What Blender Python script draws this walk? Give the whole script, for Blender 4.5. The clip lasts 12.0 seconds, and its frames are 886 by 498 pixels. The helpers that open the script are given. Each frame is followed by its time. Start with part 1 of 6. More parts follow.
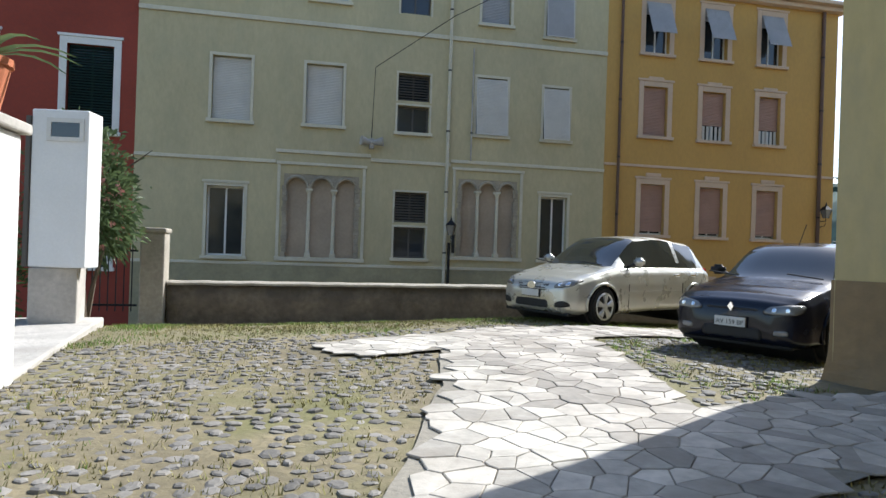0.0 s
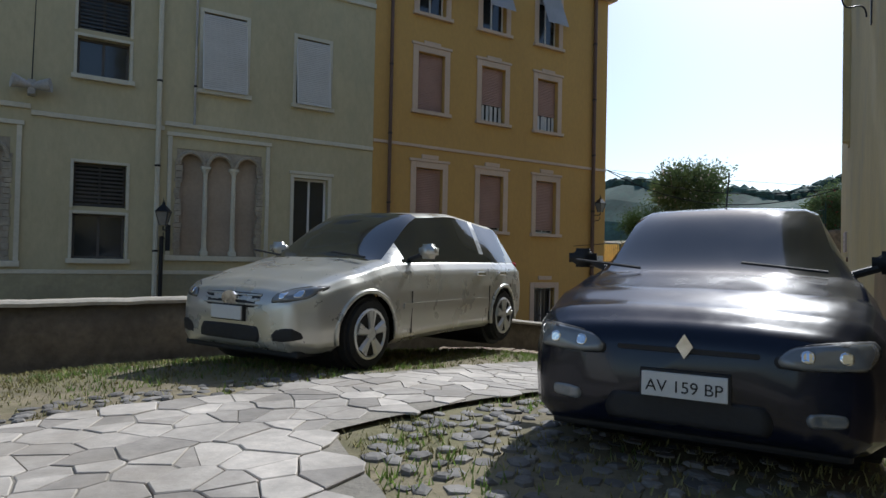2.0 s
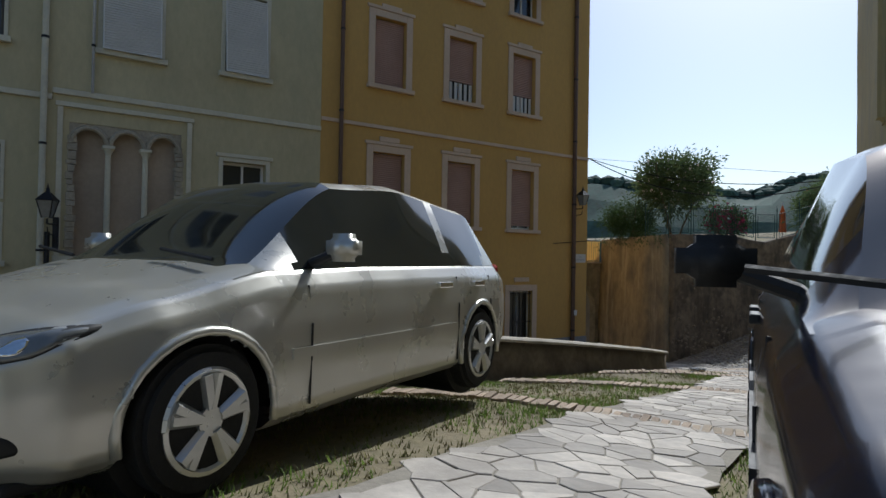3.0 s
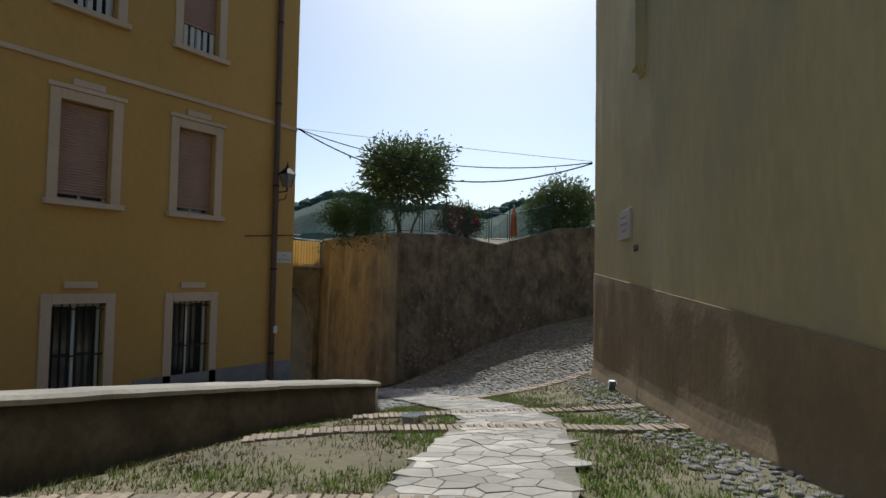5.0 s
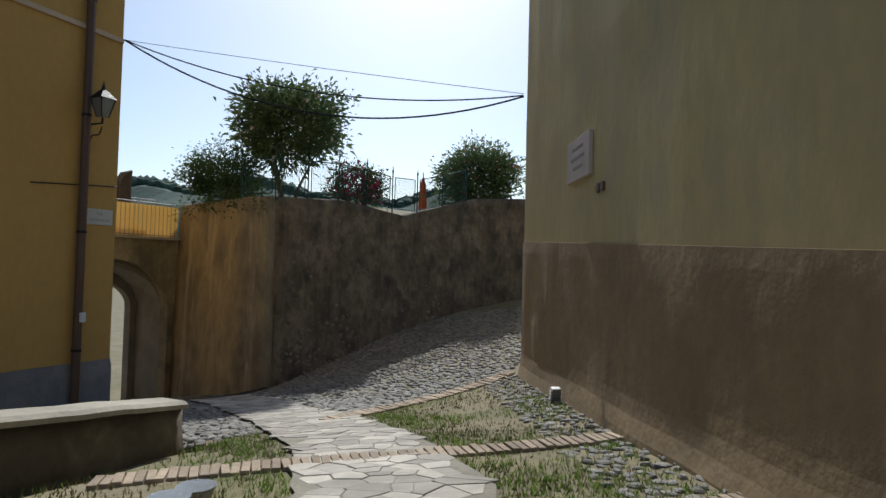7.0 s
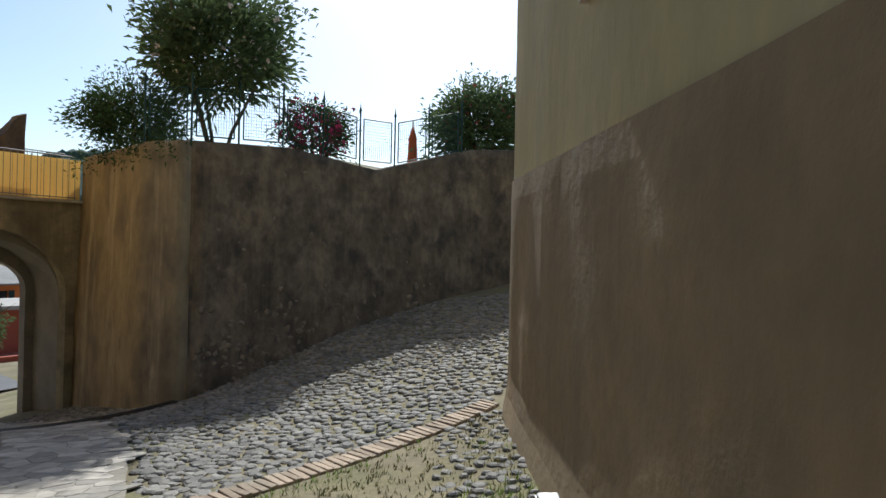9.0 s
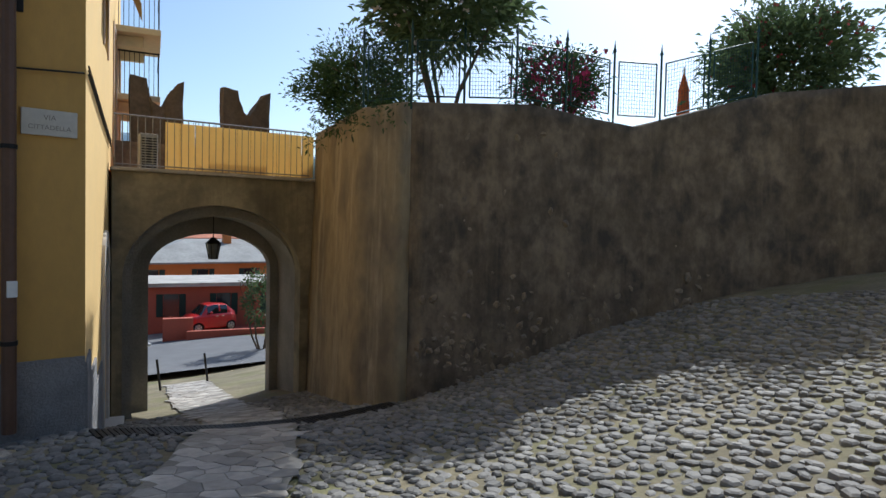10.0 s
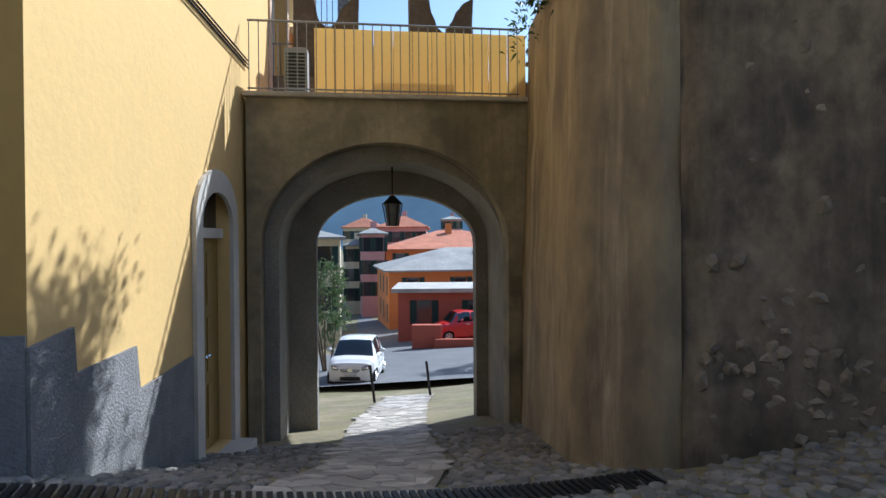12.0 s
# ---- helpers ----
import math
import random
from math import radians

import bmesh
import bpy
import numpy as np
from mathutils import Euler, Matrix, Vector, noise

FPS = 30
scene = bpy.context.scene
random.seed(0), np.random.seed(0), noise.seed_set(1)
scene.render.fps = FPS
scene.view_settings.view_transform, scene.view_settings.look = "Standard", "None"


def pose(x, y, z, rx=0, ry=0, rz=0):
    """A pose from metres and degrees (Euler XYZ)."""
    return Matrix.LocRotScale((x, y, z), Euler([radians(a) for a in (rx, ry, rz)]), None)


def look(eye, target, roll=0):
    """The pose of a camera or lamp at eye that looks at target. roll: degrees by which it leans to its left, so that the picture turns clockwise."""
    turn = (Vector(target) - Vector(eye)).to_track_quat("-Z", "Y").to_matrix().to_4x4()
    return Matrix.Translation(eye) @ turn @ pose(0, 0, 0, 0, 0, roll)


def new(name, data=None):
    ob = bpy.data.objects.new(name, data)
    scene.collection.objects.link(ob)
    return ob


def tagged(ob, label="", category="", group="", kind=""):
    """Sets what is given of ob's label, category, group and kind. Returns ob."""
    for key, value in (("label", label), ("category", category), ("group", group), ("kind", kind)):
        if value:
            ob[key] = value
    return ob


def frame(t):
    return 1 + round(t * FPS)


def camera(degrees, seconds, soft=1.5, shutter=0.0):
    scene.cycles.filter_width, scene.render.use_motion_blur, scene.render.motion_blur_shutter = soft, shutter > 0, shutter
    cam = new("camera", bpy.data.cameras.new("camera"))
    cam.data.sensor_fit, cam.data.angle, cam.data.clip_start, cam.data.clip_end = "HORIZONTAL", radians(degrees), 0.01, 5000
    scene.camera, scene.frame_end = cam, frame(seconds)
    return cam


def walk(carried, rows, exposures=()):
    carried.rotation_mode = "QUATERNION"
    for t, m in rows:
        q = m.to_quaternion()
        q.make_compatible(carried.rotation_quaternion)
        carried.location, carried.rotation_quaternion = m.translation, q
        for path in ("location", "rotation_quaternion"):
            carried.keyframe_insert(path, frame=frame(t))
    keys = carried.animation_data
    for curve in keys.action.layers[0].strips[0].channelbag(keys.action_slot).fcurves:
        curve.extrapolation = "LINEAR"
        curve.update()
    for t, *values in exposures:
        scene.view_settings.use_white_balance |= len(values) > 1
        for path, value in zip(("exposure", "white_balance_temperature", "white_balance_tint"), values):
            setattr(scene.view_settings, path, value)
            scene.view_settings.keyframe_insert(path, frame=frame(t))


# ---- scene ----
cam = camera(71.1, 12.0)
PATH = [
    (0, (-1.323, -1.413, 1.830), (-0.919, 0.546, 1.833), 1.9),
    (0.5, (-0.731, -0.320, 1.691), (0.059, 1.517, 1.722), 1.1),
    (1, (-0.320, 0.662, 1.658), (0.676, 2.396, 1.692), 1.0),
    (1.5, (0.291, 1.905, 1.695), (1.334, 3.612, 1.727), 1.0),
    (2, (0.981, 3.081, 1.656), (2.050, 4.771, 1.690), 1.2),
    (2.5, (1.757, 4.291, 1.672), (2.832, 5.978, 1.697), 1.3),
    (2.7, (2.108, 4.759, 1.696), (3.185, 6.444, 1.723), 1.2),
    (3.6, (4.060, 6.420, 1.580), (5.480, 7.820, 1.630), 1.1),
    (4.5, (6.240, 7.560, 1.350), (7.834, 8.764, 1.435), 1.0),
    (5, (7.440, 8.090, 1.308), (9.134, 9.148, 1.402), 1.0),
    (5.5, (8.336, 8.448, 1.204), (10.117, 9.355, 1.296), 1.0),
    (6, (9.237, 8.920, 1.089), (11.065, 9.726, 1.176), 1.1),
    (6.5, (10.138, 9.314, 1.009), (11.971, 10.111, 1.086), 1.2),
    (7, (11.112, 9.679, 0.917), (12.940, 10.488, 0.987), 1.4),
    (9, (15.850, 10.620, 0.735), (17.635, 11.513, 0.740), 1.3),
    (9.5, (17.020, 11.360, 0.790), (18.599, 12.587, 0.744), 1.3),
    (10, (18.200, 12.110, 0.690), (19.488, 13.638, 0.619), 1.3),
    (10.5, (19.370, 12.920, 0.480), (20.207, 14.735, 0.406), 0.5),
    (11, (20.310, 13.920, 0.150), (21.006, 15.794, 0.092), 0.1),
    (11.5, (20.983, 14.870, -0.168), (21.592, 16.775, -0.215), -0.1),
    (12, (21.271, 16.055, -0.395), (21.794, 17.985, -0.413), -0.4),
]
EXPOSURES = [(0.0, 0.72, 6050, 8), (1.0, 0.5, 5950, 10), (2.0, -0.1, 5850, 9), (2.7, -0.35, 5850, 8), (4.5, -0.4, 6050, 6), (7.0, -0.25, 6150, 6), (9.0, 0.05, 6050, 5), (10.0, 0.1, 5750, 6), (10.5, 0.3, 5600, 6), (11.5, 0.8, 5550, 6), (12.0, 0.5, 5400, 6)]
walk(cam, [(t, look(eye, target, roll)) for t, eye, target, roll in PATH], EXPOSURES)

# ---- world and sun ----
SUN_AZ, SUN_EL = 27.0, 43.0  # degrees: azimuth from +x towards +y, elevation
world = bpy.data.worlds.new("sky")
scene.world = world
world.use_nodes = True
wn = world.node_tree.nodes
sky = wn.new("ShaderNodeTexSky")
sky.sky_type, sky.sun_disc = "NISHITA", False
sky.sun_elevation, sky.sun_rotation = radians(SUN_EL), radians(90 - SUN_AZ)
sky.air_density, sky.dust_density = 1.0, 1.1
world.node_tree.links.new(sky.outputs[0], wn["Background"].inputs[0])
wn["Background"].inputs[1].default_value = 0.14
sun = new("sun", bpy.data.lights.new("sun", "SUN"))
sun.data.energy, sun.data.angle, sun.data.color = 5.0, radians(0.55), (1.0, 0.96, 0.9)
sd = Vector((math.cos(radians(SUN_EL)) * math.cos(radians(SUN_AZ)), math.cos(radians(SUN_EL)) * math.sin(radians(SUN_AZ)), math.sin(radians(SUN_EL))))
sun.matrix_world = look(sd * 60, (0, 0, 0))


# ---- materials ----
def mat(name, col, rough=0.8, var=0.25, big=0.6, fine=14.0, bump=0.25, metal=0.0, stain=None, stain_amt=0.4, island=False, spec=0.4, transmission=0.0, coat=0.0, stretch=(1, 1, 1), rnd=0.0, stain_scale=1.3, streak=None, streak_amt=0.6):
    m = bpy.data.materials.new(name)
    m.use_nodes = True
    nt = m.node_tree
    n, l = nt.nodes, nt.links
    b = n["Principled BSDF"]
    b.inputs["Roughness"].default_value, b.inputs["Metallic"].default_value = rough, metal
    b.inputs["Specular IOR Level"].default_value = spec
    b.inputs["Transmission Weight"].default_value = transmission
    b.inputs["Coat Weight"].default_value = coat
    geo = n.new("ShaderNodeNewGeometry")
    mp = n.new("ShaderNodeMapping")
    mp.inputs["Scale"].default_value = stretch
    l.new(geo.outputs["Position"], mp.inputs["Vector"])

    def tex(scale, detail=5.0):
        t = n.new("ShaderNodeTexNoise")
        t.inputs["Scale"].default_value, t.inputs["Detail"].default_value, t.inputs["Roughness"].default_value = scale, detail, 0.6
        l.new(mp.outputs[0], t.inputs["Vector"])
        return t

    def ramp(src, lo, hi, p0=0.3, p1=0.7):
        r = n.new("ShaderNodeMapRange")
        r.inputs[1].default_value, r.inputs[2].default_value, r.inputs[3].default_value, r.inputs[4].default_value = p0, p1, lo, hi
        l.new(src, r.inputs[0])
        return r.outputs[0]

    def mul(a, c):
        x = n.new("ShaderNodeMath")
        x.operation = "MULTIPLY"
        l.new(a, x.inputs[0])
        l.new(c, x.inputs[1])
        return x.outputs[0]

    tb, tf = tex(big, 4), tex(fine, 6)
    f = mul(ramp(tb.outputs[0], 1 - var, 1 + var * 0.6), ramp(tf.outputs[0], 1 - var * 0.7, 1 + var * 0.5))
    if island or rnd:
        src = geo.outputs["Random Per Island"]
        if rnd and not island:
            oi = n.new("ShaderNodeObjectInfo")
            src = oi.outputs["Random"]
        f = mul(f, ramp(src, 1 - (rnd or 0.35), 1 + (rnd or 0.35), 0.0, 1.0))
    sc = n.new("ShaderNodeVectorMath")
    sc.operation = "SCALE"
    sc.inputs[0].default_value = col
    l.new(f, sc.inputs["Scale"])
    out = sc.outputs[0]
    if stain:
        mx = n.new("ShaderNodeMix")
        mx.data_type = "RGBA"
        mx.inputs["B"].default_value = (*stain, 1)
        ts = tex(stain_scale, 8)
        l.new(ramp(ts.outputs[0], 0.0, stain_amt, 0.48, 0.66), mx.inputs["Factor"])
        l.new(out, mx.inputs["A"])
        out = mx.outputs["Result"]
    if streak:
        # long vertical run-off marks
        run = n.new("ShaderNodeMapping")
        run.inputs["Scale"].default_value = (2.6, 2.6, 0.16)
        l.new(geo.outputs["Position"], run.inputs["Vector"])
        tr = n.new("ShaderNodeTexNoise")
        tr.inputs["Scale"].default_value, tr.inputs["Detail"].default_value, tr.inputs["Roughness"].default_value = 1.0, 7.0, 0.65
        l.new(run.outputs[0], tr.inputs["Vector"])
        mr = n.new("ShaderNodeMix")
        mr.data_type = "RGBA"
        mr.inputs["B"].default_value = (*streak, 1)
        l.new(mul(ramp(tr.outputs[0], 0.0, streak_amt, 0.52, 0.66), ramp(tf.outputs[0], 0.4, 1.0)), mr.inputs["Factor"])
        l.new(out, mr.inputs["A"])
        out = mr.outputs["Result"]
    l.new(out, b.inputs["Base Color"])
    l.new(ramp(tf.outputs[0], max(rough - 0.08, 0.02), min(rough + 0.1, 1)), b.inputs["Roughness"])
    if bump:
        bp = n.new("ShaderNodeBump")
        bp.inputs["Strength"].default_value, bp.inputs["Distance"].default_value = bump, 0.02
        l.new(tf.outputs[0], bp.inputs["Height"])
        l.new(bp.outputs[0], b.inputs["Normal"])
    return m


M = {}
M["beige"] = mat("beige_render", (0.52, 0.45, 0.275), 0.9, 0.12, 0.35, 9, 0.2, stain=(0.4, 0.37, 0.24), stain_amt=0.35, stretch=(1, 1, 0.45))
M["beige_dado"] = mat("beige_dado", (0.36, 0.32, 0.2), 0.9, 0.18, 0.5, 9, 0.3, stain=(0.22, 0.2, 0.14), stain_amt=0.5)
M["beige_trim"] = mat("beige_trim", (0.62, 0.57, 0.44), 0.85, 0.12, 0.8, 12, 0.2)
M["stone_arch"] = mat("arch_stone", (0.42, 0.36, 0.27), 0.9, 0.25, 1.2, 16, 0.5, stain=(0.22, 0.2, 0.16), stain_amt=0.5)
M["arch_fill"] = mat("arch_infill", (0.44, 0.35, 0.26), 0.9, 0.12, 0.8, 12, 0.2)
# One ochre house: shade is painted into the front tone, sunlight into the side.
M["yellow"] = mat("ochre_render_shade", (0.55, 0.33, 0.1), 0.9, 0.1, 0.3, 10, 0.2, stain=(0.55, 0.34, 0.1), stain_amt=0.35, stretch=(1, 1, 0.5))
M["yellow_side"] = mat("ochre_render_sun", (0.72, 0.49, 0.2), 0.9, 0.07, 0.3, 12, 0.2, stain=(0.64, 0.45, 0.2), stain_amt=0.3)
M["pink_trim"] = mat("pink_trim", (0.62, 0.46, 0.33), 0.88, 0.1, 0.8, 12, 0.2)
M["red"] = mat("oxblood_render", (0.27, 0.055, 0.035), 0.9, 0.15, 0.4, 10, 0.2)
M["white_trim"] = mat("white_trim", (0.72, 0.7, 0.66), 0.8, 0.08, 1, 12, 0.1)
M["shutter_grey"] = mat("roller_slats_grey", (0.6, 0.58, 0.54), 0.6, 0.08, 1.5, 20, 0.1)
M["shutter_pink"] = mat("roller_slats_pink", (0.42, 0.27, 0.22), 0.65, 0.1, 1.5, 20, 0.1)
M["shutter_green"] = mat("shutter_green", (0.01, 0.035, 0.03), 0.6, 0.15, 1.5, 20, 0.1)
M["shutter_blue"] = mat("awning_shutter", (0.4, 0.4, 0.42), 0.6, 0.1, 1.5, 20, 0.1)
M["glass"] = mat("window_glass", (0.025, 0.03, 0.035), 0.06, 0.1, 1, 4, 0.0, spec=0.8)
M["frame_white"] = mat("painted_frame", (0.7, 0.69, 0.66), 0.5, 0.06, 1, 20, 0.05)
M["frame_dark"] = mat("dark_frame", (0.1, 0.09, 0.08), 0.6, 0.1, 1, 20, 0.05)
M["pipe"] = mat("brown_pipe", (0.13, 0.07, 0.045), 0.5, 0.15, 2, 20, 0.1)
M["iron"] = mat("wrought_iron", (0.02, 0.02, 0.022), 0.5, 0.2, 4, 30, 0.2, metal=0.4)
M["teal"] = mat("teal_iron", (0.02, 0.06, 0.06), 0.5, 0.2, 4, 30, 0.2, metal=0.3)
M["galv"] = mat("galvanised_iron", (0.3, 0.3, 0.3), 0.45, 0.2, 4, 30, 0.2, metal=0.7)
M["tower"] = mat("tower_render", (0.52, 0.43, 0.22), 0.92, 0.14, 0.3, 7, 0.3, stain=(0.36, 0.32, 0.22), stain_amt=0.5, stretch=(1, 1, 0.5), streak=(0.4, 0.34, 0.2), streak_amt=0.45)
M["tower_dado"] = mat("tower_dado", (0.3, 0.215, 0.12), 0.92, 0.2, 0.5, 8, 0.5, stain=(0.19, 0.14, 0.085), stain_amt=0.55, streak=(0.2, 0.145, 0.085), streak_amt=0.5)
M["bluepaint"] = mat("pale_blue_render", (0.45, 0.47, 0.5), 0.9, 0.15, 0.5, 10, 0.2)
M["retain"] = mat("old_ochre_plaster", (0.31, 0.235, 0.14), 0.95, 0.3, 0.8, 6, 0.9, stain=(0.13, 0.1, 0.075), stain_amt=0.8, stretch=(1, 1, 0.45), streak=(0.46, 0.37, 0.25), streak_amt=0.8)
M["retain_dark"] = mat("weathered_plaster", (0.16, 0.125, 0.09), 0.95, 0.5, 1.6, 7, 1.0, stain=(0.05, 0.042, 0.036), stain_amt=0.9, stretch=(1, 1, 0.7), stain_scale=2.2, streak=(0.24, 0.185, 0.12), streak_amt=0.5)
M["rubble"] = mat("rubble_stone", (0.17, 0.135, 0.1), 0.95, 0.35, 2, 14, 0.8, island=True)
M["bridge"] = mat("bridge_plaster", (0.29, 0.245, 0.16), 0.95, 0.3, 0.9, 7, 0.6, stain=(0.11, 0.095, 0.07), stain_amt=0.75, streak=(0.09, 0.08, 0.06), streak_amt=0.7)
M["bridge_grey"] = mat("bridge_cement", (0.25, 0.235, 0.21), 0.95, 0.25, 1.2, 24, 0.9, stain=(0.18, 0.17, 0.15), stain_amt=0.5)
M["grey_dado"] = mat("roughcast_dado", (0.27, 0.26, 0.26), 0.95, 0.25, 2, 40, 1.0)
M["concrete"] = mat("concrete", (0.45, 0.42, 0.38), 0.9, 0.2, 1.2, 16, 0.5, stain=(0.28, 0.26, 0.23), stain_amt=0.5)
M["coping"] = mat("worn_coping", (0.4, 0.36, 0.3), 0.9, 0.25, 1.2, 16, 0.5, stain=(0.32, 0.3, 0.24), stain_amt=0.5)
M["parapet"] = mat("parapet_stone", (0.17, 0.14, 0.105), 0.95, 0.4, 1.6, 9, 1.0, stain=(0.12, 0.1, 0.08), stain_amt=0.8)
M["soil"] = mat("dry_earth", (0.215, 0.18, 0.11), 0.95, 0.35, 0.9, 12, 0.8, stain=(0.14, 0.14, 0.05), stain_amt=0.7, stain_scale=0.8)
M["mortar"] = mat("path_mortar", (0.27, 0.245, 0.2), 0.95, 0.25, 1.0, 18, 0.5)
M["marble"] = mat("worn_marble", (0.5, 0.46, 0.4), 0.75, 0.28, 1.6, 10, 0.35, rnd=0.3, stain=(0.27, 0.235, 0.19), stain_amt=0.5)
M["marble_far"] = mat("worn_marble_rest", (0.42, 0.38, 0.33), 0.75, 0.28, 1.6, 10, 0.35, island=True, stain=(0.26, 0.225, 0.18), stain_amt=0.5)
M["cobble"] = mat("river_cobble", (0.2, 0.185, 0.165), 0.75, 0.25, 2, 20, 0.35, island=True)
M["brick"] = mat("edge_brick", (0.4, 0.31, 0.23), 0.9, 0.25, 2, 22, 0.5, rnd=0.3, stain=(0.3, 0.27, 0.2), stain_amt=0.5)
M["grass"] = mat("dry_grass", (0.25, 0.22, 0.08), 0.8, 0.35, 0.7, 8, 0.0, island=True, stain=(0.17, 0.19, 0.06), stain_amt=0.8)
M["weed"] = mat("green_weed", (0.11, 0.16, 0.04), 0.7, 0.35, 0.7, 8, 0.0, island=True)
M["leaf"] = mat("oleander_leaf", (0.1, 0.15, 0.06), 0.55, 0.3, 0.8, 8, 0.0, island=True)
M["leaf_dark"] = mat("dark_leaf", (0.05, 0.095, 0.03), 0.55, 0.3, 0.8, 8, 0.0, island=True)
M["flower_pink"] = mat("pink_flower", (0.62, 0.3, 0.28), 0.7, 0.2, 2, 8, 0.0, island=True)
M["flower_white"] = mat("white_flower", (0.7, 0.6, 0.55), 0.7, 0.2, 2, 8, 0.0, island=True)
M["flower_mag"] = mat("magenta_bract", (0.4, 0.03, 0.12), 0.7, 0.2, 2, 8, 0.0, island=True)
M["flower_red"] = mat("red_flower", (0.4, 0.06, 0.07), 0.7, 0.2, 2, 8, 0.0, island=True)
M["bark"] = mat("bark", (0.13, 0.1, 0.07), 0.9, 0.3, 4, 22, 0.8)
M["hill"] = mat("wooded_hill", (0.06, 0.1, 0.075), 0.95, 0.4, 0.05, 0.4, 0.0, island=True)
# Distance haze is mixed into this pale blue base colour.
M["far_hill"] = mat("haze_tinted_hill", (0.16, 0.24, 0.3), 1.0, 0.15, 0.005, 0.03, 0.0)
M["silver"] = mat("silver_paint", (0.55, 0.54, 0.49), 0.3, 0.03, 1, 3, 0.0, metal=0.55, coat=0.6)
M["navy"] = mat("navy_paint", (0.004, 0.006, 0.016), 0.2, 0.05, 1.5, 3, 0.0, coat=0.25, spec=0.35)
M["whitepaint"] = mat("white_car_paint", (0.75, 0.75, 0.74), 0.3, 0.03, 1, 40, 0.0, coat=0.5)
M["redpaint"] = mat("red_car_paint", (0.5, 0.02, 0.02), 0.3, 0.03, 1, 40, 0.0, coat=0.5)
M["carglass"] = mat("car_glass", (0.012, 0.015, 0.016), 0.04, 0.05, 1, 4, 0.0, spec=0.9, coat=0.5)
M["tyre"] = mat("tyre_rubber", (0.018, 0.018, 0.018), 0.85, 0.2, 4, 40, 0.3)
M["alloy"] = mat("alloy", (0.6, 0.6, 0.58), 0.35, 0.08, 3, 30, 0.0, metal=0.8)
M["plastic"] = mat("black_plastic", (0.02, 0.02, 0.021), 0.6, 0.15, 3, 40, 0.15)
M["lamp_glass"] = mat("headlamp_lens", (0.15, 0.16, 0.165), 0.1, 0.15, 5, 16, 0.0, spec=0.8, coat=0.8)
M["tail"] = mat("tail_lamp", (0.4, 0.015, 0.015), 0.15, 0.1, 5, 16, 0.0, spec=0.8)
M["chrome"] = mat("chrome", (0.8, 0.8, 0.8), 0.12, 0.03, 3, 30, 0.0, metal=1.0)
M["plate"] = mat("plate_white", (0.62, 0.62, 0.6), 0.5, 0.06, 3, 30, 0.0)
M["ink"] = mat("black_ink", (0.02, 0.02, 0.02), 0.6, 0.05, 3, 30, 0.0)
M["ink_soft"] = mat("worn_ink", (0.3, 0.27, 0.24), 0.7, 0.1, 3, 30, 0.0)
M["marble_sign"] = mat("sign_marble", (0.6, 0.56, 0.5), 0.6, 0.1, 2, 14, 0.1)
M["plaque"] = mat("pinkish_plaque", (0.5, 0.42, 0.38), 0.6, 0.12, 2, 14, 0.1)
M["screen"] = mat("yellow_awning_cloth", (0.78, 0.62, 0.3), 0.8, 0.08, 1.2, 20, 0.1)
def let_through(m, col, share):
    """Thin cloth and leaves let part of the light through."""
    nt = m.node_tree
    thin, both = nt.nodes.new("ShaderNodeBsdfTranslucent"), nt.nodes.new("ShaderNodeMixShader")
    thin.inputs[0].default_value, both.inputs[0].default_value = (*col, 1), share
    nt.links.new(nt.nodes["Principled BSDF"].outputs[0], both.inputs[1])
    nt.links.new(thin.outputs[0], both.inputs[2])
    nt.links.new(both.outputs[0], nt.nodes["Material Output"].inputs[0])


let_through(M["screen"], (0.88, 0.7, 0.36), 0.6)
let_through(M["leaf"], (0.1, 0.14, 0.06), 0.4)
let_through(M["leaf_dark"], (0.05, 0.085, 0.025), 0.3)
let_through(M["weed"], (0.2, 0.3, 0.06), 0.4)
M["door_wood"] = mat("ochre_door", (0.32, 0.2, 0.05), 0.55, 0.15, 1, 18, 0.2, stretch=(1, 1, 0.2))
M["orange_cloth"] = mat("orange_cloth", (0.55, 0.12, 0.03), 0.85, 0.1, 2, 20, 0.2)
M["terracotta"] = mat("terracotta", (0.45, 0.15, 0.07), 0.85, 0.15, 2, 20, 0.3)
M["rooftile"] = mat("clay_roof_tiles", (0.42, 0.16, 0.09), 0.9, 0.25, 1, 6, 0.5, rnd=0.15)
M["slate"] = mat("slate_roof", (0.3, 0.29, 0.27), 0.85, 0.25, 0.6, 5, 0.5)
M["asphalt"] = mat("asphalt", (0.15, 0.15, 0.155), 0.9, 0.15, 1, 30, 0.3)
M["town_orange"] = mat("orange_render", (0.56, 0.2, 0.06), 0.9, 0.12, 0.3, 8, 0.2)
M["town_red"] = mat("brick_red_render", (0.42, 0.11, 0.07), 0.9, 0.12, 0.3, 8, 0.2)
M["town_pink"] = mat("pink_render", (0.5, 0.26, 0.24), 0.9, 0.12, 0.2, 8, 0.2)
M["town_cream"] = mat("cream_render", (0.6, 0.52, 0.36), 0.9, 0.12, 0.2, 8, 0.2)
M["white_metal"] = mat("white_enamel", (0.78, 0.78, 0.78), 0.4, 0.05, 1, 30, 0.05)
M["clearplastic"] = mat("clear_plastic", (0.75, 0.78, 0.8), 0.15, 0.05, 3, 30, 0.0, spec=0.7, transmission=0.75)
M["blue"] = mat("blue_enamel", (0.02, 0.1, 0.5), 0.4, 0.05, 3, 30, 0.0)
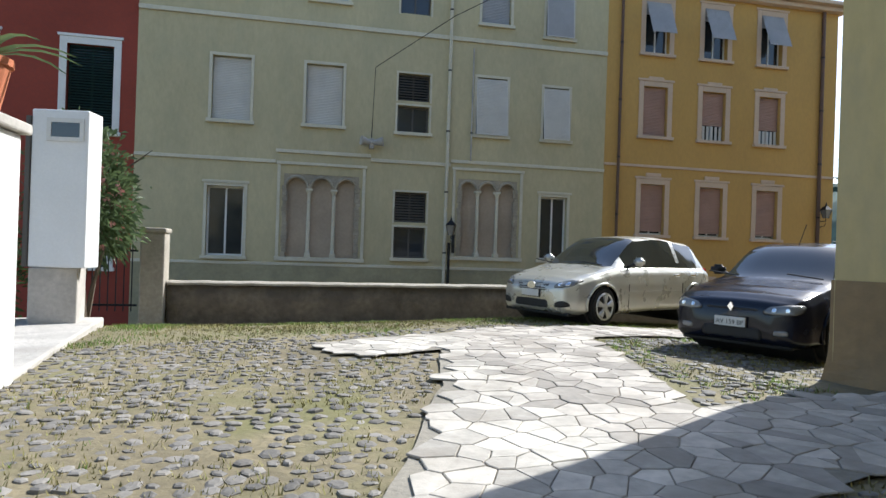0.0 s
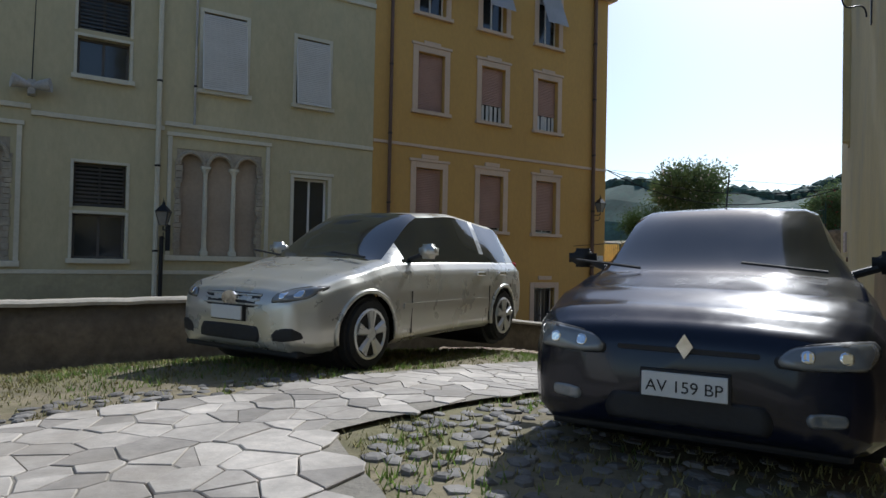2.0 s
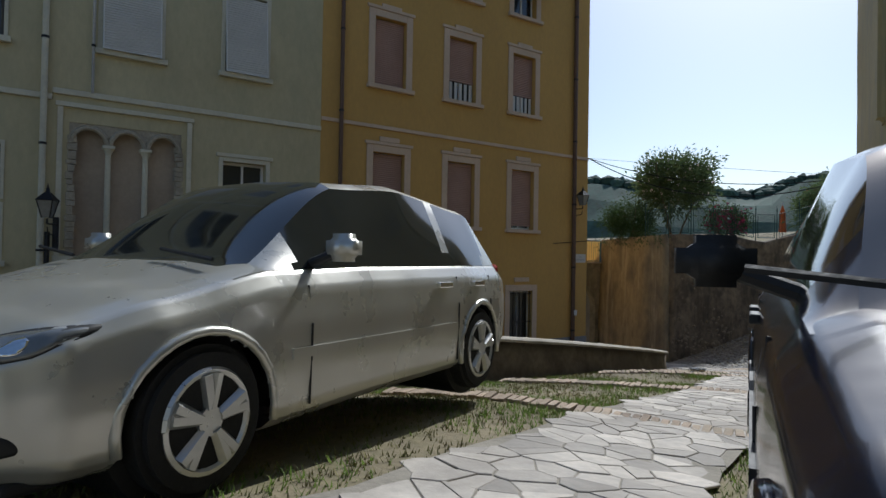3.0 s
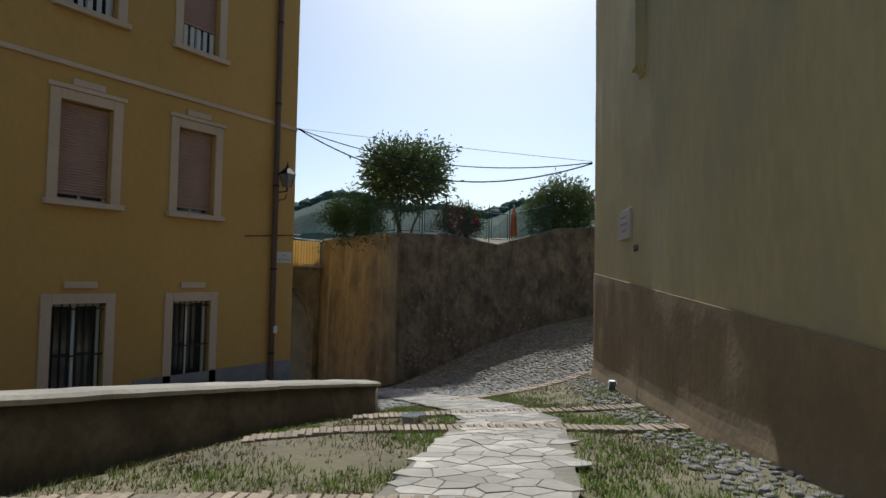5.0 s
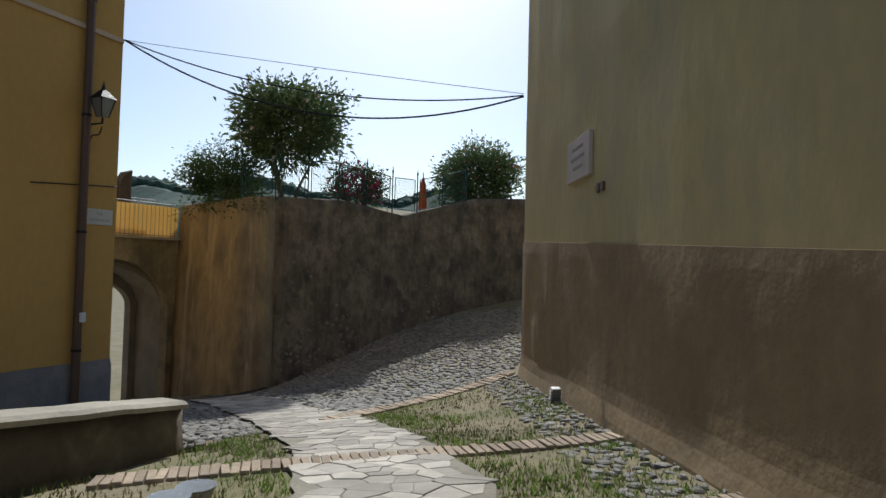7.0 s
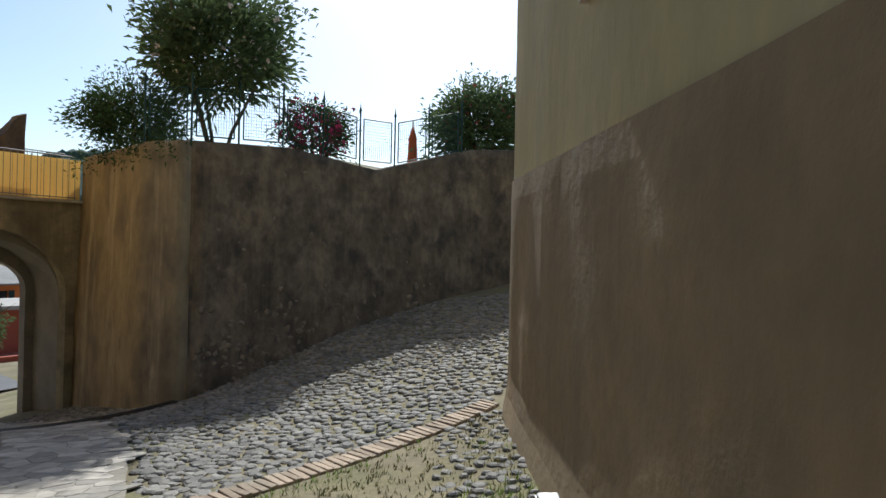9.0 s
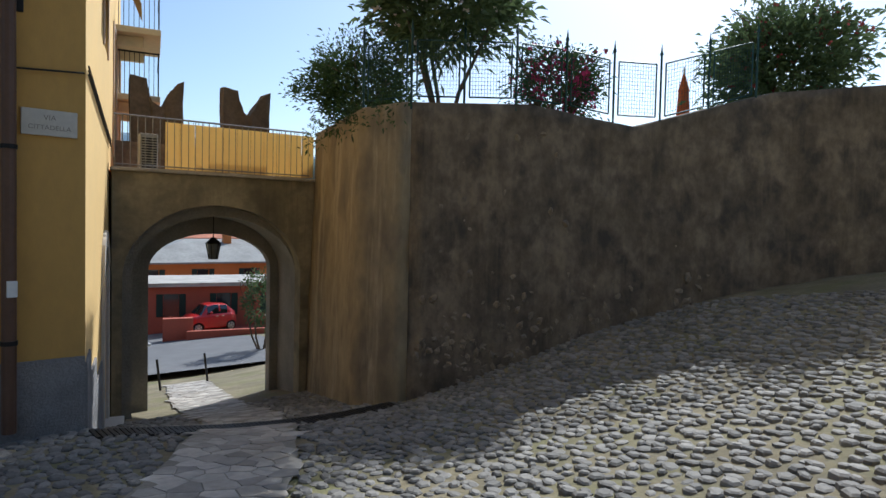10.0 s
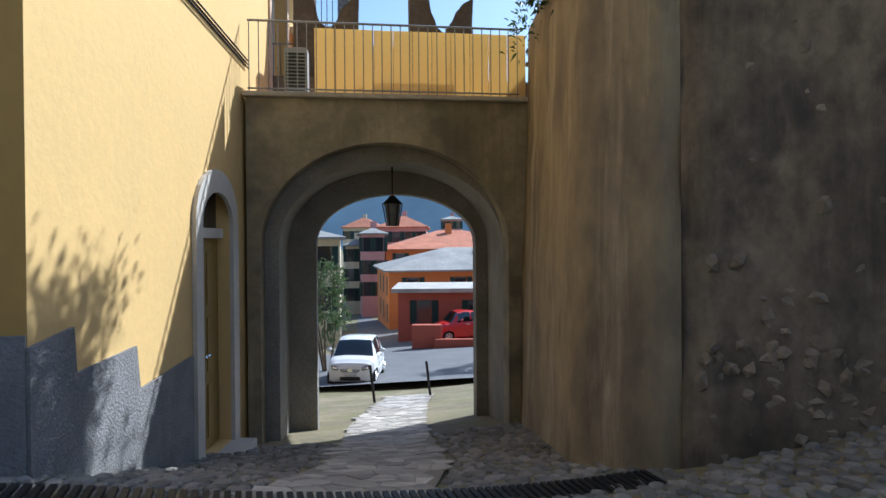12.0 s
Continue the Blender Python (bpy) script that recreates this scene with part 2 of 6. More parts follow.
M["redsign"] = mat("red_enamel", (0.6, 0.02, 0.02), 0.4, 0.05, 3, 30, 0.0)
M["cable"] = mat("black_cable", (0.015, 0.015, 0.016), 0.7, 0.1, 3, 30, 0.0)
M["aircon"] = mat("grey_unit", (0.3, 0.3, 0.29), 0.6, 0.1, 3, 30, 0.1)


# ---- mesh helpers ----
def link(name, bm, material, parent=None, label="", smooth=False, mats=None):
    me = bpy.data.meshes.new(name)
    if smooth:
        for f in bm.faces:
            f.smooth = True
    bm.to_mesh(me)
    bm.free()
    for m in (mats or [material]):
        me.materials.append(m)
    ob = new(name, me)
    if parent is not None:
        ob.parent = parent
    if label:
        tagged(ob, label)
    return ob


def part(name, bm, material, parent, label="", smooth=False):
    return link(name, bm, material, parent, label, smooth)


def thing(name, label, category, group="", kind="", at=None):
    ob = new(name)
    ob.empty_display_size = 0.1
    if at is not None:
        ob.matrix_world = at
    return tagged(ob, label, category, group, kind)


def box(bm, x0, x1, y0, y1, z0, z1, m=None, bevel=0.0):
    r = bmesh.ops.create_cube(bm, size=1)
    vs = r["verts"]
    for v in vs:
        v.co = Vector(((x0 + x1) / 2 + v.co.x * (x1 - x0), (y0 + y1) / 2 + v.co.y * (y1 - y0), (z0 + z1) / 2 + v.co.z * (z1 - z0)))
    if bevel:
        es = list({e for v in vs for e in v.link_edges})
        out = bmesh.ops.bevel(bm, geom=es, offset=bevel, segments=2, affect="EDGES", profile=0.5)
        vs = list({v for f in out["faces"] for v in f.verts} | {v for v in vs if v.is_valid})
    if m is not None:
        bmesh.ops.transform(bm, matrix=m, verts=vs)
    return vs


def boxm(x0, x1, y0, y1, z0, z1, m=None, bevel=0.0):
    bm = bmesh.new()
    box(bm, x0, x1, y0, y1, z0, z1, m, bevel)
    return bm


def rod(bm, a, b, r0, r1=None, seg=8):
    a, b = Vector(a), Vector(b)
    d = b - a
    if d.length < 1e-5:
        return
    m = Matrix.Translation((a + b) / 2) @ d.to_track_quat("Z", "Y").to_matrix().to_4x4()
    bmesh.ops.create_cone(bm, cap_ends=True, segments=seg, radius1=r0, radius2=r1 if r1 is not None else r0, depth=d.length, matrix=m)


def polyrod(pts, r, seg=6):
    """One unbroken tube along the points."""
    bm = bmesh.new()
    P = [Vector(p) for p in pts]
    rows = []
    for i, p in enumerate(P):
        t = (P[min(i + 1, len(P) - 1)] - P[max(i - 1, 0)]).normalized()
        u = t.cross(Vector((0.13, 0.21, 1.0)) if abs(t.z) < 0.9 else Vector((1, 0.2, 0))).normalized()
        v = t.cross(u)
        rows.append([bm.verts.new(p + u * r * math.cos(6.2832 * k / seg) + v * r * math.sin(6.2832 * k / seg)) for k in range(seg)])
    for a, b in zip(rows, rows[1:]):
        for k in range(seg):
            bm.faces.new((a[k], a[(k + 1) % seg], b[(k + 1) % seg], b[k]))
    bm.faces.new(rows[0][::-1])
    bm.faces.new(rows[-1])
    bmesh.ops.recalc_face_normals(bm, faces=bm.faces)
    return bm


def prism(bm, pts, depth, m=None):
    """Closed outline in x, z pushed along y by depth."""
    a = [bm.verts.new((x, 0, z)) for x, z in pts]
    b = [bm.verts.new((x, depth, z)) for x, z in pts]
    bm.faces.new(a)
    bm.faces.new(b[::-1])
    k = len(pts)
    for i in range(k):
        bm.faces.new((a[i], b[i], b[(i + 1) % k], a[(i + 1) % k]))
    bmesh.ops.recalc_face_normals(bm, faces=bm.faces)
    if m is not None:
        bmesh.ops.transform(bm, matrix=m, verts=a + b)


def wall_mesh(length, z0, z1, openings, thick, cell=3.0, wob=0.0):
    """Upright wall along +x with its face at y = 0, body towards +y; openings (x0, x1, z0, z1) go right through."""
    xs = sorted({0.0, length, *[v for o in openings for v in o[:2]], *np.arange(cell, length, cell).tolist()})
    zs = sorted({z0, z1, *[v for o in openings for v in o[2:4]]})
    bm = bmesh.new()
    hole = lambda x, z: any(o[0] < x < o[1] and o[2] < z < o[3] for o in openings)
    grid = {}

    def v(i, k, y):
        if (i, k, y) not in grid:
            grid[i, k, y] = bm.verts.new((xs[i], y, zs[k]))
        return grid[i, k, y]

    solid = lambda i, k: 0 <= i < len(xs) - 1 and 0 <= k < len(zs) - 1 and not hole((xs[i] + xs[i + 1]) / 2, (zs[k] + zs[k + 1]) / 2)
    for i in range(len(xs) - 1):
        for k in range(len(zs) - 1):
            if not solid(i, k):
                continue
            bm.faces.new((v(i, k, 0), v(i + 1, k, 0), v(i + 1, k + 1, 0), v(i, k + 1, 0)))
            bm.faces.new((v(i, k, thick), v(i, k + 1, thick), v(i + 1, k + 1, thick), v(i + 1, k, thick)))
            for di, dk, p, q in ((-1, 0, (i, k), (i, k + 1)), (1, 0, (i + 1, k + 1), (i + 1, k)), (0, -1, (i + 1, k), (i, k)), (0, 1, (i, k + 1), (i + 1, k + 1))):
                if not solid(i + di, k + dk):
                    bm.faces.new((v(*p, 0), v(*q, 0), v(*q, thick), v(*p, thick)))
    bmesh.ops.recalc_face_normals(bm, faces=bm.faces)
    return bm


# ---- lie of the land ----
CTRL = [(-1.3, -1.5, 0.55), (0.3, 2.5, 0.62), (3.0, 5.5, 0.76), (2.5, 9.0, 0.70), (5.8, 9.6, 0.55), (6.2, 7.6, 0.33), (-5, 9, 0.5), (-4, 4, 0.55),
        (9.3, 12.4, -0.2), (12.4, 12.4, -0.3), (14.2, 14, -0.71), (14.06, 10.76, -0.35), (12.3, 8.0, -0.05), (14.57, 9.2, -0.38), (16.9, 10.35, -0.58), (19.1, 11.45, -0.72),
        (21.0, 12.4, -0.9), (22.5, 13.2, -0.98), (19.65, 20.3, -1.72), (20.25, 22.5, -2.57), (20.55, 23.8, -2.88), (21.3, 16, -1.6), (21.3, 20.7, -2.2), (23.0, 20.8, -2.4),
        (24.6, 20.4, -2.36), (25.8, 19.5, -1.75), (27.2, 18.8, -1.15), (29.4, 17.3, -0.38), (31.1, 15.7, 0.08), (25.0, 15.5, -1.0), (22.8, 24.5, -3.15), (25.5, 34, -4.9), (30, 9, 0.9), (9.0, 7.5, 0.2)]
CXY = np.array([c[:2] for c in CTRL])
CZ = np.array([c[2] for c in CTRL])
RB = np.linalg.norm(CXY[:, None] - CXY[None], axis=-1)
BASE = np.c_[np.ones(len(CXY)), CXY]
SYS = np.block([[RB - 0.6 * np.eye(len(CXY)), BASE], [BASE.T, np.zeros((3, 3))]])
SOL = np.linalg.solve(SYS, np.r_[CZ, 0, 0, 0])


def sm(x):
    x = min(max(x, 0.0), 1.0)
    return x * x * (3 - 2 * x)


def wall_y(x):
    return 11.4 + 0.13 * (x + 4.0) + 0.07 * max(0.0, x - 8.0)


def G(x, y):
    """Height of the ground."""
    qx, qy = min(max(x, -6), 31), min(max(y, -4), 36)
    d = np.hypot(CXY[:, 0] - qx, CXY[:, 1] - qy)
    z = float(SOL[:-3] @ d + SOL[-3:] @ (1, qx, qy))
    if x < 16.5:
        k = sm((y - wall_y(x) - 0.05) / 0.25) * sm((16.4 - x) / 0.8)
        z = z * (1 - k) + k * -1.5
    far = max(0.0, y - 36)
    z -= 0.06 * min(far, 60)
    return max(min(z, 1.6), -9)


def ground_sheet():
    bm = bmesh.new()
    xs = np.r_[-400, -120, -40, np.arange(-10, 34, 0.4), 45, 70, 120, 400]
    ys = np.r_[-400, -120, -30, np.arange(-6, 40, 0.4), 50, 64, 80, 120, 400, 900]
    rows = [[bm.verts.new((x, y, G(x, y) + 0.015 * noise.noise((x * 1.7, y * 1.7, 0)))) for x in xs] for y in ys]
    for a, b in zip(rows, rows[1:]):
        for i in range(len(xs) - 1):
            bm.faces.new((a[i], a[i + 1], b[i + 1], b[i]))
    return bm


ground = tagged(link("ground", ground_sheet(), M["soil"], smooth=True), "dry earth ground with sparse yellowed grass and embedded stones", "ground", kind="structure")

# ---- buildings along the road ----
FY = 20.62  # plane of the long facade


def slats(w, h, pitch=0.055):
    """A roller shutter: a sheet of rounded slats, in x and z, facing -y."""
    bm = bmesh.new()
    k = max(4, int(h / pitch))
    p = h / k
    prev = None
    for i in range(k):
        for dz, y in ((0.02, 0.012), (0.35, -0.006), (0.75, -0.006), (0.98, 0.012)):
            z = (i + dz) * p
            cur = (bm.verts.new((0, y, z)), bm.verts.new((w, y, z)))
            if prev:
                bm.faces.new((prev[0], prev[1], cur[1], cur[0]))
            prev = cur
    return bm


def window(name, x0, x1, z0, z1, m, style, trim, group, label, frame_mat, depth=0.2, gap=0.0, sill=True):
    """A window set into the face y = 0 of a wall whose pose is m."""
    w = thing(name, label, "window", group, "structure", m @ pose(x0, 0, z0))
    W, H = x1 - x0, z1 - z0
    bm = bmesh.new()
    t = 0.06
    for a in ((0, W, 0, t), (0, W, H - t, H), (0, t, t, H - t), (W - t, W, t, H - t), (W / 2 - t / 2, W / 2 + t / 2, t, H - t)):
        box(bm, a[0], a[1], depth, depth + 0.06, a[2], a[3])
    part("window_frame", bm, frame_mat, w)
    for a, b in ((t, W / 2 - t / 2), (W / 2 + t / 2, W - t)):
        part("pane", boxm(a, b, depth + 0.025, depth + 0.035, t, H - t), M["glass"], w)
    if style == "roller":
        bm = slats(W - 0.04, H - gap - 0.02)
        bmesh.ops.translate(bm, verts=bm.verts, vec=(0.02, depth - 0.06, gap))
        part("roller_shutter", bm, trim[1], w)
        part("bottom_bar", boxm(0.02, W - 0.02, depth - 0.08, depth - 0.03, gap, gap + 0.05), trim[1], w)
        if gap > 0.3:
            bm = bmesh.new()
            for i in range(5):
                box(bm, 0.1 + i * (W - 0.3) / 4, 0.2 + i * (W - 0.3) / 4, depth - 0.1, depth - 0.09, 0.04, gap - 0.04)
            part("inner_curtain", bm, M["shutter_grey"], w)
    if style == "awning":
        # the lower part of the slatted shutter is pushed out at the bottom
        bm = slats(W, H * 0.72)
        bmesh.ops.transform(bm, matrix=pose(0, -0.02, H, 0) @ pose(0, 0, 0, -22) @ pose(0, 0, -H * 0.72), verts=bm.verts)
        part("awning_shutter", bm, trim[1], w)
        bm = slats(W - 0.05, H * 0.25)
        bmesh.ops.translate(bm, verts=bm.verts, vec=(0.02, 0.02, H * 0.75))
        part("upper_shutter", bm, trim[1], w)
    if style == "roller_out":
        bm = slats(W, H * 0.98)
        bmesh.ops.transform(bm, matrix=pose(0, -0.01, H, 0) @ pose(0, 0, 0, -4.5) @ pose(0, 0, -H), verts=bm.verts)
        part("roller_shutter", bm, trim[1], w)
        bm = bmesh.new()
        for x in (-0.012, W - 0.012):
            box(bm, x, x + 0.024, -0.17, -0.14, -0.02, H, pose(0, 0, 0))
        bmesh.ops.delete(bm, geom=list(bm.verts), context="VERTS")
        rod(bm, (0, 0, H), (0, -0.17, 0), 0.014)
        rod(bm, (W, 0, H), (W, -0.17, 0), 0.014)
        rod(bm, (0, -0.17, 0), (W, -0.17, 0), 0.016)
        part("guide_frame", bm, M["frame_white"], w)
    if style == "louvre":
        bm = bmesh.new()
        k = int(H / 0.09)
        for i in range(k):
            box(bm, -W / 2 + 0.04, W / 2 - 0.04, -0.04, 0.04, -0.006, 0.006, pose(W / 2, 0.1, (i + 0.5) * H / k, 40))
        part("louvre_slats", bm, trim[1], w)
    if style == "bars":
        bm = bmesh.new()
        k = 7
        for i in range(k):
            rod(bm, ((i + 0.5) * W / k, 0.05, 0), ((i + 0.5) * W / k, 0.05, H), 0.012, seg=6)
        for z in (0.12, H * 0.45, H - 0.12):
            box(bm, 0, W, 0.04, 0.06, z, z + 0.03)
        part("iron_grille", bm, M["iron"], w)
    bm = bmesh.new()
    b = trim[2]
    for a in ((-b, 0, -b * 0.6, H + b), (W, W + b, -b * 0.6, H + b), (0, W, H, H + b)):
        box(bm, a[0], a[1], -0.03, 0.0, a[2], a[3], bevel=0.008)
    if trim[3]:
        box(bm, -b - 0.06, W + b + 0.06, -0.06, 0.0, H + b + 0.003, H + b + 0.09, bevel=0.01)
    part("surround", bm, trim[0], w)
    if sill:
        part("window_sill", boxm(-b - 0.05, W + b + 0.05, -0.12, 0.0, -0.12, -0.003, bevel=0.01), trim[0], w)
    return w


# pale beige house
BX0, BX1 = -7.25, 9.4
mB = pose(BX0, FY, 0)
bt = lambda sh, b=0.1, hood=False: (M["beige_trim"], sh, b, hood)
beige_wins = [
    (-4.9, -3.65, 6.0, 8.15, "roller", "shutter_grey"), (-1.8, -0.55, 6.05, 8.15, "roller", "shutter_grey"), (4.3, 5.45, 6.1, 8.2, "roller_out", "shutter_grey"),
    (6.9, 7.9, 6.1, 8.05, "roller_out", "shutter_grey"), (-4.95, -3.75, 1.4, 3.75, "casement", "shutter_green"), (6.9, 7.95, 1.6, 3.95, "casement", "shutter_green"),
    (-4.8, -3.6, 10.4, 12.5, "roller", "shutter_grey"), (-1.7, -0.45, 10.4, 12.5, "roller", "shutter_grey"), (4.4, 5.5, 10.2, 12.3, "roller", "shutter_blue"), (6.9, 7.95, 9.95, 12.1, "roller_out", "shutter_blue")]
stairs_wins = [(1.4, 2.55, 6.0, 6.95), (1.4, 2.55, 7.13, 8.1), (1.4, 2.55, 1.5, 2.6), (1.4, 2.55, 2.78, 3.85), (1.4, 2.5, 10.25, 11.3), (1.4, 2.5, 11.48, 12.5)]
triples = [(-2.45, 0.12, 1.42, 4.3), (3.72, 5.95, 1.62, 4.45)]
ops = [(a - BX0, b - BX0, c, d) for a, b, c, d, *_ in beige_wins] + [(a - BX0, b - BX0, c, d) for a, b, c, d in stairs_wins]
ops += [(a - BX0, b - BX0, c, d) for a, b, c, d in triples]
bm = wall_mesh(BX1 - BX0, -2.2, 15.0, ops, 0.4)
bmesh.ops.transform(bm, matrix=mB, verts=bm.verts)
wall_beige = tagged(link("wall_beige_house", bm, M["beige"]), "pale beige rendered house wall with faint stains", "house wall", kind="structure")
for a, b, c, d, st, sh in beige_wins:
    window("window_beige", a - BX0, b - BX0, c, d, mB, st, bt(M[sh], 0.1, c < 3), "beige house windows", "window with closed grey slatted roller shutter" if sh != "shutter_green" else "tall dark window with white frame and beige surround", M["frame_white"])
for a, b, c, d in stairs_wins:
    window("window_stair", a - BX0, b - BX0, c, d, mB, "louvre" if c in (7.13, 2.78, 11.48) else "casement", bt(M["frame_dark"], 0.07), "stair windows", "dark stair window pane with beige surround", M["frame_dark"], sill=c in (6.0, 1.5))


def triple_arch(a, b, c, d):
    """Walled-up three-light gothic window: stone surround, columns, trefoil heads and plaster infill."""
    w = thing("triple_arch_window", "walled-up three-light arched stone window with slim columns", "window", "walled-up triple windows", "structure", pose(a, FY, c))
    W, H = b - a, d - c
    r = W / 6
    part("infill", boxm(0, W, 0.19, 0.3, 0, H), M["arch_fill"], w)
    head = bmesh.new()
    pts = [(0, H), (0, H - r * 1.2)]
    for i in range(3):
        cx = r + 2 * r * i
        for k in range(13):
            an = math.pi - math.pi * k / 12
            pts.append((cx + (r - 0.05) * math.cos(an), H - r * 1.2 + (r - 0.02) * math.sin(an)))
    pts += [(W, H - r * 1.2), (W, H)]
    prism(head, pts, 0.1, pose(0, 0.02, 0))
    part("arch_head", head, M["stone_arch"], w)
    for i in range(3):
        ring = bmesh.new()
        cx = r + 2 * r * i
        prev = None
        for k in range(15):
            an = math.pi * k / 14
            cur = Vector((cx + (r - 0.03) * math.cos(an), 0.0, H - r * 1.2 + (r - 0.01) * math.sin(an)))
            if prev is not None:
                rod(ring, prev, cur, 0.055, seg=6)
            prev = cur
        part("arch_moulding", ring, M["stone_arch"], w)
    for i in (1, 2):
        col = bmesh.new()
        rod(col, (2 * r * i, 0.06, 0.22), (2 * r * i, 0.06, H - r * 1.2 - 0.16), 0.065, 0.055, 12)
        box(col, 2 * r * i - 0.1, 2 * r * i + 0.1, -0.03, 0.16, 0, 0.12, bevel=0.01)
        rod(col, (2 * r * i, 0.06, 0.12), (2 * r * i, 0.06, 0.22), 0.09, 0.065, 12)
        rod(col, (2 * r * i, 0.06, H - r * 1.2 - 0.18), (2 * r * i, 0.06, H - r * 1.2 - 0.05), 0.055, 0.11, 12)
        box(col, 2 * r * i - 0.12, 2 * r * i + 0.12, -0.05, 0.17, H - r * 1.2 - 0.05, H - r * 1.2 + 0.02, bevel=0.01)
        part("column", col, M["beige_trim"], w, smooth=False)
    for x in (0.0, W):
        k = 0
        z = 0.0
        rr = random.Random(int(a * 10 + x))
        while z < H - r:
            h = rr.uniform(0.09, 0.2)
            s = 1 if x == 0 else -1
            x0, x1 = sorted((x - s * rr.uniform(0.02, 0.06), x + s * rr.uniform(0.08, 0.16)))
            part("quoin_stone", boxm(x0, x1, -0.02, 0.1, z, z + h - 0.012, bevel=0.008), M["stone_arch"], w)
            z += h
    bm = bmesh.new()
    box(bm, -0.22, -0.12, -0.05, 0.0, 0, H + 0.3)
    box(bm, W + 0.12, W + 0.22, -0.05, 0.0, 0, H + 0.3)
    box(bm, -0.26, W + 0.26, -0.07, 0.0, H + 0.303, H + 0.4, bevel=0.01)
    part("hood_frame", bm, M["beige_trim"], w)
    part("window_sill", boxm(-0.25, W + 0.25, -0.09, 0.0, -0.14, -0.004, bevel=0.01), M["beige_trim"], w)


for t3 in triples:
    triple_arch(*t3)

bm = bmesh.new()
for x0, x1, z in ((BX0, -2.75, 4.62), (-2.75, 0.5, 5.0), (0.5, 3.4, 4.86), (3.4, BX1, 5.0)):
    box(bm, x0, x1, FY - 0.06, FY - 0.002, z, z + 0.12, bevel=0.015)
box(bm, BX0, BX1, FY - 0.07, FY - 0.002, 9.45, 9.6, bevel=0.015)
box(bm, BX0, BX1, FY - 0.05, FY - 0.002, 1.12, 1.22, bevel=0.01)
tagged(link("trim_string_courses", bm, M["beige_trim"]), "moulded beige string courses along the house wall", "trim", kind="structure")
tagged(link("wall_beige_dado", boxm(BX0, BX1, FY - 0.03, FY - 0.003, -2.2, 1.115), M["beige_dado"]), "brownish base band of the beige house", "house wall", kind="structure")
bm = bmesh.new()
box(bm, BX0 - 0.1, BX1, FY - 0.4, FY + 0.4, 15.003, 15.2, bevel=0.03)
box(bm, BX0, BX1, FY + 0.42, FY + 9, -2, 15.1)
tagged(link("roof_beige_house", bm, M["beige"]), "plain upper body and eaves of the beige house", "house", kind="structure")

# ochre house
YX0, YX1, YTOP = 9.403, 19.72, 12.35
mY = pose(YX0, FY, 0)
cols = [(10.97, 12.0), (13.52, 14.56), (16.08, 17.08)]
yw = []
for ci, (a, b) in enumerate(cols):
    yw += [(a, b, 2.7, 4.65, "roller", 0.12), (a, b, 6.53, 8.46, "roller", (0.05, 0.62, 0.6)[ci]), (a, b, 9.75, 11.75, "awning", 0), (a, b, -1.2, 0.68, "bars", 0)]
bm = wall_mesh(YX1 - YX0, -2.6, YTOP, [(a - YX0, b - YX0, c, d) for a, b, c, d, *_ in yw], 0.4)
bmesh.ops.transform(bm, matrix=mY, verts=bm.verts)
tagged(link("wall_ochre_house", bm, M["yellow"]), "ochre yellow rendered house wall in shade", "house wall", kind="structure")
for a, b, c, d, st, g in yw:
    lab = {"roller": "window with pinkish roller shutter and pale stone surround", "awning": "window with pushed-out grey awning shutter", "bars": "barred basement window with pale surround"}[st]
    window("window_ochre", a - YX0, b - YX0, c, d, mY, st, (M["pink_trim"], M["shutter_blue" if st == "awning" else "shutter_pink"], 0.2, st != "bars"), "ochre house windows", lab, M["frame_white"], gap=g, sill=st != "bars")
bm = bmesh.new()
for a, b in cols:
    for z in (4.85, 8.6, 0.88):
        box(bm, (a + b) / 2 - 0.32, (a + b) / 2 + 0.32, FY - 0.05, FY - 0.002, z + 0.1, z + 0.24, bevel=0.01)
box(bm, YX0, YX1 - 0.01, FY - 0.05, FY - 0.002, 5.3, 5.4, bevel=0.01)
tagged(link("trim_ochre_house", bm, M["pink_trim"]), "pale window crowns and string course on the ochre wall", "trim", kind="structure")
bm = bmesh.new()
box(bm, YX0, YX1 + 0.5, FY - 0.5, FY + 0.4, YTOP + 0.003, YTOP + 0.16, bevel=0.02)
box(bm, YX0, YX1 + 0.25, FY - 0.28, FY + 0.2, YTOP - 0.18, YTOP, bevel=0.03)
tagged(link("roof_eaves_ochre_house", bm, M["pink_trim"]), "projecting eaves of the ochre house", "eaves", kind="structure")
# side of the ochre house, running down to the gate arch
SIDE = math.degrees(math.atan2(4.41, 1.17))
mS = pose(YX1, FY, 0, 0, 0, SIDE)
DOOR = (2.87, 3.87, -2.87, 0.33)
bm = wall_mesh(9.2, -6.5, YTOP, [DOOR, (6.4, 9.0, -6.4, 1.4), (3.0, 4.0, 3.6, 5.6), (5.9, 6.9, 2.05, 4.6), (7.8, 8.8, 2.1, 4.6)], 0.4)
bmesh.ops.transform(bm, matrix=mS, verts=bm.verts)
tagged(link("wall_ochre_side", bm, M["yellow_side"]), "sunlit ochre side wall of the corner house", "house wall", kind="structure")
for o, st in (((3.0, 4.0, 3.6, 5.6), "awning"), ((5.9, 6.9, 2.05, 4.6), "casement"), ((7.8, 8.8, 2.1, 4.6), "casement")):
    window("window_side", *o, mS, st, (M["pink_trim"], M["door_wood"], 0.12, False), "side wall windows", "window in the sunlit side wall of the ochre house", M["frame_white"], sill=False)
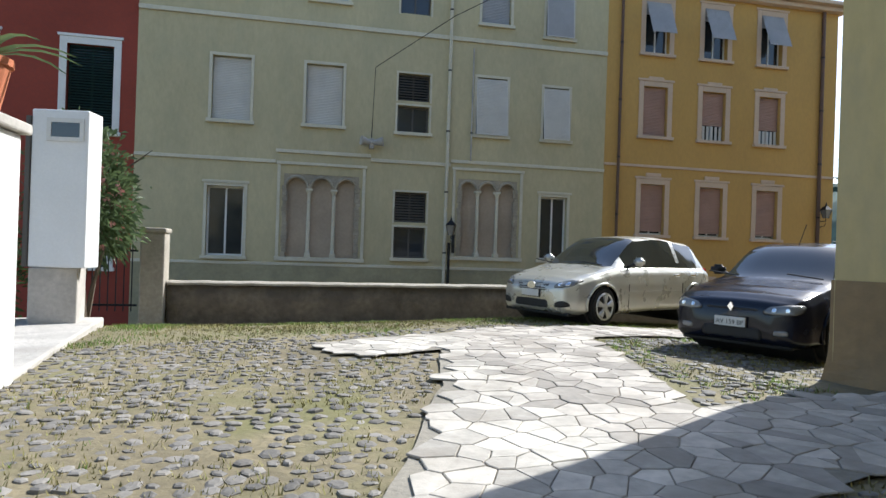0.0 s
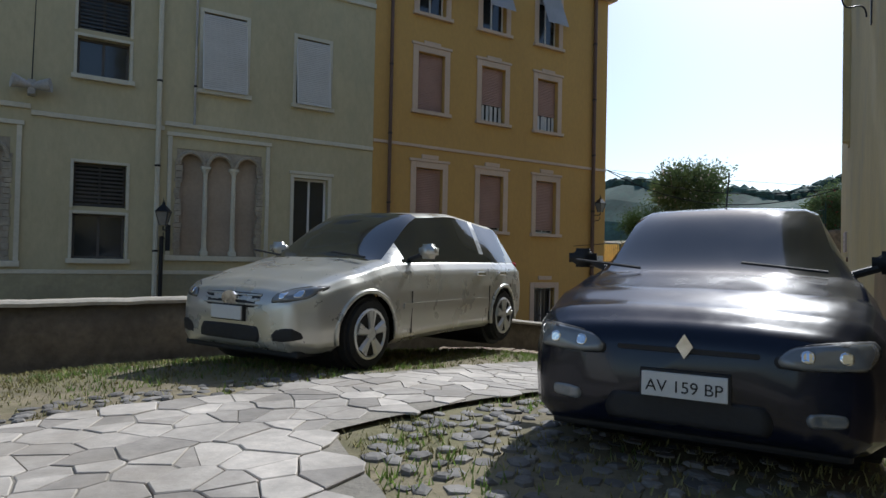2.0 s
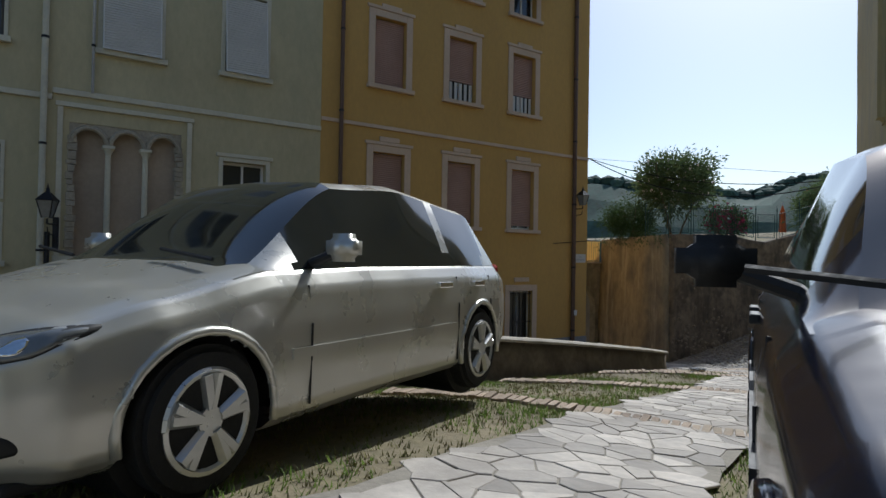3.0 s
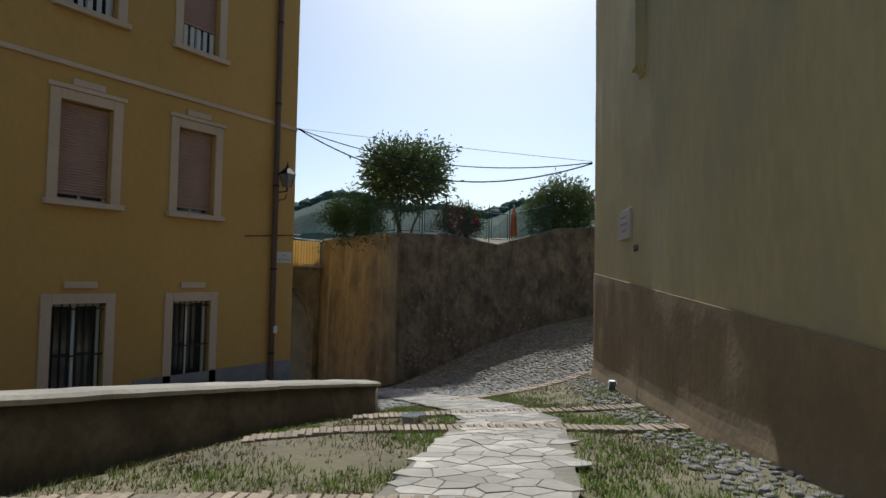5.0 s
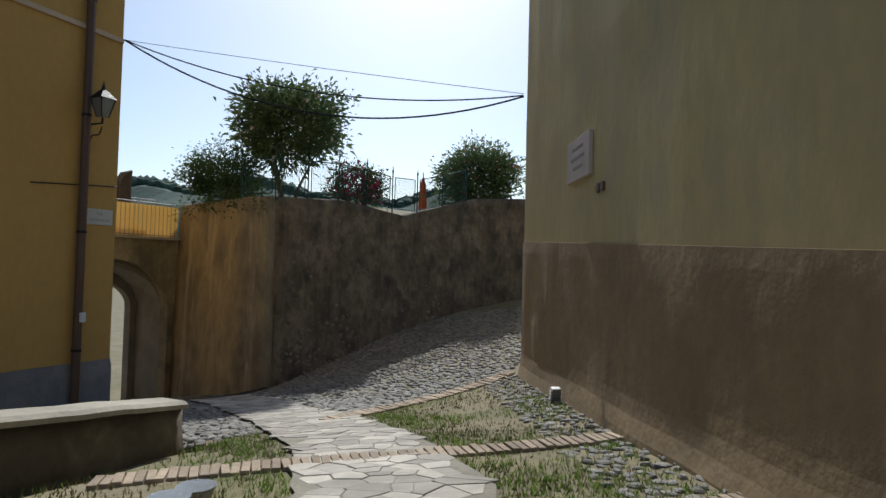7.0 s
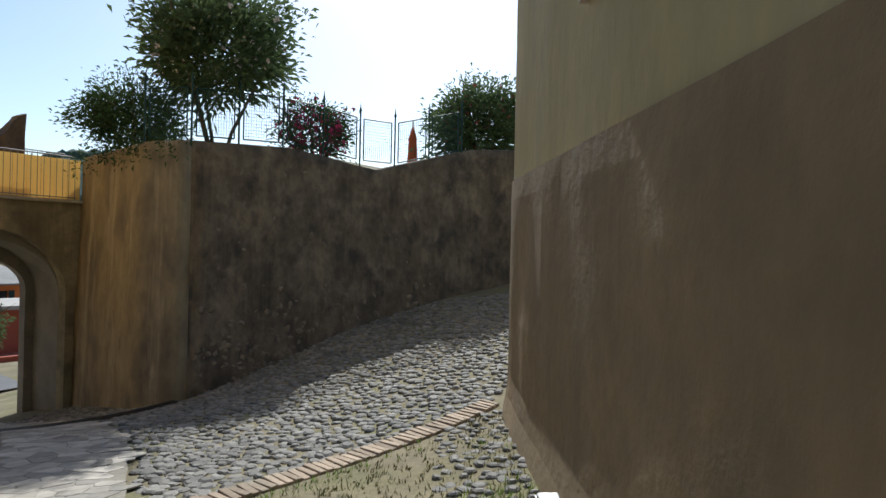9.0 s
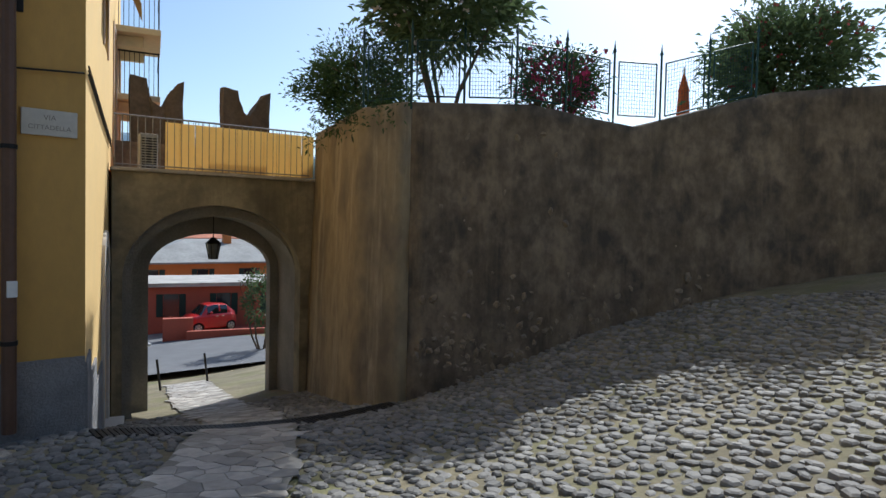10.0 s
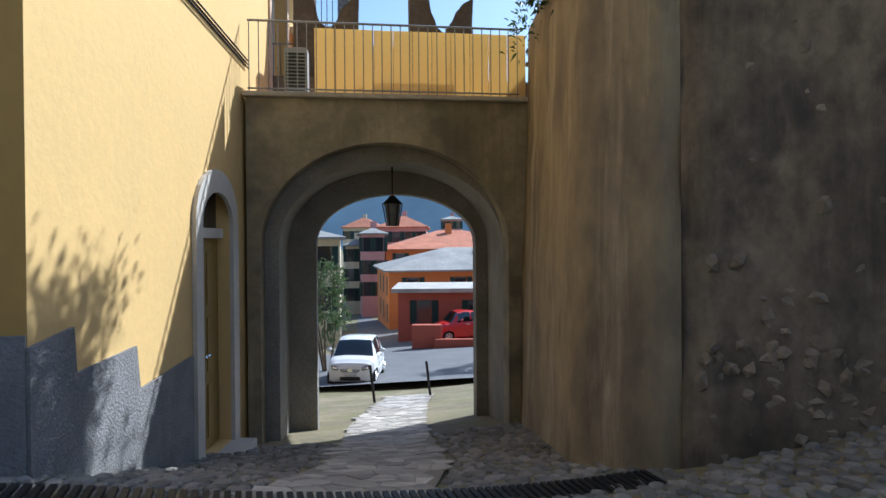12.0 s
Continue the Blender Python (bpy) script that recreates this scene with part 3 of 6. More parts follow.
# roughcast base of the side wall and facade corner, with a stepped top edge
bm = bmesh.new()
prism(bm, [(-0.02, -4), (-0.02, -1.05), (0.47, -0.98), (0.5, -1.32), (1.39, -1.27), (1.45, -1.66), (2.62, -1.58), (2.62, -4)], 0.028, pose(YX1, FY, 0, 0, 0, SIDE) @ pose(0, -0.03, 0))
tagged(link("wall_ochre_side_dado", bm, M["grey_dado"]), "grey roughcast base with a stepped broken upper edge", "house wall", kind="structure")
tagged(link("wall_ochre_front_dado", boxm(15.2, YX1 - 0.004, FY - 0.03, FY - 0.003, -2.6, -0.97), M["grey_dado"]), "grey roughcast base band of the ochre house", "house wall", kind="structure")
bm = boxm(YX0 + 0.02, YX1 - 0.5, FY + 0.45, FY + 9, -2, YTOP - 0.1)
tagged(link("roof_ochre_house", bm, M["rooftile"]), "body and roof of the ochre house behind its walls", "house", kind="structure")

# side door with a pale arched surround
d = thing("door_side", "closed ochre wooden double door under a semicircular fanlight", "door", "", "structure", mS @ pose(DOOR[0], 0, DOOR[2]))
for x in (0.03, 0.505):
    leaf = part("door_leaf", boxm(x, x + 0.465, 0.14, 0.19, 0.02, 2.55, bevel=0.006), M["door_wood"], d)
    bm = bmesh.new()
    for z in (0.15, 0.95, 1.75):
        box(bm, x + 0.07, x + 0.395, 0.125, 0.139, z, z + 0.65, bevel=0.008)
    part("door_panel", bm, M["door_wood"], leaf)
    bm = bmesh.new()
    bmesh.ops.create_uvsphere(bm, u_segments=10, v_segments=8, radius=0.03, matrix=Matrix.Translation((x + (0.42 if x < 0.2 else 0.045), 0.1, 1.15)))
    part("door_knob", bm, M["chrome"], leaf)
part("transom", boxm(0, 1.0, 0.08, 0.2, 2.56, 2.68), M["marble_sign"], d)
part("fanlight", boxm(0.02, 0.98, 0.16, 0.19, 2.685, 3.19), M["glass"], d)
bm = bmesh.new()
n = 14
outer = [(0.5 + 0.7 * math.cos(math.pi - math.pi * k / n), 2.75 + 0.62 * math.sin(math.pi - math.pi * k / n)) for k in range(n + 1)]
inner = [(0.5 + 0.5 * math.cos(math.pi - math.pi * k / n), 2.72 + 0.38 * math.sin(math.pi - math.pi * k / n)) for k in range(n + 1)]
outer, inner = [(-0.2, -0.3)] + outer + [(1.2, -0.3)], [(0.0, -0.3)] + inner + [(1.0, -0.3)]
for k in range(len(outer) - 1):
    prism(bm, [outer[k], outer[k + 1], inner[k + 1], inner[k]], 0.05, pose(0, -0.053, 0))
part("door_surround", bm, M["marble_sign"], d)
part("door_step", boxm(-0.2, 1.1, -0.3, 0.1, -0.3, -0.01, bevel=0.01), M["marble_sign"], d)

# Unseen wall added behind the starting point to keep sky light off the yard.
bm = boxm(-10.0, 6.0, -6.4, -6.0, -1.0, 11.0)
tagged(link("wall_yard_rear", bm, M["beige_dado"]), "plain unseen wall added behind the yard to block sky light", "house wall", kind="structure")

# red house with dark green shutters
RX0 = -16.0
mR = pose(RX0, FY, 0)
red_w = [(-9.35, -7.95, 5.3, 8.1), (-9.35, -7.95, 10.1, 12.6), (-12.9, -11.5, 5.3, 8.1), (-9.3, -8.0, 0.9, 3.4)]
bm = wall_mesh(BX0 - 0.003 - RX0, -2.2, 14.5, [(a - RX0, b - RX0, c, e) for a, b, c, e in red_w], 0.4)
bmesh.ops.transform(bm, matrix=mR, verts=bm.verts)
tagged(link("wall_red_house", bm, M["red"]), "dark oxblood red rendered house wall", "house wall", kind="structure")
for a, b, c, e in red_w:
    window("window_red", a - RX0, b - RX0, c, e, mR, "louvre", (M["white_trim"], M["shutter_green"], 0.22, True), "red house windows", "window with dark green louvred shutters and white moulded surround", M["shutter_green"])
tagged(link("roof_red_house", boxm(RX0, BX0 - 0.01, FY + 0.42, FY + 9, -2, 14.4), M["red"]), "plain body of the red house", "house", kind="structure")


# downpipes, cables and lamps on the facades
def downpipe(x, z0, z1, label, material, r=0.055):
    p = thing("downpipe", label, "downpipe", "downpipes", "", pose(x, FY - 0.09, z0))
    bm = bmesh.new()
    rod(bm, (0, 0, 0), (0, 0, z1 - z0), r, seg=12)
    part("pipe", bm, material, p, smooth=False)
    for k in range(int((z1 - z0) / 2.2)):
        bm = bmesh.new()
        rod(bm, (0, 0, 1.0 + k * 2.2), (0, 0, 1.05 + k * 2.2), r + 0.012, seg=12)
        box(bm, -0.02, 0.02, 0, 0.09, 1.0 + k * 2.2, 1.04 + k * 2.2)
        part("pipe_bracket", bm, M["iron"], p)


downpipe(9.95, -2.0, YTOP - 0.2, "dark brown downpipe on the ochre wall", M["pipe"])
downpipe(18.95, -1.75, YTOP - 0.2, "dark brown downpipe at the house corner", M["pipe"], 0.075)
downpipe(3.25, -1.5, 15.0, "beige painted downpipe on the beige wall", M["beige_trim"], 0.06)
downpipe(4.12, 5.1, 9.2, "thin grey cable duct on the beige wall", M["concrete"], 0.03)


def wall_lamp(m, label):
    """Wrought-iron bracket with a four-sided tapering lantern; the wall is behind +y."""
    w = thing("wall_lantern", label, "lantern", "wall lanterns", "", m)
    bm = bmesh.new()
    box(bm, -0.06, 0.06, 0.0, 0.03, -0.62, 0.05, bevel=0.01)
    rod(bm, (0, 0, -0.1), (0, -0.38, -0.1), 0.016)
    prev = None
    for k in range(17):
        a = math.pi * 1.9 * k / 16
        cur = Vector((0, -0.05 - 0.16 * (1 - math.cos(a * 0.5)), -0.5 + 0.36 * k / 16 + 0.07 * math.sin(a)))
        if prev is not None:
            rod(bm, prev, cur, 0.012, seg=6)
        prev = cur
    rod(bm, (0, -0.38, -0.1), (0, -0.38, 0.0), 0.02)
    part("bracket", bm, M["iron"], w)
    bm = bmesh.new()
    bmesh.ops.create_cone(bm, cap_ends=True, segments=4, radius1=0.1, radius2=0.2, depth=0.34, matrix=Matrix.Translation((0, -0.38, 0.18)) @ pose(0, 0, 0, 0, 0, 45))
    part("lantern_glass", bm, M["lamp_glass"], w)
    bm = bmesh.new()
    for sx in (-1, 1):
        for sy in (-1, 1):
            rod(bm, (sx * 0.072, -0.38 + sy * 0.072, 0.01), (sx * 0.145, -0.38 + sy * 0.145, 0.35), 0.011, seg=6)
    part("lantern_frame", bm, M["iron"], w)
    bm = bmesh.new()
    bmesh.ops.create_cone(bm, cap_ends=True, segments=4, radius1=0.24, radius2=0.07, depth=0.16, matrix=Matrix.Translation((0, -0.38, 0.435)) @ pose(0, 0, 0, 0, 0, 45))
    rod(bm, (0, -0.38, 0.5), (0, -0.38, 0.6), 0.05, 0.03)
    rod(bm, (0, -0.38, 0.6), (0, -0.38, 0.7), 0.022, 0.004)
    part("lantern_cap", bm, M["iron"], w)


wall_lamp(pose(19.04, FY - 0.02, 3.62), "black iron wall lantern on the ochre house corner")
wall_lamp(pose(3.5, FY - 0.35, 2.35, 0, 0, -25), "black iron lantern on a bracket by the beige wall")
bm = bmesh.new()
rod(bm, (3.36, FY - 0.33, -1.6), (3.36, FY - 0.33, 2.1), 0.06, 0.05, 10)
tagged(link("lamp_pole", bm, M["iron"]), "dark iron pole carrying the lantern", "pole")

# overhead cable lines to the beige house
cb = thing("facade_cable", "black overhead cable dropping to a bracket on the beige wall", "cable", "", "", pose(0, 0, 0))
part("cable_run", polyrod([(6.0, FY - 1.5, 11.5), (3.2, FY - 0.9, 10.0), (0.55, FY - 0.25, 8.15), (0.5, FY - 0.06, 5.7)], 0.014), M["cable"], cb)
sp = thing("loudspeaker_bracket", "old white loudspeaker horns on the string course", "loudspeaker", "", "", pose(0.5, FY - 0.25, 5.45))
for s in (-1, 1):
    bm = bmesh.new()
    rod(bm, (0, 0, 0.05), (s * 0.38, -0.1, 0.1), 0.06, 0.17, 14)
    part("horn", bm, M["concrete"], sp)
part("bracket", boxm(-0.08, 0.08, -0.05, 0.24, -0.15, 0.2, bevel=0.02), M["concrete"], sp)

# ---- corner house with the long blank wall ----
A2, B2 = Vector((3.42, 3.5)), Vector((22.05, 12.9))
LW = (B2 - A2).length
mT = pose(A2.x, A2.y, 0, 0, 0, math.degrees(math.atan2(B2.y - A2.y, B2.x - A2.x)))
DADO = 1.0


def dado_top(s):
    """Upper edge of the base band along the wall: a step behind the parked car, then rising with the lane."""
    return 1.67 if s < 7.6 else 0.93 + 0.05 * (s - 9.8)



pts2 = [(0, 0), (LW, 0), (LW + 0.25, -0.35), (LW - 0.1, -7.0), (9.0, -9.0), (0.9, -6.6)]


def block(pts, z0, z1, offset=0.0, segs=8, wob=0.0):
    """Upright walls round a plan outline, with finely divided faces."""
    bm = bmesh.new()
    k = len(pts)
    ring = []
    for i in range(k):
        a, b = Vector(pts[i]), Vector(pts[(i + 1) % k])
        nn = max(2, int((b - a).length / 0.5))
        nrm = Vector((-(b - a).y, (b - a).x)).normalized()
        for j in range(nn):
            p = a.lerp(b, j / nn)
            ring.append((p, nrm))
    zz = [z0 + (z1 - z0) * j / segs for j in range(segs + 1)]
    rows = []
    for z in zz:
        row = []
        for p, nrm in ring:
            o = offset + wob * noise.noise((p.x * 0.8, p.y * 0.8, z * 0.9))
            row.append(bm.verts.new((p.x + nrm.x * o, p.y + nrm.y * o, z)))
        rows.append(row)
    kk = len(ring)
    for a, b in zip(rows, rows[1:]):
        for i in range(kk):
            bm.faces.new((a[i], a[(i + 1) % kk], b[(i + 1) % kk], b[i]))
    bm.faces.new(rows[-1])
    bmesh.ops.recalc_face_normals(bm, faces=bm.faces)
    return bm


bm = block(pts2, DADO - 0.6, 13.0, 0.0, 20, 0.012)
bmesh.ops.transform(bm, matrix=mT, verts=bm.verts)
tagged(link("wall_corner_house", bm, M["tower"], smooth=False), "tall blank olive-beige rendered wall with rain streaks", "house wall", kind="structure")


def dado_mesh():
    bm = bmesh.new()
    k = len(pts2)
    ring = []
    for i in range(k):
        a, b = Vector(pts2[i]), Vector(pts2[(i + 1) % k])
        nn = max(2, int((b - a).length / 0.3))
        nrm = Vector((-(b - a).y, (b - a).x)).normalized()
        for j in range(nn):
            ring.append((a.lerp(b, j / nn), nrm))
    rows = []
    N = 14
    for j in range(N + 1):
        row = []
        for p, nrm in ring:
            w = mT @ Vector((p.x, p.y, 0))
            g = G(w.x, w.y) - 0.4
            top = dado_top(p.x)
            z = top + (g - top) * j / N
            h = z - (g + 0.4)
            o = 0.03 + (0.0 if j else -0.004) + 0.07 * max(0.0, 1 - max(h, 0) / 0.4) ** 2 + 0.02 * noise.noise((p.x * 1.1, p.y * 1.1, z * 1.3))
            row.append(bm.verts.new((p.x + nrm.x * o, p.y + nrm.y * o, z)))
        rows.append(row)
    kk = len(ring)
    for a, b in zip(rows, rows[1:]):
        for i in range(kk):
            bm.faces.new((a[i], b[i], b[(i + 1) % kk], a[(i + 1) % kk]))
    inner = [bm.verts.new((p.x - nrm.x * 0.05, p.y - nrm.y * 0.05, dado_top(p.x) + 0.004)) for p, nrm in ring]
    for i in range(kk):
        bm.faces.new((rows[0][i], rows[0][(i + 1) % kk], inner[(i + 1) % kk], inner[i]))
    bmesh.ops.recalc_face_normals(bm, faces=bm.faces)
    bmesh.ops.transform(bm, matrix=mT, verts=bm.verts)
    return bm


tagged(link("wall_corner_house_dado", dado_mesh(), M["tower_dado"]), "brown plaster base band flaring out at the foot", "house wall", kind="structure")
bm = bmesh.new()
prism(bm, [(0, 0), (0.55, 0), (0.55, 6.0), (0, 6.0)], 0.5)
bmesh.ops.transform(bm, matrix=mT @ pose(15.6, -0.35, 4.65), verts=bm.verts)
bmesh.ops.bevel(bm, geom=list(bm.edges), offset=0.12, segments=3, affect="EDGES")
tagged(link("wall_flue_projection", bm, M["tower"]), "rendered flue bulging from the blank wall", "flue", kind="structure")
pq = thing("plaque", "small framed pinkish stone plaque with worn lettering", "plaque", "", "", mT @ pose(17.12, 0.0, 2.07, 0, 0, 180))
part("slab", boxm(-0.5, 0.5, -0.05, -0.002, 0, 0.52, bevel=0.006), M["plaque"], pq)
bm = bmesh.new()
for i, (a, b) in enumerate(((-0.25, 0.25), (-0.3, 0.3), (-0.2, 0.2))):
    box(bm, a, b, -0.054, -0.0505, 0.37 - i * 0.12, 0.41 - i * 0.12)
part("worn_lettering", bm, M["ink_soft"], pq)
for s in (0, 0.16):
    bm = bmesh.new()
    rod(bm, (0, 0.02, 0), (0, -0.03, 0), 0.06, 0.055, 14)
    tagged(link("vent_cap", bm, M["pipe"]), "small round brown vent cap on the wall", "vent", "wall vents").matrix_world = mT @ pose(16.36 - s, 0.0, 1.87, 0, 0, 180)

wall_lamp(mT @ pose(9.0, 0.02, 6.0, 0, 0, 180), "black iron wall lantern high on the blank wall")

# ---- retaining wall, gate arch and terrace ----
WALL = [Vector(p) for p in ((24.62, 24.35), (23.95, 21.4), (24.35, 20.7), (26.3, 19.4), (28.1, 18.45), (30.2, 16.9), (32.5, 14.0), (36.0, 10.0))]
TOPS = [2.66, 2.74, 2.8, 2.86, 2.58, 3.3, 3.5, 3.6]


def along(pts, vals, step=0.25):
    out = []
    for i in range(len(pts) - 1):
        n = max(1, int((pts[i + 1] - pts[i]).length / step))
        for j in range(n):
            out.append((pts[i].lerp(pts[i + 1], j / n), vals[i] + (vals[i + 1] - vals[i]) * j / n))
    out.append((pts[-1], vals[-1]))
    return out


def retaining(seq, rough, thick=1.0):
    """Battered old plaster wall following the lane, uneven on its face; the earth is behind it."""
    bm = bmesh.new()
    rows = []
    for i, (p, top) in enumerate(seq):
        q0, q1 = seq[max(i - 1, 0)][0], seq[min(i + 1, len(seq) - 1)][0]
        t = (q1 - q0).normalized()
        nrm = Vector((t.y, -t.x)) * -1.0  # away from the lane
        if nrm.x < 0:
            nrm = -nrm
        g = G(p.x - nrm.x * 0.3, p.y - nrm.y * 0.3) - 0.4
        row = []
        N = 22
        for j in range(N + 1):
            z = g + (top - g) * j / N
            o = 0.03 * (z - g) + rough * (noise.noise((p.x * 1.3, p.y * 1.3, z * 1.3)) * 0.6 + noise.noise((p.x * 4, p.y * 4, z * 4)) * 0.35)
            row.append(bm.verts.new((p.x + nrm.x * o, p.y + nrm.y * o, z)))
        row.append(bm.verts.new((p.x + nrm.x * (0.35), p.y + nrm.y * 0.35, top + 0.05)))
        row.append(bm.verts.new((p.x + nrm.x * thick, p.y + nrm.y * thick, top - 0.02)))
        row.append(bm.verts.new((p.x + nrm.x * thick, p.y + nrm.y * thick, g)))
        rows.append(row)
    for a, b in zip(rows, rows[1:]):
        for k in range(len(a) - 1):
            bm.faces.new((a[k], a[k + 1], b[k + 1], b[k]))
    bm.faces.new(rows[0])
    bm.faces.new(rows[-1][::-1])
    bmesh.ops.recalc_face_normals(bm, faces=bm.faces)
    return bm


seq = along(WALL, TOPS)
cut = next(i for i, (p, _) in enumerate(seq) if p.y <= 20.6)
tagged(link("wall_retaining_pale", retaining(seq[: cut + 1], 0.05), M["retain"], smooth=True), "old ochre plastered retaining wall with pale run-off streaks", "retaining wall", kind="structure")
rw = tagged(link("wall_retaining_dark", retaining(seq[cut:], 0.11), M["retain_dark"], smooth=True), "weathered dark retaining wall with fallen plaster and bare rubble", "retaining wall", kind="structure")
# bare rubble showing near the foot and in patches
rr = random.Random(4)
stone_mesh = []
for k in range(6):
    bm = bmesh.new()
    bmesh.ops.create_icosphere(bm, subdivisions=1, radius=1)
    for v in bm.verts:
        v.co *= rr.uniform(0.7, 1.1)
    me = bpy.data.meshes.new("stone")
    bm.to_mesh(me)
    bm.free()
    me.materials.append(M["rubble"])
    stone_mesh.append(me)
for k in range(290):
    i = min(cut + 1 + int(abs(rr.gauss(0, 9))), len(seq) - 2)
    p, top = seq[i]
    t = (seq[i + 1][0] - seq[i - 1][0]).normalized()
    away = Vector((-t.y, t.x)) if -t.y > 0 else Vector((t.y, -t.x))
    g = G(p.x - away.x * 0.3, p.y - away.y * 0.3)
    z = g + abs(rr.gauss(0, 0.55)) if rr.random() < 0.8 else rr.uniform(g, top - 0.4)
    st = new("stone", rr.choice(stone_mesh))
    st.parent = rw
    s = rr.uniform(0.035, 0.1)
    q = p + away * (0.03 * (z - g) + 0.06) + t * rr.uniform(-0.12, 0.12)
    st.matrix_world = pose(q.x, q.y, z, rr.uniform(0, 360), rr.uniform(0, 360), rr.uniform(0, 360)) @ Matrix.Diagonal((s * 1.4, s, s * 0.8, 1))
# earth of the garden behind the wall
bm = bmesh.new()
prev = None
for p, top in along(WALL, TOPS, 1.0):
    cur = (bm.verts.new((p.x + 0.7, p.y, top - 0.06)), bm.verts.new((60, p.y + 6, top + 2.0)))
    if prev:
        bm.faces.new((prev[0], prev[1], cur[1], cur[0]))
    prev = cur
a, b = bm.verts.new((25.6, 26.5, 2.8)), bm.verts.new((60, 44, 4.5))
bm.verts.ensure_lookup_table()
bm.faces.new((bm.verts[0], bm.verts[1], b, a))
tagged(link("ground_garden", bm, M["soil"]), "raised garden earth behind the retaining wall", "ground", kind="structure")

# gate arch: local x along its front from the house wall, y going through it
mA = pose(20.9, 24.85, 0, 0, 0, -7.9)
AW = 3.8
LED = 1.6


def arch_wall(x0, x1, z0, z1, cx, hw, spring, rise, y0, y1, name, material, label):
    bm = bmesh.new()
    n = 24
    arc = [(cx + hw * math.cos(math.pi - math.pi * k / n), spring + rise * math.sin(math.pi - math.pi * k / n)) for k in range(n + 1)]
    quads = [((x0, z0), (cx - hw, z0), (cx - hw, spring), (x0, spring)), ((x0, spring), (cx - hw, spring), (cx - hw, z1), (x0, z1)),
             ((cx + hw, z0), (x1, z0), (x1, spring), (cx + hw, spring)), ((cx + hw, spring), (x1, spring), (x1, z1), (cx + hw, z1))]
    quads += [(p, q, (q[0], z1), (p[0], z1)) for p, q in zip(arc, arc[1:])]
    for y in (y0, y1):
        for q in quads:
            bm.faces.new([bm.verts.new((x, y, z)) for x, z in q])
    rim = [(x0, z0), (x0, z1), (x1, z1), (x1, z0), (cx + hw, z0)] + arc[::-1] + [(cx - hw, z0)]
    for p, q in zip(rim, rim[1:] + rim[:1]):
        bm.faces.new([bm.verts.new(v) for v in ((p[0], y0, p[1]), (p[0], y1, p[1]), (q[0], y1, q[1]), (q[0], y0, q[1]))])
    bmesh.ops.remove_doubles(bm, verts=bm.verts, dist=0.0005)
    bmesh.ops.recalc_face_normals(bm, faces=bm.faces)
    bmesh.ops.transform(bm, matrix=mA, verts=bm.verts)
    return tagged(link(name, bm, material), label, "arch", kind="structure")


arch_wall(0.003, AW + 0.4, -4.2, LED, 1.9, 1.72, -0.4, 1.42, 0.0, 0.35, "wall_arch_front", M["bridge"], "stained plaster front of the gate arch")
arch_wall(0.003, AW + 0.4, -4.4, LED - 0.05, 2.0, 1.62, -0.4, 1.2, 0.353, 1.55, "wall_arch_passage", M["bridge_grey"], "rough cement lined passage of the gate arch")
arch_wall(-0.3, AW + 0.3, -4.6, LED - 0.05, 2.12, 1.31, -0.38, 0.8, 1.553, 1.85, "wall_arch_back", M["bridge_grey"], "inner rear arch of the gate")
bm = boxm(-0.02, AW + 0.1, -0.1, 0.2, LED + 0.003, LED + 0.07, bevel=0.015)
bmesh.ops.transform(bm, matrix=mA, verts=bm.verts)
tagged(link("trim_terrace_edge", bm, M["coping"]), "thin stone edge of the terrace over the arch", "coping", kind="structure")
bm = boxm(0.0, AW + 0.8, 0.21, 4.0, LED - 0.15, LED + 0.03)
bmesh.ops.transform(bm, matrix=mA, verts=bm.verts)
tagged(link("floor_terrace", bm, M["terracotta"]), "tiled terrace floor above the arch", "terrace", kind="structure")

rail = thing("terrace_railing", "thin grey iron railing along the terrace edge", "railing", "", "", mA @ pose(0, 0, LED + 0.07))
part("top_rail", polyrod([(0.03, 0.02, 0.98), (AW, 0.02, 0.98)], 0.016), M["galv"], rail)
part("bottom_rail", polyrod([(0.03, 0.02, 0.06), (AW, 0.02, 0.06)], 0.012), M["galv"], rail)
for k in range(30):
    x = 0.05 + k * (AW - 0.08) / 29
    bm = bmesh.new()
    rod(bm, (x, 0.02, 0), (x, 0.02, 0.98), 0.008, seg=5)
    part("baluster", bm, M["galv"], rail)
scr = thing("terrace_screen", "ochre yellow cloth screen panels behind the terrace railing", "screen", "", "", mA @ pose(0, 0, LED + 0.06))
for k in range(11):
    x = 0.92 + k * 0.272
    part("cloth_panel", boxm(x, x + 0.266, 0.07 + 0.006 * (k % 2), 0.085 + 0.006 * (k % 2), 0.03, 0.93, bevel=0.003), M["screen"], scr)
ac = thing("air_conditioner", "grey outdoor air conditioning unit on the terrace", "air conditioner", "", "", mA @ pose(0.65, 0.35, LED + 0.04))
part("casing", boxm(-0.16, 0.16, -0.15, 0.15, 0, 0.72, bevel=0.015), M["aircon"], ac)
bm = bmesh.new()
for k in range(12):
    box(bm, -0.13, 0.13, -0.165, -0.152, 0.06 + k * 0.05, 0.085 + k * 0.05)
part("grille", bm, M["plastic"], ac)
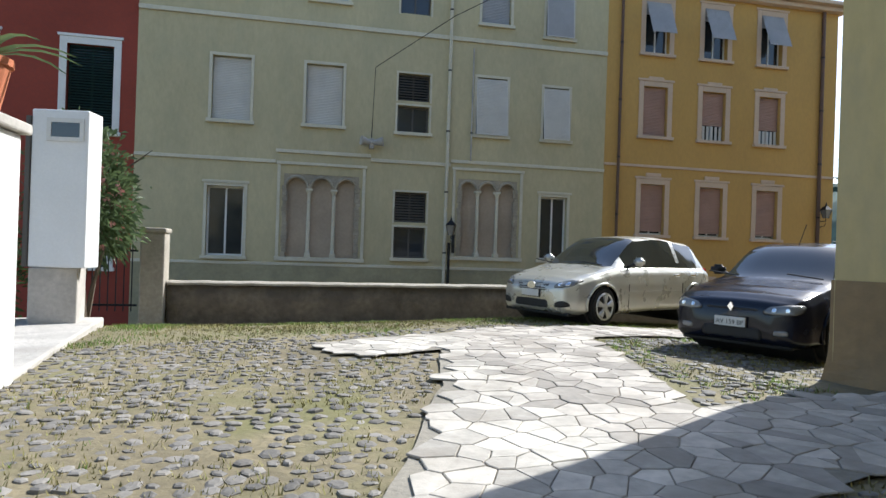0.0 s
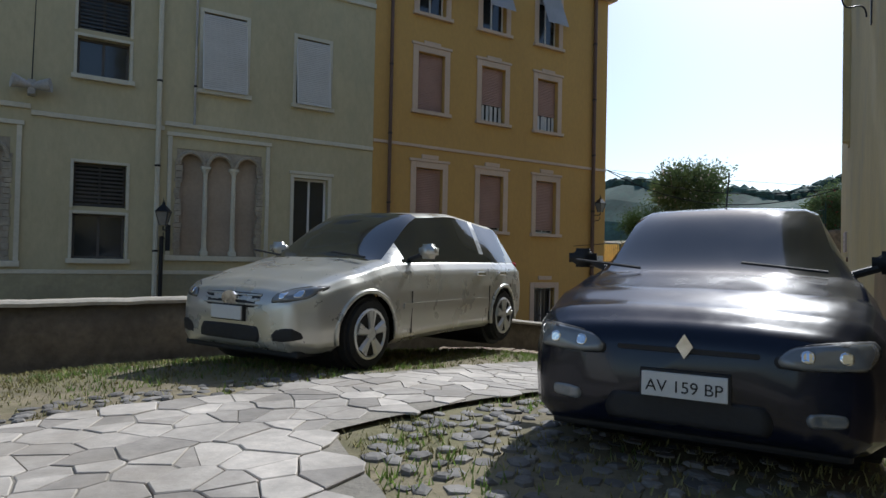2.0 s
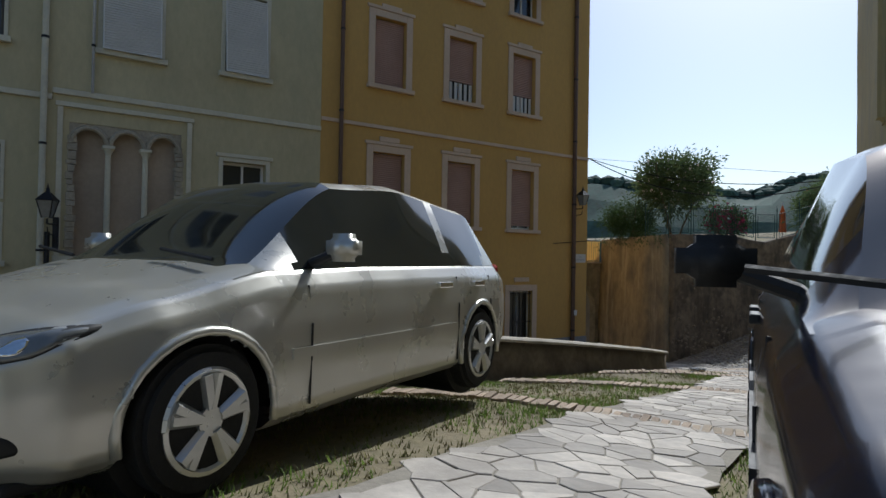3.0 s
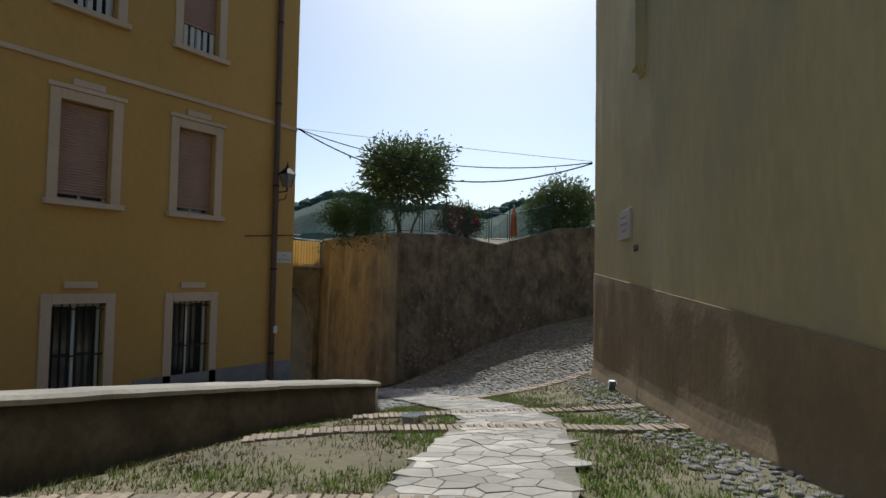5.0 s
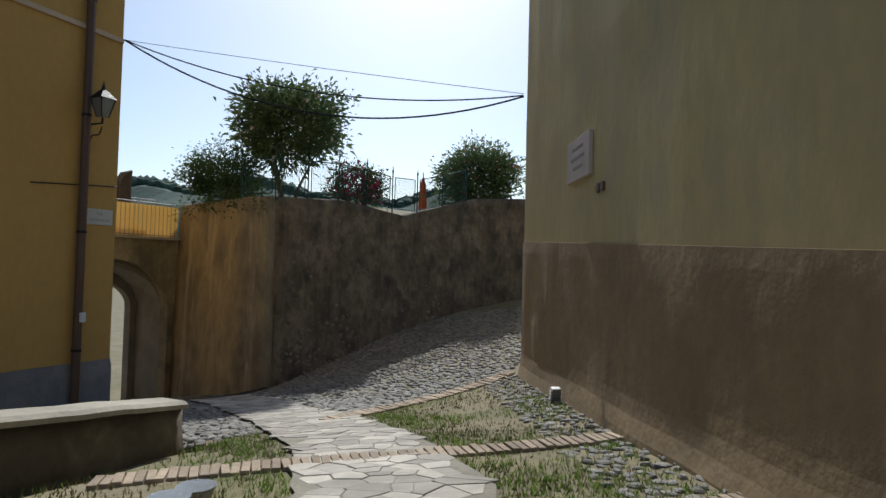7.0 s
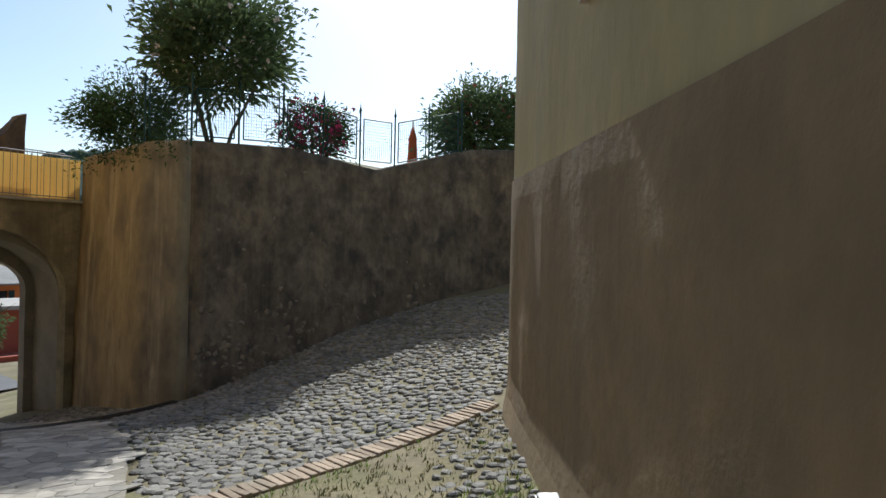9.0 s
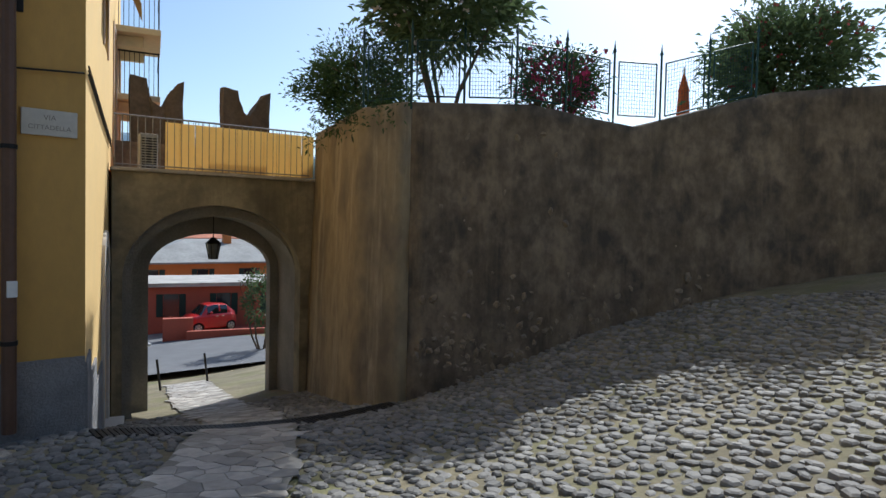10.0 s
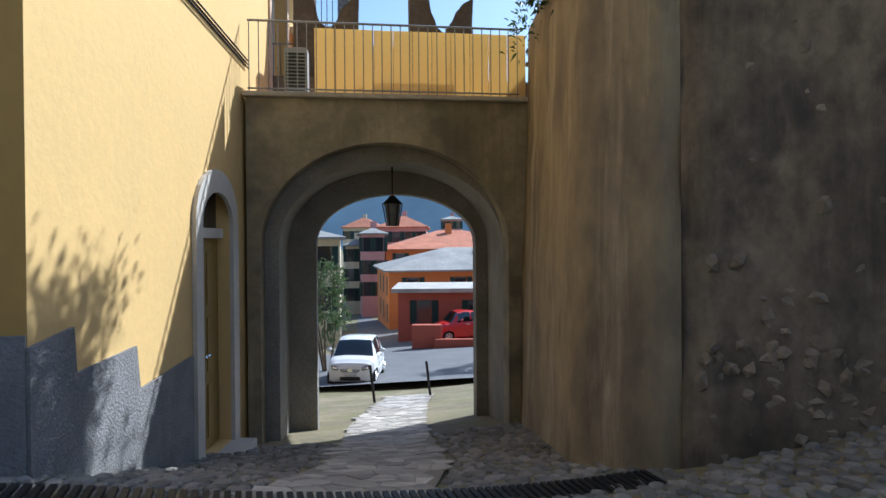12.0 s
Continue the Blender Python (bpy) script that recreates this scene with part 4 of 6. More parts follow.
# lattice folding frame on the terrace
lat = thing("folded_drying_rack", "white folding lattice rack standing on the terrace", "drying rack", "", "", mA @ pose(2.85, 0.75, LED + 0.03))
bm = bmesh.new()
for k in range(11):
    f = k / 10
    rod(bm, (-0.75 + 1.1 * f, -0.3, 0.12), (-0.45 + 1.1 * f, -0.22, 0.92), 0.011, seg=5)
    rod(bm, (-0.75 + 0.3 * f, -0.3 + 0.08 * f, 0.12 + 0.8 * f), (0.35 + 0.3 * f, -0.3 + 0.08 * f, 0.12 + 0.8 * f), 0.011, seg=5)
part("rack_wires", bm, M["galv"], lat)
for s in (-1, 1):
    bm = bmesh.new()
    rod(bm, (-0.6 * s, 0.2, 0), (0.6 * s, 0.2, 1.0), 0.012, seg=6)
    rod(bm, (-0.6 * s, -0.15, 0), (0.6 * s, -0.15, 1.0), 0.012, seg=6)
    part("rack_leg", bm, M["frame_white"], lat)


def merlon(x):
    """Swallow-tailed brick and stone merlon."""
    m = thing("merlon", "swallow-tailed rough stone merlon on the rear parapet", "merlon", "merlons", "structure", mA @ pose(x, 1.75, LED + 0.02))
    bm = bmesh.new()
    prism(bm, [(-0.52, 0), (-0.52, 2.15), (-0.22, 2.1), (-0.1, 1.6), (0.08, 1.55), (0.22, 1.8), (0.38, 2.08), (0.52, 2.12), (0.52, 0)], 0.42)
    bmesh.ops.subdivide_edges(bm, edges=bm.edges, cuts=3, use_grid_fill=True)
    for v in bm.verts:
        v.co += Vector((noise.noise(v.co * 4 + Vector((x, 0, 0))), noise.noise(v.co * 4 + Vector((9, x, 0))), noise.noise(v.co * 5))) * 0.05
    part("merlon_body", bm, M["rubble"], m)


merlon(1.0)
merlon(2.9)
bm = boxm(0.0, AW + 0.6, 1.7, 2.2, LED + 0.003, LED + 0.75)
bmesh.ops.transform(bm, matrix=mA, verts=bm.verts)
tagged(link("wall_terrace_parapet", bm, M["rubble"]), "stone parapet under the merlons", "parapet", kind="structure")
for n0, n1 in ((1.55, 2.35), (3.45, 4.4), (0.0, 0.45)):
    r2 = thing("parapet_railing", "short iron railing between the merlons", "railing", "parapet railings", "", mA @ pose(0, 1.95, LED + 0.75))
    part("top_rail", polyrod([(n0, 0, 0.6), (n1, 0, 0.6)], 0.014), M["galv"], r2)
    for k in range(int((n1 - n0) / 0.11) + 1):
        bm = bmesh.new()
        rod(bm, (n0 + k * 0.11, 0, 0), (n0 + k * 0.11, 0, 0.6), 0.007, seg=5)
        part("baluster", bm, M["galv"], r2)
# balconies further down the side wall
for s0, z in ((6.6, 4.75), (7.2, 3.4)):
    bl = thing("balcony", "small balcony with iron railing on the sunlit wall", "balcony", "balconies", "structure", mS @ pose(s0, 0, z))
    part("balcony_slab", boxm(0, 2.0, -0.9, 0, 0, 0.14, bevel=0.02), M["town_cream"], bl)
    for x in (0.25, 1.6):
        part("corbel", boxm(x, x + 0.15, -0.55, 0, -0.25, -0.003, bevel=0.03), M["town_cream"], bl)
    bm = bmesh.new()
    for k in range(20):
        rod(bm, (0.05 + k * 0.1, -0.86, 0.14), (0.05 + k * 0.1, -0.86, 1.1), 0.008, seg=5)
    for k in range(9):
        rod(bm, (0.05, -0.86 + k * 0.1, 0.14), (0.05, -0.86 + k * 0.1, 1.1), 0.008, seg=5)
    part("balcony_bars", bm, M["iron"], bl)
    part("balcony_rail", polyrod([(0.05, 0, 1.1), (0.05, -0.86, 1.1), (1.95, -0.86, 1.1)], 0.02), M["iron"], bl)
# hanging lantern in the arch
hl = thing("hanging_lantern", "black iron lantern with pale glass hanging under the arch", "lantern", "", "", mA @ pose(2.02, 1.0, 0.25))
part("chain", polyrod([(0, 0, 0.1), (0, 0, 0.6)], 0.012), M["iron"], hl)
bm = bmesh.new()
bmesh.ops.create_cone(bm, cap_ends=True, segments=6, radius1=0.09, radius2=0.15, depth=0.34, matrix=Matrix.Translation((0, 0, -0.2)))
part("lantern_glass", bm, M["lamp_glass"], hl)
bm = bmesh.new()
bmesh.ops.create_cone(bm, cap_ends=True, segments=6, radius1=0.18, radius2=0.04, depth=0.13, matrix=Matrix.Translation((0, 0, 0.035)))
for k in range(6):
    a = math.pi / 3 * k
    rod(bm, (0.09 * math.cos(a), 0.09 * math.sin(a), -0.37), (0.155 * math.cos(a), 0.155 * math.sin(a), -0.02), 0.01, seg=5)
part("lantern_frame", bm, M["iron"], hl)

# street name slab on the ochre corner
sg = thing("street_sign", "worn white marble street name slab on the ochre wall", "street sign", "", "", pose(19.35, FY - 0.002, 1.64))
part("slab", boxm(-0.28, 0.28, -0.03, 0.0, 0, 0.3, bevel=0.005), M["marble_sign"], sg)


def letters(text, size, parent, m, material, name="lettering"):
    cu = bpy.data.curves.new(name, "FONT")
    cu.body, cu.size, cu.align_x, cu.extrude = text, size, "CENTER", 0.001
    tmp = bpy.data.objects.new(name, cu)
    scene.collection.objects.link(tmp)
    me = bpy.data.meshes.new_from_object(tmp.evaluated_get(bpy.context.evaluated_depsgraph_get()))
    bpy.data.objects.remove(tmp)
    me.materials.clear()
    me.materials.append(material)
    ob = new(name, me)
    ob.parent = parent
    ob.matrix_local = m
    return ob


letters("VIA", 0.085, sg, pose(0, -0.032, 0.18, 90), M["ink_soft"])
letters("CITTADELLA", 0.075, sg, pose(0, -0.032, 0.07, 90), M["ink_soft"])
bx = thing("junction_box", "small white junction box beside the downpipe", "junction box", "", "", pose(18.97, FY - 0.168, -0.2))
part("casing", boxm(-0.05, 0.05, -0.05, 0.0, 0, 0.18, bevel=0.005), M["white_metal"], bx)
# cables crossing the lane
hx, hy = 22.0, 12.95
for k, (sag, z0, z1, r) in enumerate(((0.9, 5.4, 4.15, 0.018), (0.5, 5.4, 4.17, 0.014), (0.03, 5.4, 4.2, 0.006))):
    pts = []
    for i in range(25):
        f = i / 24
        pts.append((19.75 + (hx - 19.75) * f, FY + (hy - FY) * f, z0 + (z1 - z0) * f - sag * 4 * f * (1 - f)))
    tagged(link("overhead_cable", polyrod(pts, r, 5), M["cable"]), "black cable sagging across the lane between two houses", "cable", "overhead cables")
for k in range(3):
    tagged(link("wall_cable", polyrod([tuple(mS @ Vector((0.02, -0.03, 2.42 + 0.05 * k))), tuple(mS @ Vector((2.5, -0.035, 2.2 + 0.05 * k))), tuple(mS @ Vector((4.6, -0.035, 2.05 + 0.05 * k)))], 0.012, 5), M["cable"]), "black cable clipped along the sunlit wall", "cable", "wall cables")
tagged(link("front_cable", polyrod([(18.0, FY - 0.04, 2.28), (19.7, FY - 0.04, 2.42)], 0.012, 5), M["cable"]), "black cable clipped along the ochre facade", "cable", "wall cables")

# ---- parapet wall along the parking place ----
PX0, PX1 = -4.1, 15.8


def parapet():
    bm = bmesh.new()
    rows = []
    n = 90
    for i in range(n + 1):
        x = PX0 + (PX1 - PX0) * i / n
        y = wall_y(x)
        g = G(x, y - 0.35)
        top = 0.98 - (0.085 * max(0.0, x - 3) + 0.0025 * max(0.0, x - 3) ** 2)
        row = []
        for yy, zz in ((0.0, g - 0.5), (0.0, g), (0.02, g + (top - g) * 0.5), (0.04, top), (0.31, top), (0.33, -2.0)):
            o = 0.035 * noise.noise((x * 2.2, zz * 3, 0.3)) + 0.02 * noise.noise((x * 7, zz * 7, 2))
            row.append(bm.verts.new((x, y + yy + (o if yy < 0.1 else -o), zz)))
        rows.append((row, top))
    for (a, _), (b, _) in zip(rows, rows[1:]):
        for k in range(5):
            bm.faces.new((a[k], b[k], b[k + 1], a[k + 1]))
    bm.faces.new([v for v in rows[0][0]])
    bm.faces.new([v for v in rows[-1][0]][::-1])
    bmesh.ops.recalc_face_normals(bm, faces=bm.faces)
    cp = bmesh.new()
    prev = None
    for i, (row, top) in enumerate(rows):
        x, y = row[3].co.x, wall_y(row[3].co.x)
        o = 0.012 * noise.noise((x * 3, 0, 5))
        cur = [cp.verts.new((x, y + a + o, top + b + o)) for a, b in ((-0.03, 0.003), (-0.03, 0.045), (0.02, 0.075), (0.33, 0.075), (0.38, 0.045), (0.38, 0.003))]
        if prev:
            for k in range(5):
                cp.faces.new((prev[k], cur[k], cur[k + 1], prev[k + 1]))
        else:
            cp.faces.new(cur)
        prev = cur
    cp.faces.new(prev[::-1])
    bmesh.ops.recalc_face_normals(cp, faces=cp.faces)
    return bm, cp


pw, cp = parapet()
tagged(link("wall_parapet", pw, M["parapet"], smooth=True), "low old rubble and plaster parapet wall", "low wall", kind="structure")
tagged(link("coping_parapet", cp, M["coping"]), "worn pale coping on the low parapet wall", "coping", kind="structure")
po = thing("gate_post", "weathered square stone gate post at the wall end", "gate post", "", "", pose(-4.35, wall_y(-4.35) + 0.1, 0.35))
part("shaft", boxm(-0.22, 0.22, -0.22, 0.22, -0.3, 1.62, bevel=0.03), M["coping"], po)
part("cap", boxm(-0.25, 0.25, -0.25, 0.25, 1.623, 1.72, bevel=0.03), M["coping"], po)
gt = thing("iron_gate", "rusty iron gate beside the stone post", "gate", "", "", pose(-4.65, wall_y(-4.35) + 0.1, 0.45))
for k in range(8):
    bm = bmesh.new()
    rod(bm, (-0.1 - k * 0.14, 0, 0), (-0.1 - k * 0.14, 0, 1.3), 0.011, seg=6)
    part("bar", bm, M["iron"], gt)
for z in (0.1, 1.15):
    part("rail", boxm(-1.15, 0, -0.015, 0.015, z, z + 0.04), M["iron"], gt)

# ---- corner by the gate: concrete step, plinth, white cabinet, sign pole, potted plant ----
st = thing("concrete_landing", "pale concrete landing slab at the edge of the yard", "landing", "", "structure", pose(-5.2, 6.6, 0))
part("slab", boxm(-1.4, 1.05, -2.4, 2.3, 0.2, 0.62, pose(0, 0, 0, 0, 0, 8), bevel=0.03), M["concrete"], st)
pl = thing("concrete_plinth", "grey concrete plinth under the white cabinet", "plinth", "", "", pose(-4.95, 8.5, 0.55))
part("block", boxm(-0.3, 0.3, -0.35, 0.35, 0, 0.85, pose(0, 0, 0, 0, 0, 10), bevel=0.02), M["concrete"], pl)
cbx = thing("white_cabinet", "white enamelled metal cabinet with a small slotted window", "cabinet", "", "", pose(-4.75, 8.3, 1.405, 0, 0, -8))
part("casing", boxm(-0.45, 0.32, -0.2, 0.2, 0, 2.2, bevel=0.02), M["white_metal"], cbx)
part("slot_window", boxm(-0.18, 0.2, -0.212, -0.202, 1.82, 2.02), M["glass"], cbx)
bm = bmesh.new()
for a in ((-0.24, 0.26, 1.76, 1.818), (-0.24, 0.26, 2.022, 2.08), (-0.24, -0.183, 1.82, 2.02), (0.203, 0.26, 1.82, 2.02)):
    box(bm, a[0], a[1], -0.222, -0.202, a[2], a[3])
part("slot_frame", bm, M["frame_white"], cbx)
part("frame_edge", boxm(-0.52, -0.455, -0.22, 0.22, 0.0, 2.1, bevel=0.01), M["frame_dark"], cbx)
pil = thing("gate_pillar", "whitewashed pillar with a no-parking sign and a plant pot on top", "pillar", "", "", pose(-4.0, 4.25, 0.4))
part("shaft", boxm(-0.3, 0.18, -0.3, 0.3, 0, 2.3, bevel=0.03), M["white_trim"], pil)
part("capstone", boxm(-0.36, 0.24, -0.36, 0.36, 2.303, 2.4, bevel=0.02), M["concrete"], pil)
ns = thing("no_parking_sign", "small white sign with a red and blue no-parking roundel", "sign", "", "", pose(-3.96, 3.94, 1.7))
part("board", boxm(-0.24, 0.22, -0.012, 0.0, -0.1, 0.62, bevel=0.003), M["white_metal"], ns)
bm = bmesh.new()
rod(bm, (-0.01, -0.0125, 0.33), (-0.01, -0.018, 0.33), 0.18, seg=28)
part("red_ring", bm, M["redsign"], ns)
bm = bmesh.new()
rod(bm, (-0.01, -0.0185, 0.33), (-0.01, -0.022, 0.33), 0.14, seg=28)
part("blue_disc", bm, M["blue"], ns)
part("red_bar", boxm(-0.15, 0.13, -0.026, -0.0225, 0.315, 0.345), M["redsign"], ns)
pot = thing("plant_pot", "terracotta pot on the pillar", "plant pot", "", "", pose(-4.06, 4.25, 2.805))
bm = bmesh.new()
rod(bm, (0, 0, 0), (0, 0, 0.4), 0.17, 0.25, 18)
part("pot", bm, M["terracotta"], pot)
bm = bmesh.new()
rod(bm, (0, 0, 0.4), (0, 0, 0.46), 0.27, 0.27, 18)
part("rim", bm, M["terracotta"], pot)


# ---- plants ----
def leaves(bm, centre, rad, n, size, rnd, squash=1.0, droop=0.3, shell=0.55):
    """Adds n narrow bent leaves in clumps through an uneven crown."""
    cx, cy, cz = centre
    clumps = [(rnd.gauss(0, 1), rnd.gauss(0, 1), rnd.gauss(0, 1), rnd.uniform(shell, 1.0)) for _ in range(max(6, n // 26))]
    cl = []
    for a, b, c, f in clumps:
        v = Vector((a, b, c)).normalized()
        v *= rad * f * (1 + 0.55 * noise.noise(v * 1.6 + Vector((cx, cy, rad * 7))))
        cl.append(Vector((cx + v.x, cy + v.y, cz + v.z * squash)))
    for i in range(n):
        c = rnd.choice(cl)
        p = c + Vector((rnd.gauss(0, 1), rnd.gauss(0, 1), rnd.gauss(0, 1))) * rad * 0.14
        d = (p - Vector((cx, cy, cz - rad * 0.6))).normalized() + Vector((rnd.gauss(0, 0.5), rnd.gauss(0, 0.5), rnd.gauss(0, 0.4)))
        d.normalize()
        s = d.cross(Vector((rnd.gauss(0, 1), rnd.gauss(0, 1), 0.3)))
        if s.length < 1e-3:
            continue
        s.normalize()
        L = size * rnd.uniform(0.6, 1.3)
        w = s * L * 0.16
        q = p + d * L * 0.5
        e = p + d * L - Vector((0, 0, droop * L))
        v0, v1, v2, v3 = bm.verts.new(p), bm.verts.new(q + w), bm.verts.new(e), bm.verts.new(q - w)
        bm.faces.new((v0, v1, v2, v3))
    return cl


def shrub(name, label, cat, x, y, z, h, rad, n, leaf, flower=None, nf=0, seed=1, size=0.16, squash=1.0, trunks=5, fs=0.07):
    rnd = random.Random(seed)
    t = thing(name, label, cat, "", "", pose(x, y, z))
    bm = bmesh.new()
    for k in range(trunks):
        a = rnd.uniform(0, 6.28)
        p = Vector((0.1 * math.cos(a), 0.1 * math.sin(a), -0.1))
        for j in range(4):
            q = p + Vector((math.cos(a) * rad * 0.17 + rnd.gauss(0, 0.05), math.sin(a) * rad * 0.17 + rnd.gauss(0, 0.05), h * 0.2))
            rod(bm, p, q, 0.05 - j * 0.01, 0.04 - j * 0.01, 6)
            if j > 1:
                rod(bm, q, q + Vector((rnd.gauss(0, 0.25), rnd.gauss(0, 0.25), h * 0.12)), 0.02, 0.008, 5)
            p = q
    part("trunk", bm, M["bark"], t)
    bm = bmesh.new()
    cl = leaves(bm, (0, 0, h - rad * squash), rad, n, size, rnd, squash)
    part("crown", bm, leaf, t)
    if flower:
        bm = bmesh.new()
        for k in range(nf):
            c = rnd.choice(cl) + Vector((rnd.gauss(0, 1), rnd.gauss(0, 1), rnd.gauss(0, 1))) * rad * 0.12
            for j in range(5):
                d = Vector((rnd.gauss(0, 1), rnd.gauss(0, 1), rnd.gauss(0, 1))).normalized() * fs
                e = d.cross(Vector((0.3, 0.7, 0.2))).normalized() * fs * 0.5
                bm.faces.new((bm.verts.new(c), bm.verts.new(c + d * 0.6 + e), bm.verts.new(c + d), bm.verts.new(c + d * 0.6 - e)))
        part("blossom", bm, flower, t)
    return t


shrub("oleander_tree", "tall oleander tree with pale pink blossom on the garden wall", "tree", 25.8, 21.2, 2.6, 3.65, 1.5, 11000, M["leaf"], M["flower_white"], 160, 3, 0.2, 0.78, 4)
shrub("trimmed_bush", "dense dark green bush overhanging the wall corner", "bush", 24.95, 22.9, 2.5, 1.75, 1.05, 11000, M["leaf_dark"], None, 0, 5, 0.11, 0.75)
shrub("bougainvillea", "magenta bougainvillea bush against the fence", "bush", 27.5, 19.9, 2.6, 1.55, 0.85, 5000, M["leaf_dark"], M["flower_mag"], 300, 7, 0.1, 0.8)
shrub("red_oleander", "red-flowering oleander bush at the lane bend", "bush", 32.1, 17.6, 3.1, 2.4, 1.4, 11000, M["leaf"], M["flower_red"], 160, 9, 0.18, 0.85)
shrub("pink_oleander", "pink-flowering oleander leaning over the yard gate", "bush", -5.25, 10.3, 0.5, 3.3, 0.8, 5000, M["leaf"], M["flower_pink"], 170, 11, 0.17, 1.4)
shrub("garden_bush", "shaded green bush behind the white cabinet", "bush", -6.3, 9.2, 0.5, 1.6, 0.9, 2200, M["leaf_dark"], None, 0, 12, 0.14, 0.8)
ag = thing("agave", "spiky agave growing from the terracotta pot", "plant", "", "", pose(-4.06, 4.25, 3.23))
for k in range(9):
    a = k * 2.4
    bm = bmesh.new()
    prev = None
    for j in range(6):
        f = j / 5
        c = Vector((math.cos(a) * 0.75 * f, math.sin(a) * 0.75 * f, 0.55 * f - 0.45 * f * f))
        w = Vector((-math.sin(a), math.cos(a), 0)) * 0.05 * (1 - f ** 2)
        cur = (bm.verts.new(c - w), bm.verts.new(c - Vector((0, 0, 0.012))), bm.verts.new(c + w))
        if prev:
            bm.faces.new((prev[0], prev[1], cur[1], cur[0]))
            bm.faces.new((prev[1], prev[2], cur[2], cur[1]))
        prev = cur
    part("leaf", bm, M["leaf"], ag)
# creepers hanging over the wall corner
bm = bmesh.new()
rnd = random.Random(21)
for k in range(60):
    f = rnd.random()
    p, top = seq[int(f * cut)]
    leaves(bm, (p.x + 0.05, p.y, top - rnd.uniform(-0.1, 0.3)), 0.22, 12, 0.1, rnd)
tagged(link("wall_creeper", bm, M["leaf_dark"]), "thin green creeper hanging over the wall top", "creeper", kind="stuff")

# fence on the garden wall
fs = along(WALL[1:6], TOPS[1:6], 0.1)
dist, marks, last = 0.0, [fs[0]], fs[0]
for p in fs[1:]:
    dist += (p[0] - last[0]).length
    last = p
    if dist >= 0.87:
        marks.append(p)
        dist = 0.0
fence = thing("garden_fence", "teal iron fence with mesh panels and spiked posts on the wall", "fence", "", "", pose(0, 0, 0))
for k, (p, top) in enumerate(marks):
    q = Vector((p.x + 0.22, p.y + 0.06, top))
    bm = bmesh.new()
    rod(bm, q - Vector((0, 0, 0.1)), q + Vector((0, 0, 1.25)), 0.022, seg=6)
    rod(bm, q + Vector((0, 0, 1.25)), q + Vector((0, 0, 1.31)), 0.04, 0.02, 6)
    rod(bm, q + Vector((0, 0, 1.31)), q + Vector((0, 0, 1.45)), 0.02, 0.003, 6)
    part("post", bm, M["teal"], fence)
    if k + 1 < len(marks):
        p2, top2 = marks[k + 1]
        q2 = Vector((p2.x + 0.22, p2.y + 0.06, top2))
        u = (q2 - q)
        a, b = q + u * 0.1, q2 - u * 0.1
        bm = bmesh.new()
        z0, z1 = Vector((0, 0, 0.12)), Vector((0, 0, 1.08))
        for s, e in ((a + z0, b + z0), (a + z1, b + z1), (a + z0, a + z1), (b + z0, b + z1)):
            rod(bm, s, e, 0.016, seg=5)
        pan = part("panel_frame", bm, M["teal"], fence)
        bm = bmesh.new()
        for j in range(1, 14):
            rod(bm, a.lerp(b, j / 14) + z0, a.lerp(b, j / 14) + z1, 0.0035, seg=3)
            rod(bm, a + z0.lerp(z1, j / 14), b + z0.lerp(z1, j / 14), 0.0035, seg=3)
        part("wire_mesh", bm, M["teal"], pan)
um = thing("garden_umbrella", "closed orange garden umbrella behind the fence", "umbrella", "", "", pose(32.1, 19.85, 2.7))
bm = bmesh.new()
rod(bm, (0, 0, -0.1), (0, 0, 1.9), 0.025)
part("pole", bm, M["frame_white"], um)
bm = bmesh.new()
rod(bm, (0, 0, 0.5), (0, 0, 1.35), 0.17, 0.12, 9)
rod(bm, (0, 0, 1.35), (0, 0, 1.75), 0.14, 0.02, 9)
part("canopy", bm, M["orange_cloth"], um)


# ---- parked cars ----
def lerp_tab(tab, x):
    for (x0, *a), (x1, *b) in zip(tab, tab[1:]):
        if x <= x1:
            f = 0 if x1 == x0 else min(max((x - x0) / (x1 - x0), 0), 1)
            f = f * f * (3 - 2 * f) * 0.5 + f * 0.5
            return [p + (q - p) * f for p, q in zip(a, b)]
    return list(tab[-1][1:])


def nose_x(body_tab, y, z):
    """First x at which the body is met, coming from the front at a given y and z."""
    y = abs(y)
    x = -0.02
    while x < 0.9:
        b, h, w = lerp_tab(body_tab, max(x, 0.0))
        prof = [(b, w * 0.9), (b + 0.06, w * 0.985), (b + (h - b) * 0.38, w), (b + (h - b) * 0.62, w * 0.995), (b + (h - b) * 0.84, w * 0.97), (b + (h - b) * 0.955, w * 0.9), (h, w * 0.78), (h + 0.02, w * 0.4), (h + 0.025, 0.0)]
        if x >= 0 and b <= z <= h + 0.025:
            for (z0, w0), (z1, w1) in zip(prof, prof[1:]):
                if z0 <= z <= z1 and y <= w0 + (w1 - w0) * (z - z0) / max(z1 - z0, 1e-6):
                    return x
        x += 0.004
    return 0.9


